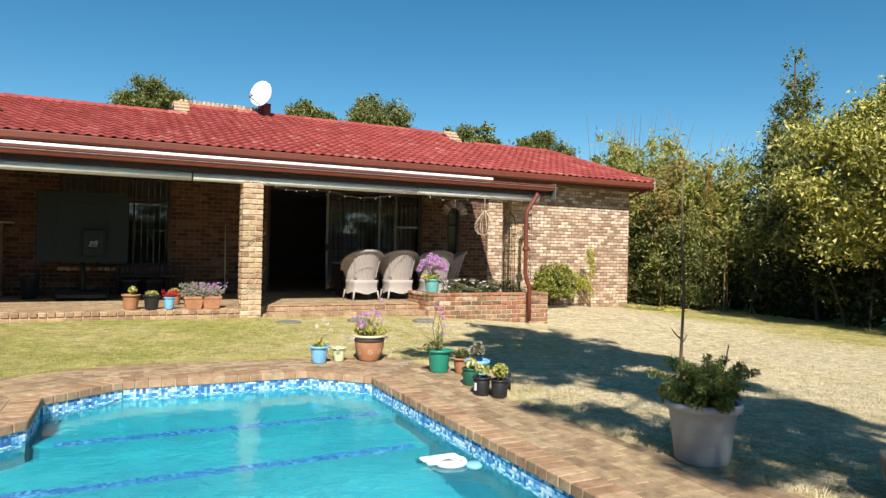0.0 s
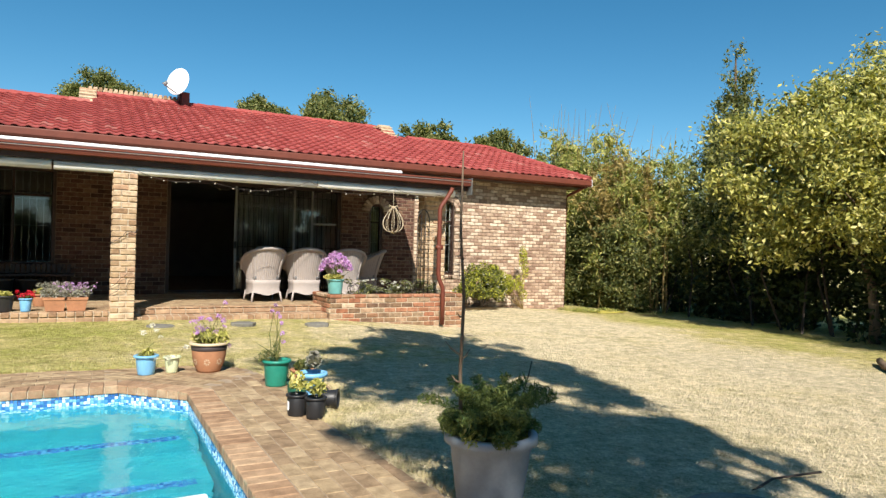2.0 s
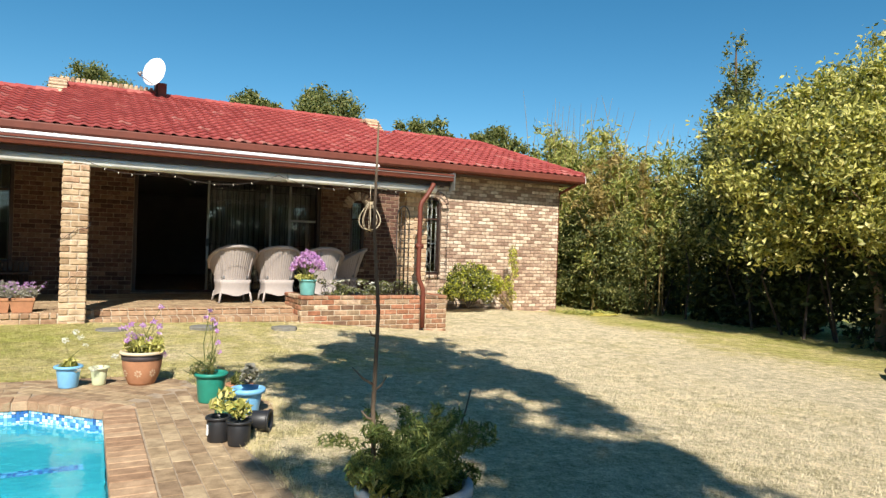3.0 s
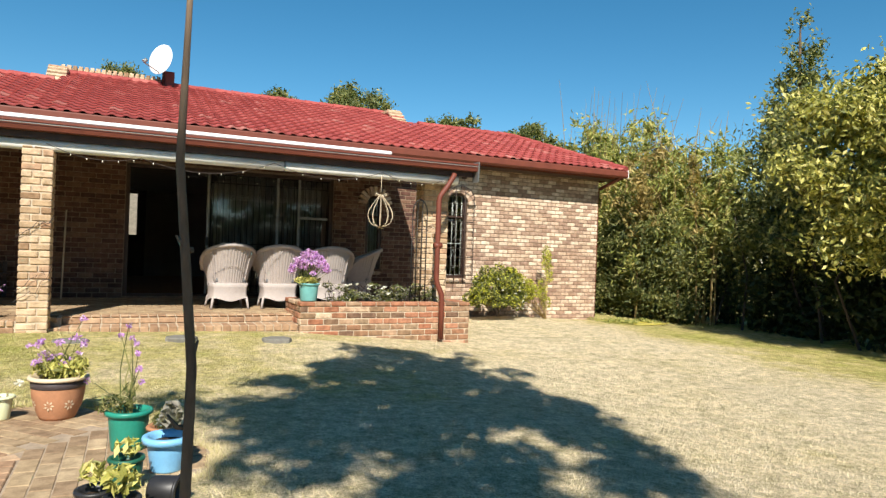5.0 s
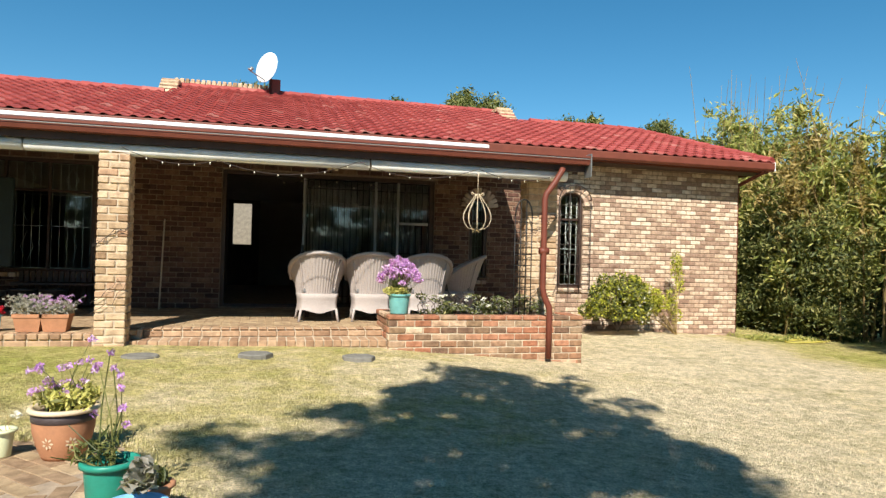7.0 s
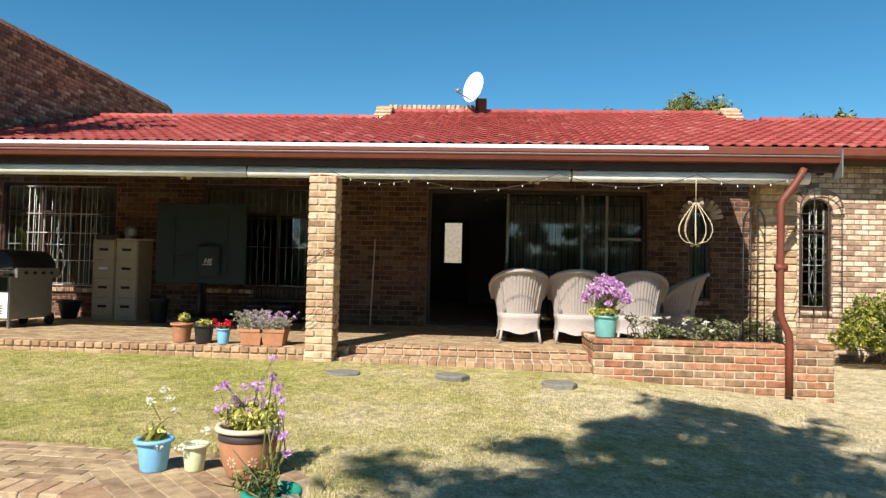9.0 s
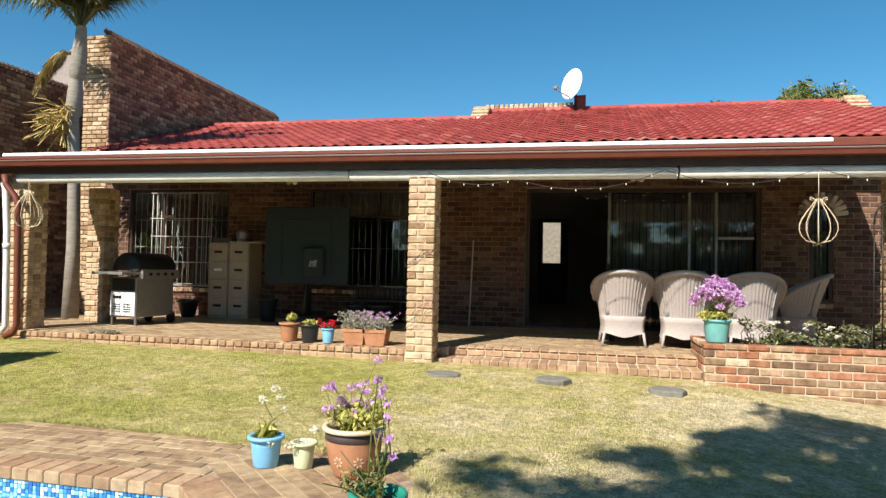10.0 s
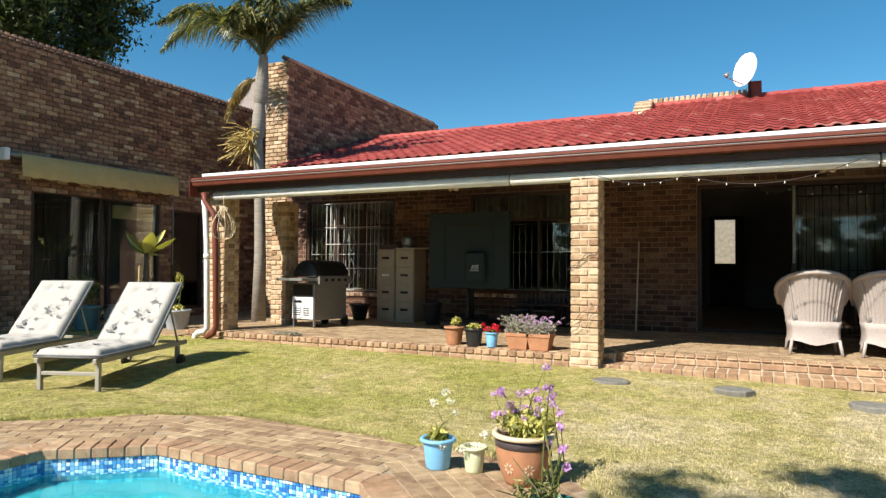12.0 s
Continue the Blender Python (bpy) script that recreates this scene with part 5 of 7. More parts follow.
def openings():
    window("window_1", *WIN1, WALL_Y + 0.04, 3, "wide dark timber window with cream burglar bars, in the brick wall")
    window("window_2", *WIN2, WALL_Y + 0.04, 3, "dark timber window with leaded diamonds and burglar bars")
    window("window_3", *ARCH1, WALL_Y + 0.04, 1, "narrow dark window with a scrolled burglar bar")
    window("window_4", *ARCH2, WALL_Y + 0.04, 1, "tall narrow window with white diamond bars")
    # brick sills
    s = new("sills")
    tagged(s, "sloping brick window sills", "sill", kind="structure")
    rows = []
    for x0, x1, z0, z1 in (WIN1, WIN2, ARCH1, ARCH2):
        rows += course_run((x0, WALL_Y - 0.05), (x1, WALL_Y - 0.05), z0 - 0.09, z0 - 0.005, bond=False, header=True, depth=0.16)
    lay(rows, "brick", s, M_BRICK, 300)
    # arched heads of radial bricks over the two narrow windows
    for name, (x0, x1, z0, z1) in (("arch_head", ARCH1), ("arch_head", ARCH2)):
        s = new(name)
        tagged(s, "round arch of tan bricks over the narrow window", "arch", kind="structure")
        xc, r = (x0 + x1) / 2, (x1 - x0) / 2
        ring = []
        for i in range(11):
            q = math.pi * (i + 0.5) / 11
            R_ = r + 0.10
            ring.append(((xc + R_ * math.cos(q), WALL_Y - 0.012, z1 - r + R_ * math.sin(q)), (2 * r * math.pi / 22 + 0.022, 0.11, 0.20), 0, 0, 90 - math.degrees(q)))
        lay(ring, "brick", s, M_BRICK, 300)
    # projecting cage on window 1
    c = thing("window_guard", (WIN1[0] + 0.1, WALL_Y - 0.28, 0.75), "tall white and rust steel security cage over the window", "security bars")
    for i in range(14):
        x = i * 0.10
        tube_part("bar", [[(x + 0.65, 0.26, 1.85), (x + 0.65, 0.02, 1.8), (x + 0.65, 0.0, 0.0), (x + 0.65, 0.26, -0.02)]], 0.007, M_FASCIA if i in (4, 9) else M_BARS, c, "rust red bar" if i in (4, 9) else "", 6)
    for z in (0.0, 0.45, 0.95, 1.3, 1.8):
        tube_part("crossbar", [[(0.62, 0.0, z), (2.0, 0.0, z)]], 0.008, M_BARS, c, "", 6)
    # sliding door: left leaf open, three lights with bars
    x0, x1, z0, z1 = DOOR
    d = thing("door_1", (x0, WALL_Y + 0.04, z0), "wide open timber and glass sliding door with barred side lights", "door")
    d["kind"] = "structure"
    W, H = x1 - x0, z1 - z0
    for lo, hi in (((0, 0, H - 0.07), (W, 0.14, H)), ((0, 0, 0), (0.07, 0.14, H - 0.07)), ((W - 0.08, 0, 0), (W, 0.14, H - 0.07)), ((0.07, 0, 0), (W - 0.08, 0.14, 0.05))):
        box("frame", lo, hi, M_DARKWOOD, d)
    for a in (1.42, 2.75, 3.18):
        box("white_stile", (a, 0.03, 0.05), (a + 0.045, 0.09, H - 0.07), M_SILVER, d, "pale aluminium stile")
    box("lock", (1.40, 0.0, 0.98), (1.46, 0.03, 1.14), M_BLACK, d, "black door lock")
    for a, b in ((1.46, 2.75), (2.80, 3.18), (3.23, 3.8)):
        box("pane", (a, 0.055, 0.05), (b, 0.061, H - 0.07), M_GLASS, d, "glass door pane", 0).visible_shadow = False
    box("rail", (3.23, 0.03, 1.58), (3.80, 0.08, 1.63), M_SILVER, d, "pale cross rail")
    grille(d, 2.3, H - 0.14, pose(1.5, 0.10, 0.06), 20, (0.06, 0.42, 0.93), False, M_BLACK, 0.008)
    # gathered curtain behind the glass
    bm = bmesh.new()
    prev = None
    for i in range(121):
        x = 1.55 + 2.2 * i / 120
        y = 0.30 + 0.035 * math.sin(i * 0.9)
        cur = (bm.verts.new((x, y, 0.05)), bm.verts.new((x, y, H - 0.2)))
        if prev and not 52 < i < 64:
            bm.faces.new((prev[0], cur[0], cur[1], prev[1]))
        prev = cur
    part("curtain", bm, M_CURTAIN, d, "thin gathered curtain")
    tube_part("light_wire", [[(0.9 + 0.16 * i, -0.02, H - 0.10 - 0.10 * math.sin(i * 0.9) ** 2) for i in range(13)]], 0.004, M_DARKSTEM, d)
    for i in range(1, 12, 2):
        bm = bmesh.new()
        lathe(bm, [(0, -0.035), (0.014, -0.02), (0.014, -0.008), (0.004, 0.0)], 10, pose(0.9 + 0.16 * i, -0.02, H - 0.10 - 0.10 * math.sin(i * 0.9) ** 2 - 0.005))
        part("bulb", bm, M_BULB, d, "small pale bulb", True)
    # far door with a pane of daylight
    f = thing("door_2", (2.6, 23.9, FLOOR), "dark inner door with a tall daylit pane", "door")
    f["kind"] = "structure"
    for lo, hi in (((0, -0.05, 0), (0.12, 0.05, 2.6)), ((0.68, -0.05, 0), (0.9, 0.05, 2.6)), ((0.12, -0.05, 0), (0.68, 0.05, 1.24)), ((0.12, -0.05, 2.5), (0.68, 0.05, 2.6))):
        box("door_leaf", lo, hi, M_DARKWOOD, f)
    # the left wing's glazed doors and window
    m = pose(-8.03, 10.94, 0.10, 0, 0, 90)
    g = window("door_3", 0, 2.86, 0, 2.52, 0, 2, "dark brown glazed sliding doors of the brick wing", m, False)
    box("door_stile", (1.60, 0.0, 0.06), (1.64, 0.04, 2.4), M_DARKWOOD, g)
    box("blind", (1.75, 0.08, 2.1), (2.75, 0.1, 2.38), M_AWNING, g, "pale panel above the door leaf")
    grille(g, 1.5, 2.35, pose(0.07, 0.09, 0.06), 13, (0.5, 0.93), False, M_BLACK, 0.008)
    window("window_5", 0, 0.93, 0, 2.25, 0, 1, "tall dark window with three barred panels", pose(-8.03, 14.12, 0.25, 0, 0, 90))


openings()


# ---- furniture ----
def wicker_chair(label):
    t = thing("wicker_chair", (0, 0, 0), label, "chair", "wicker chairs round the table")

    def shell(u, v):
        """u from -1 to 1 round the back, v from 0 at the seat to 1 at the rim."""
        a = u * radians(118)
        top = 0.62 + 0.42 * max(0, math.cos(a * 0.76)) ** 0.8
        z = 0.40 + (top - 0.40) * v
        flare = 0.29 + 0.05 * v + 0.055 * v * v
        rib = 0.006 * math.cos(u * 100)
        r = flare + rib
        return Vector((math.sin(a) * r * 1.04, -math.cos(a) * r - 0.10 * v * max(0, math.cos(a)), z))

    bm = bmesh.new()
    N, M = 128, 9
    grid = [[bm.verts.new(shell(-1 + 2 * i / N, j / M)) for j in range(M + 1)] for i in range(N + 1)]
    back = [[bm.verts.new(shell(-1 + 2 * i / N, j / M) * 1.0 + Vector((0, 0.022, 0))) for j in range(M + 1)] for i in range(N + 1)]
    for i in range(N):
        for j in range(M):
            bm.faces.new((grid[i][j], grid[i + 1][j], grid[i + 1][j + 1], grid[i][j + 1]))
            bm.faces.new((back[i][j], back[i][j + 1], back[i + 1][j + 1], back[i + 1][j]))
    part("backrest", bm, M_WICKER, t, "upright woven cane backrest", True)
    bm = bmesh.new()
    rim = [shell(-1 + 2 * i / 48, 1.0) for i in range(49)]
    tube(bm, rim, 0.034, 8)
    part("rim", bm, M_WICKER, t, "thick rolled wicker rim", True)
    bm = bmesh.new()
    for u in (-0.42, 0.42):
        bm = bmesh.new()
        tube(bm, [shell(u, v / 6) * 1.0 + Vector((0, -0.018, 0)) for v in range(7)], 0.013, 6)
        part("stay", bm, M_WICKER, t, "smooth cane stay", True)
    bm = bmesh.new()
    rows = []
    for j in range(5):
        v = j / 4
        row = []
        for i in range(96):
            a = 2 * math.pi * i / 96
            r = 0.315 - 0.02 * math.sin(v * math.pi) + 0.005 * math.cos(i * 3.1)
            dip = 0.05 * (math.cos(4 * a) * -0.5 + 0.5) if j == 0 else 0
            sq = 1.0 / max(abs(math.cos(a)), abs(math.sin(a))) ** 0.55
            row.append(bm.verts.new((math.cos(a) * r * sq, math.sin(a) * r * sq, 0.13 + dip + 0.29 * v)))
        rows.append(row)
    for a, b in zip(rows, rows[1:]):
        for i in range(96):
            bm.faces.new((a[i], a[(i + 1) % 96], b[(i + 1) % 96], b[i]))
    bm.faces.new(rows[-1])
    part("skirt", bm, M_WICKER, t, "flared woven skirt", True)
    for x in (-0.27, 0.27):
        for y in (-0.27, 0.27):
            bm = bmesh.new()
            tube(bm, [(x * 0.96, y * 0.96, 0.2), (x * 1.08, y * 1.08, 0)], 0.02, 7)
            part("leg", bm, M_WICKER, t, "", True)
    bm = bmesh.new()
    bevelled_box(bm, (-0.25, -0.24, 0.42), (0.25, 0.27, 0.52), 0.03)
    part("cushion", bm, M_PRINT, t, "dark seat cushion", True)
    return t


def furniture():
    c = wicker_chair("pale grey wicker tub chair on the brick verandah floor")
    c.matrix_world = pose(4.57, 13.12, FLOOR, 0, 0, 3)
    for x, y, rz, lab in ((5.40, 13.15, -4, ""), (6.28, 13.18, -6, "pale grey wicker tub chair behind the rose bed"), (7.1, 14.2, 78, "pale grey wicker tub chair in shade at the table's end")):
        k = copy_thing(c, pose(x, y, FLOOR, 0, 0, rz))
        if lab:
            k["label"] = lab
    t = thing("table", (5.45, 13.98, FLOOR), "dark wooden dining table on the verandah", "table")
    box("tabletop", (-1.15, -0.5, 0.72), (1.15, 0.5, 0.76), M_GREY, t, "pale worn tabletop", 0.01)
    for x in (-1.0, 1.0):
        for y in (-0.4, 0.4):
            box("leg", (x - 0.04, y - 0.04, 0), (x + 0.04, y + 0.04, 0.72), M_DARKWOOD, t)
    for i, (x, y, h) in enumerate(((5.9, 14.0, 0.24), (6.05, 13.9, 0.18), (5.0, 14.05, 0.2))):
        b = thing("bottle", (x, y, FLOOR + 0.76), "small dark glass bottle on the table", "bottle", "bottles on the table")
        bm = bmesh.new()
        lathe(bm, [(0, 0), (0.035, 0.0), (0.036, h * 0.6), (0.013, h * 0.75), (0.013, h), (0, h)], 14)
        part("glass", bm, M_TEAL if i == 0 else M_BLACKPOT, b, "", True)
    for x, rz in ((4.62, 2), (5.5, -5)):
        q = thing("cushion", (x, 13.05, FLOOR + 0.92), "grey square cushion propped in a wicker chair", "cushion", "chair cushions", rz)
        bm = bmesh.new()
        bevelled_box(bm, (-0.2, -0.0, -0.35), (0.2, 0.09, 0.15), 0.04)
        part("cover", bm, M_GREY, q, "", True)


furniture()


def pot(name, place, label, r, h, mat, base=0.72, rim=0.016, soil=True, group="", rim_mat=None, lip=0.12, rz=0):
    t = thing(name, place, label, "plant pot", group, rz)
    b = r * base
    hr = h * lip
    bm = bmesh.new()
    lathe(bm, [(0, 0), (b, 0.0), (b + 0.004, 0.01), (b + (r - b) * 0.85, h - hr - 0.004), (r - 0.004, h - hr)], 30)
    if rim_mat is None:
        lathe(bm, [(r - 0.004, h - hr), (r + rim, h - hr + 0.004), (r + rim, h - 0.006), (r + rim * 0.6, h), (r - 0.012, h), (r - 0.016, h - 0.02), (r - 0.03, h * 0.72)], 30)
        part("body", bm, mat, t, "", True)
    else:
        part("body", bm, mat, t, "", True)
        bm = bmesh.new()
        lathe(bm, [(r - 0.004, h - hr), (r + rim, h - hr + 0.004), (r + rim, h - 0.006), (r + rim * 0.6, h), (r - 0.012, h), (r - 0.016, h - 0.02), (r - 0.03, h * 0.72)], 30)
        part("rim", bm, rim_mat, t, "thick rounded rim", True)
    if soil:
        bm = bmesh.new()
        lathe(bm, [(0, h * 0.82), (r - 0.022, h * 0.80)], 20)
        part("soil", bm, M_SOIL, t, "dark potting soil")
    return t


def stems(bm, base, tips, radius, rng, bend=0.05):
    for p in tips:
        b, p = Vector(base) + Vector((rng.gauss(0, 0.02), rng.gauss(0, 0.02), 0)), Vector(p)
        m = b.lerp(p, 0.5) + Vector((rng.gauss(0, bend), rng.gauss(0, bend), 0))
        tube(bm, [b, m, p], radius, 5, radii=[radius, radius * 0.8, radius * 0.45])


def flowers(parent, name, heads, per, r, mat, size, seed, label=""):
    return leaves(name, [(h, (r, r, r * 0.8)) for h in heads], per * len(heads), size, mat, parent, seed, label)


def potted_plants():
    rng = random.Random(77)
    z = DECK_Z
    # pale blue pot with a thin flower
    p = pot("plant_pot", (2.05, 7.36, z), "sky blue plastic pot with a thin flowering stem on the paving", 0.105, 0.20, M_BLUE)
    bm = bmesh.new()
    stems(bm, (0, 0, 0.16), [(-0.03, 0, 0.42), (0.08, 0.02, 0.33), (0.03, -0.05, 0.26)], 0.005, rng)
    part("stem", bm, M_LEAF, p)
    leaves("foliage", [((0.01, 0, 0.22), (0.06, 0.06, 0.05))], 40, 0.035, M_LEAF_LIGHT, p, 2, long=1.8)
    flowers(p, "blossom", [(-0.03, 0, 0.43), (0.07, -0.08, 0.17)], 24, 0.03, M_WHITEP, 0.014, 3, "pale pink flowers")
    # cream pot
    p = pot("plant_pot", (2.30, 7.39, z), "small lime cream plastic pot on the paving, almost empty", 0.075, 0.17, M_LIME)
    bm = bmesh.new()
    stems(bm, (0, 0, 0.12), [(-0.12, -0.05, 0.38), (-0.2, -0.02, 0.50), (0.12, -0.12, 0.28), (-0.05, -0.1, 0.2)], 0.003, rng)
    part("stem", bm, M_DRYLEAF, p, "thin dry stems")
    flowers(p, "blossom", [(-0.12, -0.05, 0.38), (-0.2, -0.02, 0.50), (0.12, -0.12, 0.28), (-0.16, -0.03, 0.45), (-0.05, -0.11, 0.17)], 26, 0.03, M_WHITEP, 0.013, 4, "pale mauve flowers")
    # terracotta bowl pot with a dark band
    p = thing("plant_pot", (2.66, 7.34, z), "terracotta pot with dark band and cream rim, full of mauve flowers", "plant pot")
    p.scale = (0.92, 0.92, 0.98)
    bm = bmesh.new()
    lathe(bm, [(0, 0), (0.125, 0.0), (0.135, 0.02), (0.17, 0.10), (0.188, 0.18), (0.192, 0.235)], 36)
    part("body", bm, M_TERRA, p, "", True)
    bm = bmesh.new()
    lathe(bm, [(0.192, 0.235), (0.197, 0.238), (0.198, 0.29), (0.192, 0.292)], 36)
    part("band", bm, M_TERRA_B, p, "dark glazed band", True)
    bm = bmesh.new()
    lathe(bm, [(0.19, 0.29), (0.215, 0.293), (0.22, 0.305), (0.212, 0.32), (0.185, 0.32), (0.175, 0.28)], 36)
    part("rim", bm, M_CREAM, p, "cream rim", True)
    bm = bmesh.new()
    lathe(bm, [(0, 0.29), (0.178, 0.285)], 24)
    part("soil", bm, M_SOIL, p)
    # raised flower and leaf sprays on the body
    bm = bmesh.new()
    for ang in (-1.85, -1.05, -2.7):
        bm = bmesh.new()
        for k in range(7):
            a = 2 * math.pi * k / 7
            u, w = math.cos(a), math.sin(a)
            pts = []
            for q, s in ((0.012, 0), (0.026, 0.25), (0.040, 0), (0.026, -0.25)):
                uu, ww = u * q - w * s * 0.03, w * q + u * s * 0.03
                zz = 0.12 + ww
                rr = 0.174 + (zz - 0.10) * 0.2
                th = ang + uu / 0.18
                pts.append(bm.verts.new((rr * math.cos(th), rr * math.sin(th), zz)))
            bm.faces.new(pts)
        part("relief", bm, M_CREAM, p, "cream flower relief")
    leaves("foliage", [((rng.uniform(-0.14, 0.14), rng.uniform(-0.14, 0.14), 0.37), (0.08, 0.08, 0.07)) for _ in range(14)], 900, 0.026, M_LEAF_LIGHT, p, 6, long=1.2)
    heads = [(rng.uniform(-0.17, 0.17), rng.uniform(-0.15, 0.15), rng.uniform(0.42, 0.60)) for _ in range(22)] + [(0.16, -0.02, 0.74), (-0.2, -0.05, 0.55), (0.21, -0.1, 0.28)]
    bm = bmesh.new()
    stems(bm, (0, 0, 0.3), heads, 0.0035, rng)
    part("stem", bm, M_LEAF, p)
    flowers(p, "blossom", heads, 22, 0.028, M_PURPLE, 0.014, 7, "mauve flowers")
    # green pot with tall stems
    p = pot("plant_pot", (3.13, 6.37, z), "green plastic pot with tall straggly flowering stems", 0.125, 0.25, M_GREENPOT, 0.78)
    heads = [(-0.02, 0.02, 0.78), (0.0, 0.0, 0.70), (0.06, 0.01, 0.42), (-0.06, -0.03, 0.72), (0.04, 0, 0.60), (0.05, 0, 0.50), (0.03, 0.02, 0.66)]
    bm = bmesh.new()
    stems(bm, (0, 0, 0.2), heads + [(-0.2, 0.02, 0.42), (-0.16, -0.05, 0.36), (-0.24, -0.1, 0.3)], 0.005, rng)
    part("stem", bm, M_LEAF, p, "thin green stems")
    leaves("foliage", [((-0.1, 0, 0.29), (0.10, 0.06, 0.06)), ((0, 0, 0.33), (0.04, 0.04, 0.10))], 200, 0.013, M_LEAF, p, 8, long=2.4)
    flowers(p, "blossom", heads, 22, 0.022, M_PURPLE, 0.013, 9, "small mauve flowers")
    # orange pot
    p = pot("plant_pot", (3.34, 6.22, z), "orange clay pot with a grassy plant, behind the blue pot", 0.10, 0.17, M_TERRA)
    leaves("foliage", [((0, 0, 0.2), (0.07, 0.07, 0.05))], 240, 0.022, M_LEAF, p, 10, long=1.8)
    # blue pot with a grey rosette
    p = pot("plant_pot", (3.335, 5.88, z), "bright blue plastic pot with a ruffled grey succulent", 0.118, 0.20, M_BLUE, 0.72, 0.022, True, "", None, 0.2)
    g = random.Random(3)
    bm = bmesh.new()
    for i in range(34):
        a, e = g.uniform(0, 6.28), g.uniform(0.1, 1.4)
        d = Vector((math.cos(a) * math.cos(e), math.sin(a) * math.cos(e), math.sin(e)))
        s = d.cross(Vector((0, 0, 1))).normalized()
        n = s.cross(d)
        L = g.uniform(0.07, 0.11)
        o = Vector((0.02, 0.02, 0.23 + g.uniform(0, 0.07)))
        row = []
        for k in range(6):
            t = k / 5
            w = 0.045 * math.sin(math.pi * (0.15 + 0.6 * t))
            ruf = 0.012 * math.sin(k * 2.6 + i)
            row.append((bm.verts.new(o + d * L * t - s * w + n * ruf), bm.verts.new(o + d * L * t + n * (0.02 * t * t)), bm.verts.new(o + d * L * t + s * w - n * ruf)))
        for q0, q1 in zip(row, row[1:]):
            bm.faces.new((q0[0], q0[1], q1[1], q1[0])), bm.faces.new((q0[1], q0[2], q1[2], q1[1]))
    part("rosette", bm, M_GREYLEAF, p, "ruffled grey leaves", True)
    # dark green and black nursery pots
    p = pot("plant_pot", (3.12, 5.62, z), "small dark green nursery pot with a seedling", 0.085, 0.17, M_DKGREENPOT, 0.85, 0.008)
    leaves("foliage", [((0, 0, 0.22), (0.06, 0.06, 0.05))], 45, 0.03, M_LEAF_LIGHT, p, 12)
    p = pot("plant_pot", (2.99, 5.17, z), "black nursery pot with a pale label on its side", 0.08, 0.17, M_BLACKPOT, 0.85, 0.008)
    box("label", (-0.08, -0.028, 0.05), (-0.070, 0.0, 0.12), M_WHITE, p, "white paper label", 0)
    leaves("foliage", [((0, 0, 0.24), (0.07, 0.07, 0.05))], 60, 0.032, M_LEAF_LIGHT, p, 13)
    p = pot("plant_pot", (3.10, 5.03, z), "black nursery pot with a small leafy plant", 0.08, 0.165, M_BLACKPOT, 0.85, 0.008)
    leaves("foliage", [((0, 0, 0.24), (0.08, 0.08, 0.06))], 90, 0.032, M_LEAF_LIGHT, p, 14)
    p = pot("plant_pot", (3.27, 5.30, z + 0.07), "empty black nursery pot lying on its side", 0.075, 0.15, M_BLACKPOT, 0.85, 0.008, False)
    p.matrix_world = pose(3.24, 5.34, z + 0.078, 90, 0, 60)
    # tall grey pot with a sapling
    p = pot("plant_pot", (3.38, 2.92, z), "large weathered grey pot with a thin sapling and ferny plants", 0.225, 0.395, M_GREYPOT, 0.74, 0.022, True, "", None, 0.13)
    bm = bmesh.new()
    tube(bm, [(-0.17, 0.015, 0.3), (-0.185, 0.02, 0.7), (-0.18, 0.01, 1.1), (-0.21, 0.01, 1.45), (-0.20, 0.02, 1.86)], 0.012, 8, radii=[0.011, 0.010, 0.0085, 0.007, 0.004])
    for h, a, L in ((0.56, 0.3, 0.05), (0.66, 3.0, 0.05), (0.78, 0.2, 0.06), (0.80, 3.2, 0.10), (1.0, 3.2, 0.03), (1.12, 1.0, 0.03), (1.3, 3.6, 0.03)):
        o = Vector((-0.185, 0.016, h))
        q = o + Vector((math.cos(a) * L, math.sin(a) * L, L * 0.8))
        tube(bm, [o, o.lerp(q, 0.5) + Vector((0, 0, -0.01)), q], 0.006, 5, radii=[0.006, 0.005, 0.002])
    tube(bm, [(0.08, 0.0, 0.36), (0.2, 0.03, 0.5), (0.27, 0.05, 0.66), (0.29, 0.05, 0.74)], 0.004, 5)
    part("sapling", bm, M_BARK, p, "thin brown bare stem with short twigs", True)
    g = random.Random(9)
    cs = []
    for i in range(40):
        a, r = g.uniform(0, 6.28), 0.24 * math.sqrt(g.random())
        cs.append(((r * math.cos(a), r * math.sin(a), 0.40 + g.uniform(-0.03, 0.16)), (0.07, 0.07, 0.05)))
    for i in range(16):
        a, lean = g.uniform(0, 6.28), g.uniform(0.35, 1.0)
        for k in range(7):
            r = 0.05 + 0.065 * k * lean
            cs.append(((r * math.cos(a), r * math.sin(a), 0.42 + 0.05 * k - 0.005 * k * k * lean), (0.035, 0.035, 0.03)))
    leaves("foliage", cs, 22000, 0.008, M_FERN, p, 15, "feathery green foliage", long=2.4)
    leaves("low_foliage", [((-0.17, -0.1, 0.40), (0.07, 0.07, 0.06)), ((-0.05, -0.2, 0.39), (0.06, 0.05, 0.04))], 160, 0.022, M_LEAF_LIGHT, p, 16, "lobed bright leaves")
    # stone bowl on the lawn
    p = thing("stone_bowl", (3.98, 1.80, lawn_z(3.98, 1.80) - 0.02), "round weathered stone bowl of soil on the lawn", "planter")
    bm = bmesh.new()
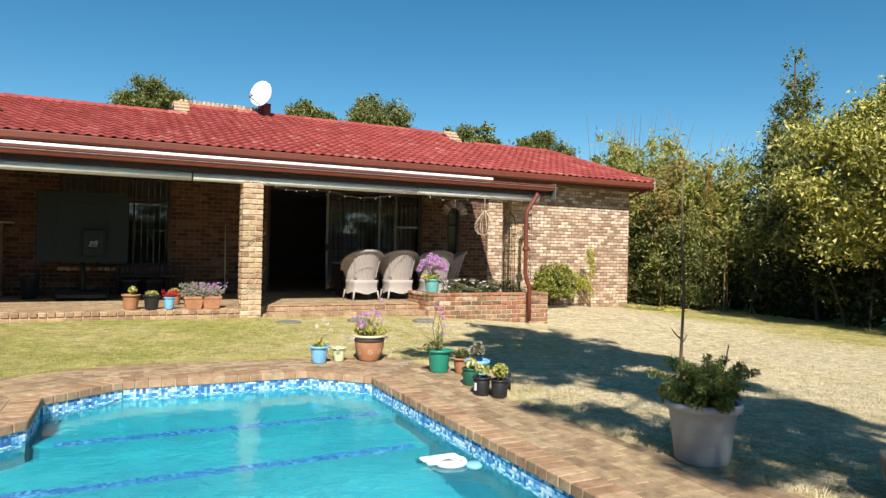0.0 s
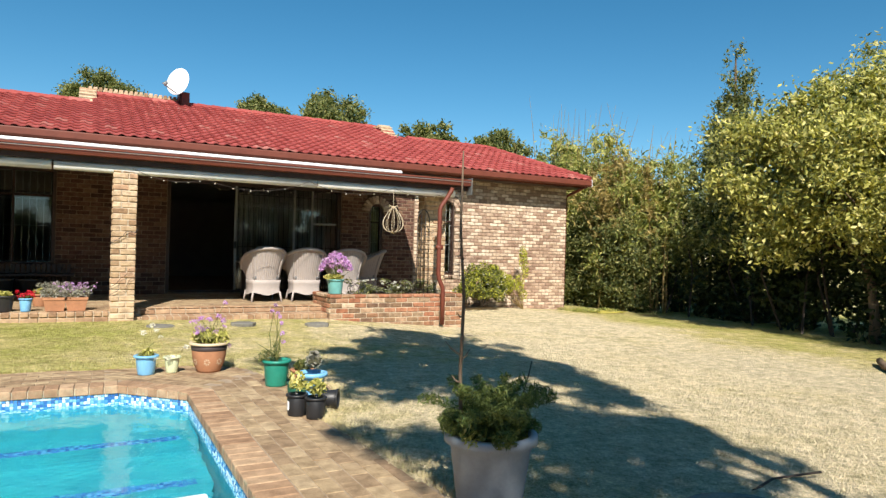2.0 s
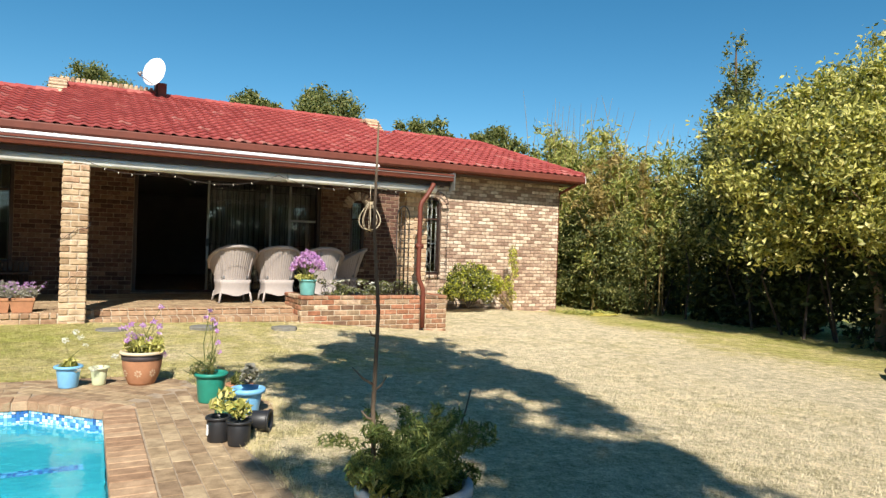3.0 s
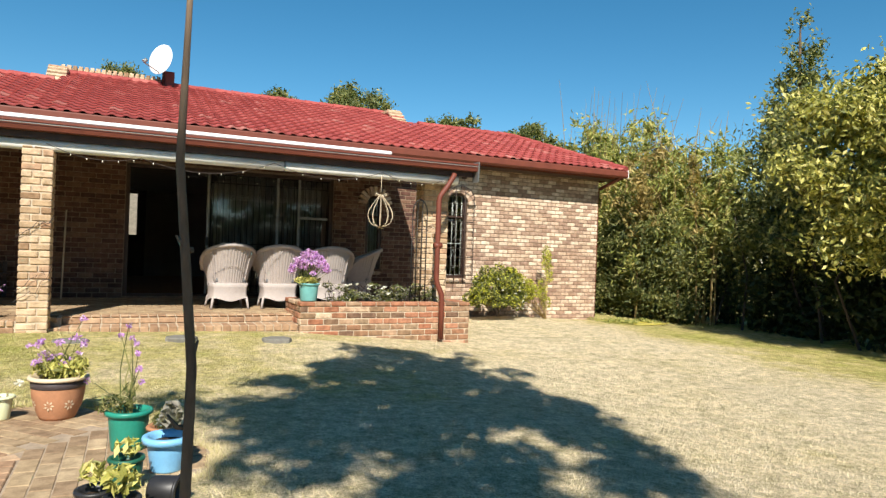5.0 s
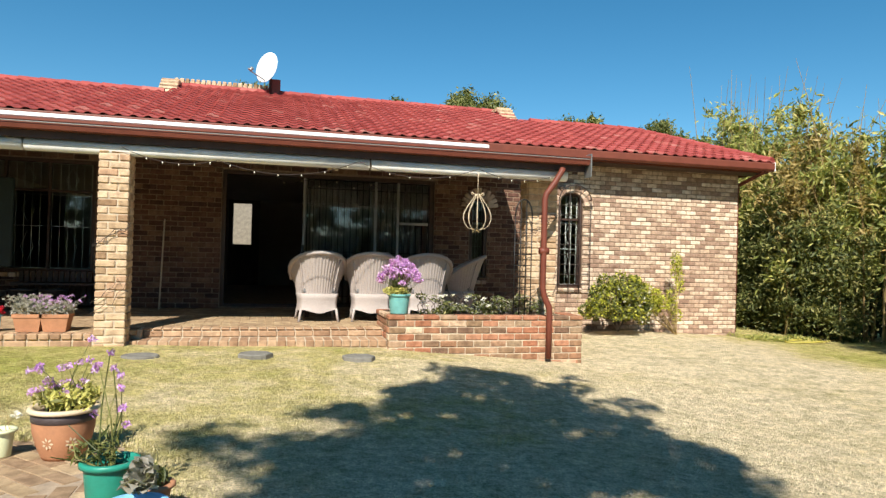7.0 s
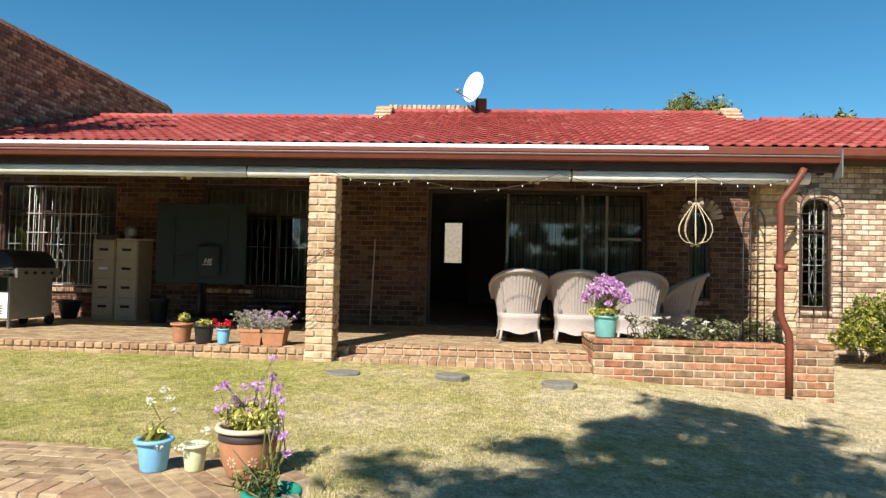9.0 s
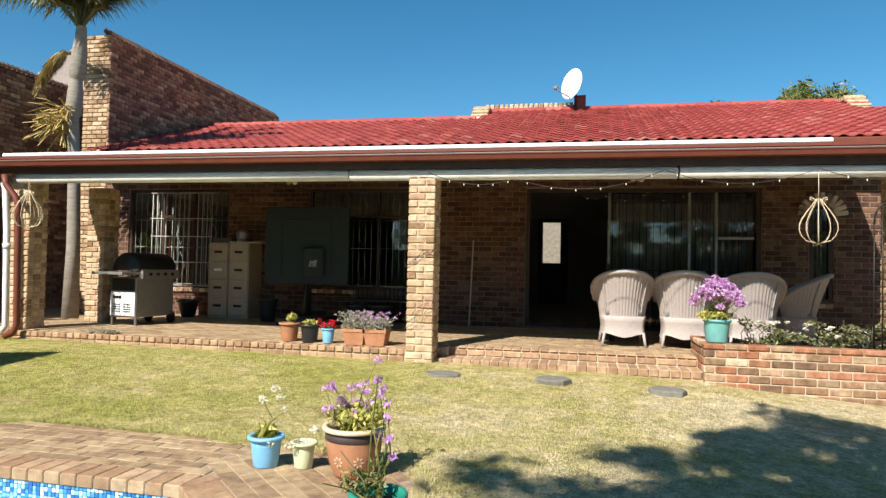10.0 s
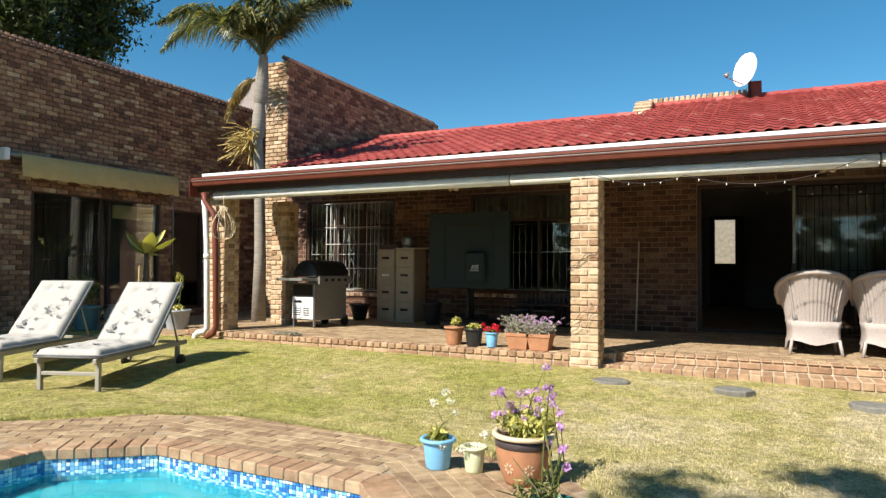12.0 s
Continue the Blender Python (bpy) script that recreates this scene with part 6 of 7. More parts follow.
    lathe(bm, [(0, 0), (0.16, 0.0), (0.24, 0.08), (0.29, 0.2), (0.30, 0.27), (0.29, 0.285), (0.25, 0.285), (0.24, 0.2)], 40)
    part("bowl", bm, M_STONE, p, "", True)
    bm = bmesh.new()
    lathe(bm, [(0, 0.215), (0.24, 0.205)], 24)
    part("soil", bm, M_SOIL, p)

    # row of pots on the terrace edge
    f = FLOOR
    a = pot("plant_pot", (0.13, 11.75, f), "terracotta pot with a small bright green plant on the terrace edge", 0.13, 0.25, M_TERRA, 0.75)
    leaves("foliage", [((0.03, 0, 0.32), (0.07, 0.07, 0.06))], 130, 0.032, M_LEAF_LIGHT, a, 21)
    a = pot("plant_pot", (0.44, 11.72, f), "charcoal pot with low green leaves on the terrace edge", 0.125, 0.24, M_BLACKPOT, 0.75)
    leaves("foliage", [((0, 0, 0.26), (0.10, 0.10, 0.04))], 150, 0.032, M_LEAF_LIGHT, a, 22)
    a = pot("plant_pot", (0.71, 11.70, f), "small pale blue and white pot of red flowers", 0.085, 0.20, M_BLUE, 0.75, 0.01)
    leaves("foliage", [((0, 0, 0.22), (0.10, 0.09, 0.04))], 90, 0.03, M_LEAF, a, 23)
    flowers(a, "blossom", [(rng.uniform(-0.12, 0.12), rng.uniform(-0.1, 0.05), rng.uniform(0.22, 0.30)) for _ in range(12)], 22, 0.035, M_RED, 0.02, 24, "clustered red flowers")
    a = pot("plant_pot", (0.85, 12.6, f), "terracotta pot with a little green plant further back", 0.12, 0.2, M_TERRA, 0.75)
    leaves("foliage", [((0, 0, 0.24), (0.10, 0.10, 0.05))], 130, 0.03, M_LEAF_LIGHT, a, 25)
    for x in (1.09, 1.38):
        a = thing("lavender_pot", (x, 11.74, f), "square orange clay pot overflowing with lavender", "plant pot", "lavender pots")
        bm = bmesh.new()
        for s0, s1, z0, z1 in ((0.12, 0.15, 0, 0.17), (0.16, 0.16, 0.17, 0.21)):
            q = [bm.verts.new((sx * (s0 if zz == z0 else s1), sy * (s0 if zz == z0 else s1) * 0.8, zz)) for zz in (z0, z1) for sx, sy in ((-1, -1), (1, -1), (1, 1), (-1, 1))]
            for i in range(4):
                bm.faces.new((q[i], q[(i + 1) % 4], q[4 + (i + 1) % 4], q[4 + i]))
            bm.faces.new(q[4:])
        part("body", bm, M_TERRA, a)
        g = random.Random(int(x * 100))
        tips = [(g.gauss(0, 0.16), g.gauss(-0.03, 0.10), g.uniform(0.30, 0.44)) for _ in range(70)]
        bm = bmesh.new()
        stems(bm, (0, 0, 0.18), tips, 0.004, g)
        part("stem", bm, M_GREYLEAF, a, "thin grey-green stems")
        leaves("foliage", [((0, 0, 0.27), (0.18, 0.13, 0.08))], 700, 0.03, M_GREYLEAF, a, 30, long=2.0)
        flowers(a, "blossom", tips, 9, 0.018, M_PURPLE if x > 1.2 else M_GREYLEAF, 0.013, 31, "faded mauve flower spikes")
    w = thing("groundcover", (-2.65, 11.62, f), "low mat of white-flowered succulents on the terrace edge", "plant")
    leaves("foliage", [((rng.uniform(-0.2, 0.2), rng.uniform(-0.04, 0.04), 0.03), (0.07, 0.05, 0.03)) for _ in range(10)], 420, 0.02, M_GREYLEAF, w, 26)
    # teal pot of mauve flowers on the flower bed
    a = pot("plant_pot", (5.60, 11.80, 0.385), "teal glazed pot with a dome of bright mauve flowers on bricks", 0.15, 0.27, M_TEAL, 0.8, 0.012)
    leaves("foliage", [((rng.uniform(-0.16, 0.16), rng.uniform(-0.14, 0.14), 0.31), (0.09, 0.09, 0.05)) for _ in range(10)], 500, 0.03, M_LEAF_LIGHT, a, 27)
    heads = [(0.30 * math.cos(q) * r, 0.26 * math.sin(q) * r, 0.46 + 0.28 * (1 - r * r) + rng.uniform(-0.05, 0.03)) for q, r in ((rng.uniform(0, 6.28), math.sqrt(rng.random())) for _ in range(90))]
    bm = bmesh.new()
    stems(bm, (0, 0, 0.28), heads[::2], 0.004, rng)
    part("stem", bm, M_LEAF, a)
    flowers(a, "blossom", heads, 26, 0.05, M_PURPLE, 0.02, 28, "dense mauve flower heads")
    # rose bed
    r = thing("rose_bush", (7.0, 12.05, 0.3), "low rose bushes with white blooms in the brick bed", "rose bush")
    cs = []
    for i in range(46):
        x = rng.uniform(-1.2, 0.8)
        cs.append(((x, rng.uniform(-0.18, 0.25), 0.10 + rng.random() ** 1.5 * 0.34), (0.12, 0.1, 0.07)))
    r.scale = (1, 1, 0.72)
    leaves("foliage", cs, 2600, 0.028, M_LEAF, r, 41)
    leaves("pale_foliage", cs, 1200, 0.026, M_GREYLEAF, r, 42)
    bm = bmesh.new()
    for i in range(30):
        x, y = rng.uniform(-1.2, 0.85), rng.uniform(-0.15, 0.2)
        tube(bm, [(x, y, 0), (x + rng.gauss(0, 0.06), y, 0.25), (x + rng.gauss(0, 0.12), y + rng.gauss(0, 0.05), rng.uniform(0.35, 0.55))], 0.005, 5)
    part("stem", bm, M_DARKSTEM, r)
    flowers(r, "blossom", [(rng.uniform(-1.2, 0.8), rng.uniform(-0.2, 0.1), rng.uniform(0.25, 0.48)) for _ in range(16)], 22, 0.03, M_WHITEP, 0.02, 43, "white rose blooms")


potted_plants()


def lounger(place, rz):
    t = thing("sun_lounger", place, "taupe-framed sun lounger with a buttoned printed cream cushion on the lawn", "sun lounger", "sun loungers", rz)
    W, L = 0.70, 2.0
    for x in (0, W - 0.045):
        box("side_rail", (x, 0, 0.29), (x + 0.045, 1.95, 0.345), M_TAUPE, t, "", 0.006)
    for x in (0, W - 0.045):
        box("leg", (x, 0.05, 0), (x + 0.045, 0.10, 0.29), M_TAUPE, t)
        box("leg", (x, 1.70, 0.10), (x + 0.045, 1.76, 0.29), M_TAUPE, t)
    box("crossbar", (0.045, 0.055, 0.16), (W - 0.045, 0.095, 0.20), M_TAUPE, t)
    box("crossbar", (0.045, 1.90, 0.295), (W - 0.045, 1.94, 0.335), M_TAUPE, t)
    for x in (-0.045, W + 0.01):
        bm = bmesh.new()
        m = pose(x, 1.73, 0.09, 0, 90, 0)
        lathe(bm, [(0, 0), (0.09, 0), (0.092, 0.006), (0.092, 0.03), (0.088, 0.036), (0, 0.036)], 20, m)
        part("wheel", bm, M_BLACK, t, "small black wheel", True)
    hinge = 1.08
    ang = 47
    back = pose(0, hinge, 0.345, ang)
    bm = bmesh.new()
    for i in range(7):
        bevelled_box(bm, (0.05, 0.04 + i * 0.12, -0.012), (W - 0.05, 0.11 + i * 0.12, 0.01), 0, back)
    bevelled_box(bm, (0.0, 0, -0.02), (0.04, 0.92, 0.02), 0, back)
    bevelled_box(bm, (W - 0.04, 0, -0.02), (W, 0.92, 0.02), 0, back)
    part("back_frame", bm, M_TAUPE, t)
    tube_part("back_stay", [[(x, hinge + 0.45, 0.80), (x, 1.75, 0.33)] for x in (0.03, W - 0.03)], 0.012, M_TAUPE, t)

    def pad(length, m, rows, name, extra=0.0):
        bm = bmesh.new()
        nx, ny = 24, int(length * 30)
        top = {}
        for j in range(ny + 1):
            for i in range(nx + 1):
                u, v = i / nx, j / ny
                edge = min(u, 1 - u, v * length / W, (1 - v) * length / W)
                zz = 0.075 * min(1, edge / 0.07) ** 0.5
                for r in range(rows):
                    vy = (r + 0.5) / rows
                    for bx in (0.3, 0.7):
                        d = math.hypot((u - bx) * W, (v - vy) * length)
                        zz -= 0.035 * math.exp(-(d / 0.045) ** 2)
                    zz -= 0.012 * math.exp(-(((v - r / rows) * length) / 0.03) ** 2) if r else 0
                top[i, j] = bm.verts.new((-0.01 + u * (W + 0.02), v * length, 0.02 + zz))
        bot = {k: bm.verts.new((v.co.x, v.co.y, 0.012)) for k, v in top.items()}
        for j in range(ny):
            for i in range(nx):
                bm.faces.new((top[i, j], top[i + 1, j], top[i + 1, j + 1], top[i, j + 1]))
                bm.faces.new((bot[i, j], bot[i, j + 1], bot[i + 1, j + 1], bot[i + 1, j]))
        for j in range(ny):
            bm.faces.new((top[0, j], top[0, j + 1], bot[0, j + 1], bot[0, j])), bm.faces.new((top[nx, j], bot[nx, j], bot[nx, j + 1], top[nx, j + 1]))
        for i in range(nx):
            bm.faces.new((top[i, 0], bot[i, 0], bot[i + 1, 0], top[i + 1, 0])), bm.faces.new((top[i, ny], top[i + 1, ny], bot[i + 1, ny], bot[i, ny]))
        bmesh.ops.transform(bm, matrix=m, verts=bm.verts)
        c = part(name, bm, M_CUSHION, t, "thick buttoned cream cushion", True)
        bm = bmesh.new()
        for zz in (0.028, 0.012):
            tube(bm, [(-0.018, -0.008, zz), (W * 0.33, -0.012, zz), (W * 0.67, -0.012, zz), (W + 0.018, -0.008, zz), (W + 0.02, length / 2, zz), (W + 0.018, length + 0.008, zz), (W / 2, length + 0.012, zz), (-0.018, length + 0.008, zz), (-0.02, length / 2, zz)], 0.011, 6, closed=True)
        bmesh.ops.transform(bm, matrix=m, verts=bm.verts)
        part("piping", bm, M_PRINT, c, "dark edge piping", True)
        # printed grey seed-head motifs, a hair above the cloth
        bm = bmesh.new()
        g = random.Random(int(length * 10))
        for _ in range(int(length * 22)):
            cx, cy, a = g.uniform(0.08, W - 0.08), g.uniform(0.08, length - 0.08), g.uniform(0, 6.28)
            k = g.uniform(0.025, 0.055)
            zc = 0.102
            if g.random() < 0.6:
                vs = [bm.verts.new((cx + k * math.cos(a + q) , cy + 0.7 * k * math.sin(a + q), zc)) for q in (0, 0.6, 1.3, 2.0, 2.7, 3.14)]
                bm.faces.new(vs)
            d = Vector((math.cos(a - 1.57), math.sin(a - 1.57), 0)) * 0.09
            n = Vector((-d.y, d.x, 0)) * 0.035
            o = Vector((cx, cy, zc))
            bm.faces.new([bm.verts.new(o - n), bm.verts.new(o + n), bm.verts.new(o + d + n * 0.5), bm.verts.new(o + d - n * 0.5)])
        bmesh.ops.transform(bm, matrix=m, verts=bm.verts)
        tagged(part("print", bm, M_PRINT, c), "grey seed-head print", kind="stuff")
    pad(1.05, pose(0, 0.03, 0.345), 3, "seat_cushion")
    pad(1.0, back, 3, "back_cushion")
    return t


lounger((-2.90, 7.78, lawn_z(-2.5, 8.5) - 0.005), 20)
lounger((-4.35, 7.62, lawn_z(-4, 8.5) - 0.005), 22)


def verandah_things():
    f = FLOOR
    # gas braai, its vented end towards the lawn
    b = thing("gas_braai", (-3.20, 13.15, f), "grey steel gas braai with a dark domed hood and side shelf", "barbecue", "", -8)
    box("body", (-0.26, -0.42, 0.12), (0.26, 0.45, 0.72), M_SILVER, b, "grey steel cabinet with doors", 0.01)
    box("vented_panel", (-0.25, -0.438, 0.14), (0.25, -0.423, 0.50), M_WHITE, b, "pale vented end panel")
    bm = bmesh.new()
    for i in range(4):
        for x in (-0.12, 0.10):
            bevelled_box(bm, (x - 0.075, -0.444, 0.20 + i * 0.035), (x + 0.075, -0.439, 0.212 + i * 0.035))
    bevelled_box(bm, (-0.19, -0.444, 0.40), (-0.02, -0.439, 0.44))
    part("vent", bm, M_BLACK, b)
    # solid black plate in place of a hollow; the shade inside is its colour
    box("gap_panel", (-0.23, -0.436, 0.52), (0.23, -0.424, 0.70), M_BLACK, b, "black panel standing for a shaded storage gap")
    box("shelf", (-0.34, -0.75, 0.76), (0.28, -0.36, 0.80), M_SILVER, b, "folding side shelf")
    box("control_panel", (0.27, -0.36, 0.70), (0.33, 0.50, 0.84), M_SILVER, b)
    for i in range(4):
        bm = bmesh.new()
        lathe(bm, [(0, 0), (0.025, 0), (0.022, 0.03), (0, 0.03)], 12, pose(0.33, -0.2 + i * 0.17, 0.77, 0, 90, 0))
        part("knob", bm, M_BLACK, b)
    bm = bmesh.new()
    rows = []
    for y in (-0.40, -0.36, 0.46, 0.50):
        k = 0.9 if abs(y) > 0.38 and y in (-0.40, 0.50) else 1.0
        rows.append([bm.verts.new((0.29 * math.cos(a) * k, y, 0.82 + 0.27 * math.sin(a) * k)) for a in [math.pi * i / 14 for i in range(15)]])
    for p, q in zip(rows, rows[1:]):
        for i in range(14):
            bm.faces.new((p[i], p[i + 1], q[i + 1], q[i]))
    bm.faces.new(rows[0]), bm.faces.new(rows[-1])
    part("hood", bm, M_BLACK, b, "dark domed hood", True)
    for x in (-0.24, 0.24):
        bm = bmesh.new()
        lathe(bm, [(0, 0), (0.09, 0), (0.09, 0.04), (0, 0.04)], 18, pose(x - 0.02, 0.42, 0.09, 0, 90, 0))
        part("wheel", bm, M_BLACK, b)
        box("leg", (x - 0.02, -0.41, 0), (x + 0.02, -0.37, 0.12), M_GREY, b)
    b.scale = (1.02, 0.95, 1.08)
    # filing cabinets
    for i, x in enumerate((-2.90, -2.48)):
        c = thing("filing_cabinet", (x, 14.62, f), "beige steel four-drawer filing cabinet against the verandah wall", "cabinet", "filing cabinets")
        box("body", (0, 0.02, 0), (0.405, 0.52, 1.42), M_BEIGE, c)
        for k in range(4):
            z = 0.07 + k * 0.335
            d = box("drawer", (0.012, -0.004, z), (0.393, 0.019, z + 0.325), M_BEIGE, c)
            box("handle", (0.12, -0.012, z + 0.15), (0.285, -0.005, z + 0.195), M_WHITE if i == 0 and k == 2 else M_BLACK, d, "recessed drawer pull")
    b = thing("storage_box", (-2.88, 14.68, f + 1.42), "low brown box on the filing cabinet", "box")
    box("box", (0.02, 0, 0), (0.42, 0.35, 0.09), M_TERRA_B, b)
    s = thing("ornament", (-2.30, 14.78, f + 1.42), "small grey skull-like carved stone ornament on the cabinet", "ornament")
    bm = bmesh.new()
    bmesh.ops.create_icosphere(bm, subdivisions=3, radius=0.12, matrix=Matrix.Translation((0, 0, 0.15)) @ Matrix.Diagonal((1.05, 0.9, 0.95, 1)))
    for v in bm.verts:
        for e in (-0.045, 0.045):
            d = (v.co - Vector((e, -0.1, 0.16))).length
            if d < 0.045:
                v.co.y += 0.04 * (1 - d / 0.045)
    bevelled_box(bm, (-0.07, -0.1, 0.0), (0.07, 0.06, 0.08), 0.02)
    part("stone", bm, M_GREY, s, "", True)
    b = thing("shelf_board", (-2.50, 14.66, f + 1.424), "pale flat board on top of the cabinet", "board")
    box("board", (0, 0, 0), (0.62, 0.4, 0.022), M_CREAM, b)
    # covered basketball board on its post
    k = thing("basketball_stand", (-0.66, 14.0, f), "dark green covered basketball board on a black post and base", "basketball stand")
    box("board", (-0.77, 0.0, 0.70), (0.77, 0.07, 2.04), M_DARKGREEN, k, "dark green board", 0.015)
    bm = bmesh.new()
    for lo, hi in (((-0.46, -0.015, 0.84), (-0.44, 0, 1.80)), ((0.44, -0.015, 0.84), (0.46, 0, 1.80)), ((-0.46, -0.015, 1.80), (0.46, 0, 1.82)), ((-0.46, -0.015, 1.13), (0.46, 0, 1.15))):
        bevelled_box(bm, lo, hi)
    part("frame", bm, M_BLACK, k, "thin dark frame lines")
    box("mount", (-0.02, -0.10, 0.82), (0.36, -0.012, 1.34), M_DARKGREEN, k, "dark folded hoop mount", 0.03)
    txt = bpy.data.curves.new("lettering", "FONT")
    txt.body, txt.size, txt.extrude, txt.shear = "HS", 0.11, 0.002, 0.35
    txt.align_x = "CENTER"
    txt.materials.append(M_WHITE)
    lo = new("lettering", txt)
    lo.parent = k
    lo.matrix_basis = pose(0.17, -0.108, 1.04, 90)
    tagged(lo, "white slanted letters")
    box("underline", (0.08, -0.112, 1.015), (0.25, -0.106, 1.022), M_WHITE, k, "white line")
    tube_part("post", [[(0.0, 0.2, 0.1), (0.0, 0.12, 1.6)], [(0.0, -0.02, 0.1), (0.0, 0.05, 0.75)]], 0.045, M_BLACK, k)
    box("base", (-0.45, -0.25, 0), (0.45, 0.55, 0.16), M_BLACKPOT, k, "black weighted base", 0.05)
    # low things in the shade below the window
    for x, r, h in ((-1.55, 0.17, 0.42), (0.15, 0.2, 0.36), (0.58, 0.2, 0.36)):
        g = pot("garden_pot", (x, 14.4, f), "dark glazed garden pot in the shade by the wall", r, h, M_BLACKPOT, 0.7, 0.015, True, "pots in the shade")
    bench = thing("bench", (0.05, 14.85, f), "dark slatted bench under the window", "bench")
    for i in range(16):
        box("slat", (i * 0.085 - 0.15, 0.12, 0.05), (i * 0.085 - 0.085, 0.15, 0.62), M_DARKWOOD, bench)
    box("seat", (-0.15, -0.25, 0.40), (1.25, 0.12, 0.44), M_DARKWOOD, bench)
    g = pot("garden_pot", (-3.35, 14.7, f), "dark round pot beside the filing cabinets", 0.2, 0.32, M_BLACKPOT, 0.6, 0.02)
    # broom stick by the wall
    st = thing("pole", (2.05, 14.9, f), "thin pale wooden pole leaning on the brick wall", "pole")
    tube_part("shaft", [[(0, 0, 0), (0.02, 0.22, 1.55)]], 0.013, M_CREAM, st)
    # ceiling spotlights
    for x, y in ((-0.5, 13.0), (4.75, 13.0)):
        l = thing("spotlight", (x, y, 2.415 + 0.105 * (y - 11.5)), "twin brass and white ceiling spotlights under the verandah roof", "spotlight", "verandah spotlights")
        box("base", (-0.11, -0.03, 0.0), (0.11, 0.03, 0.035), M_BRASS, l)
        for sx, rz in ((-0.07, -25), (0.07, 30)):
            bm = bmesh.new()
            lathe(bm, [(0, 0.0), (0.03, 0.0), (0.042, -0.09), (0.04, -0.10), (0, -0.095)], 16, pose(sx, 0, -0.01, 35, 0, rz))
            part("lamp_head", bm, M_BRASS if sx < 0 else M_CREAM, l, "", True)
    # hanging bird-cage lanterns
    for x, y, top, h, r in ((6.60, 11.48, 2.12, 0.56, 0.20), (-3.84, 11.42, 2.25, 0.60, 0.19)):
        l = thing("hanging_lantern", (x, y, top - h), "open cream wire lantern hanging from the verandah gutter", "lantern", "wire lanterns")
        prof = [(0.03, 0.0), (0.12, 0.03), (0.165, 0.08), (0.19, 0.15), (0.185, 0.22), (0.16, 0.28), (0.12, 0.35), (0.07, 0.42), (0.02, 0.50)]
        for i in range(10):
            a = math.pi * i / 5
            tube_part("wire", [[(q * r / 0.19 * math.cos(a), q * r / 0.19 * math.sin(a), z * h / 0.56) for q, z in prof]], 0.0045, M_CREAM, l, "", 6)
        for sx in (-1, 1):
            tube_part("scroll", [[(0, 0, 0.46), (sx * 0.05, 0, 0.50), (sx * 0.085, 0, 0.52), (sx * 0.09, 0, 0.49), (sx * 0.065, 0, 0.485)]], 0.006, M_CREAM, l, "", 6)
            tube_part("foot", [[(0, 0, 0.0), (sx * 0.03, 0, -0.03), (sx * 0.06, 0, -0.02)]], 0.005, M_BRASS, l, "curled brass foot", 6)
        tube_part("hanger", [[(0, 0, 0.48), (0, 0, 2.36 - top + h)]], 0.004, M_CREAM, l)
    # string of small bulbs
    s = thing("string_lights", (5, 11.45, 2.38), "string of small clear bulbs looped along the verandah beam", "string lights")
    hooks = [(2.1, 2.40), (3.2, 2.31), (4.95, 2.40), (6.6, 2.40), (7.75, 2.38)]
    bm = bmesh.new()
    for (xa, za), (xb, zb) in zip(hooks, hooks[1:]):
        sag = 0.10 * (xb - xa)
        pts = []
        for i in range(13):
            u = i / 12
            pts.append((xa + (xb - xa) * u - 5, 0.0, za + (zb - za) * u - sag * 4 * u * (1 - u) - 2.38))
        tube(bm, pts, 0.004, 5)
        for p in pts[1:-1:2]:
            bb = bmesh.new()
            lathe(bb, [(0, -0.03), (0.005, -0.026), (0.006, -0.012), (0.003, 0.0)], 8, pose(*p))
            part("bulb", bb, M_BULB, s, "small pale bulb", True)
    part("cable", bm, M_DARKSTEM, s, "thin dark cable", True)
    # downpipes
    d = thing("downpipe", (7.65, 11.40, -0.3), "brown painted downpipe with bends in front of the corner pillar", "downpipe")
    pts = [(7.82, 0, 2.48), (7.80, 0, 2.42), (7.70, 0, 2.26), (7.58, 0, 2.10), (7.56, 0, 2.02), (7.56, 0, 0.78), (7.58, 0, 0.68), (7.66, 0, 0.52), (7.67, 0, 0.42), (7.67, 0, -0.20)]
    tube_part("pipe", [[(x - 7.65, 0, z + 0.3) for x, _, z in pts]], 0.043, M_FASCIA, d, "", 14)
    tube_part("clip", [[(-0.15, 0.0, 1.6), (-0.02, 0.0, 1.6)]], 0.05, M_FASCIA, d)
    d = thing("downpipe", (-4.3, 11.43, 0.0), "white downpipe with a bent foot at the verandah corner", "downpipe")
    tube_part("pipe", [[(0.02, 0, 2.30), (0.05, 0, 2.2), (0.10, 0, 1.6), (0.14, 0, 0.22), (0.10, -0.03, 0.16), (0.0, -0.05, 0.14), (-0.06, -0.06, 0.10), (-0.07, -0.06, -0.03)]], 0.045, M_WHITE, d, "", 14)
    tube_part("joint", [[(0.105, 0, 1.42), (0.108, 0, 1.34)]], 0.052, M_WHITE, d)
    d = thing("downpipe", (-4.1, 11.40, 0.0), "brown downpipe running beside the white one", "downpipe")
    tube_part("pipe", [[(-0.15, 0, 2.42), (-0.12, 0, 2.28), (0.05, 0, 2.10), (0.10, 0, 2.0), (0.16, 0, 0.25), (0.12, -0.02, 0.14), (0.0, -0.04, 0.08)]], 0.045, M_FASCIA, d, "", 14)
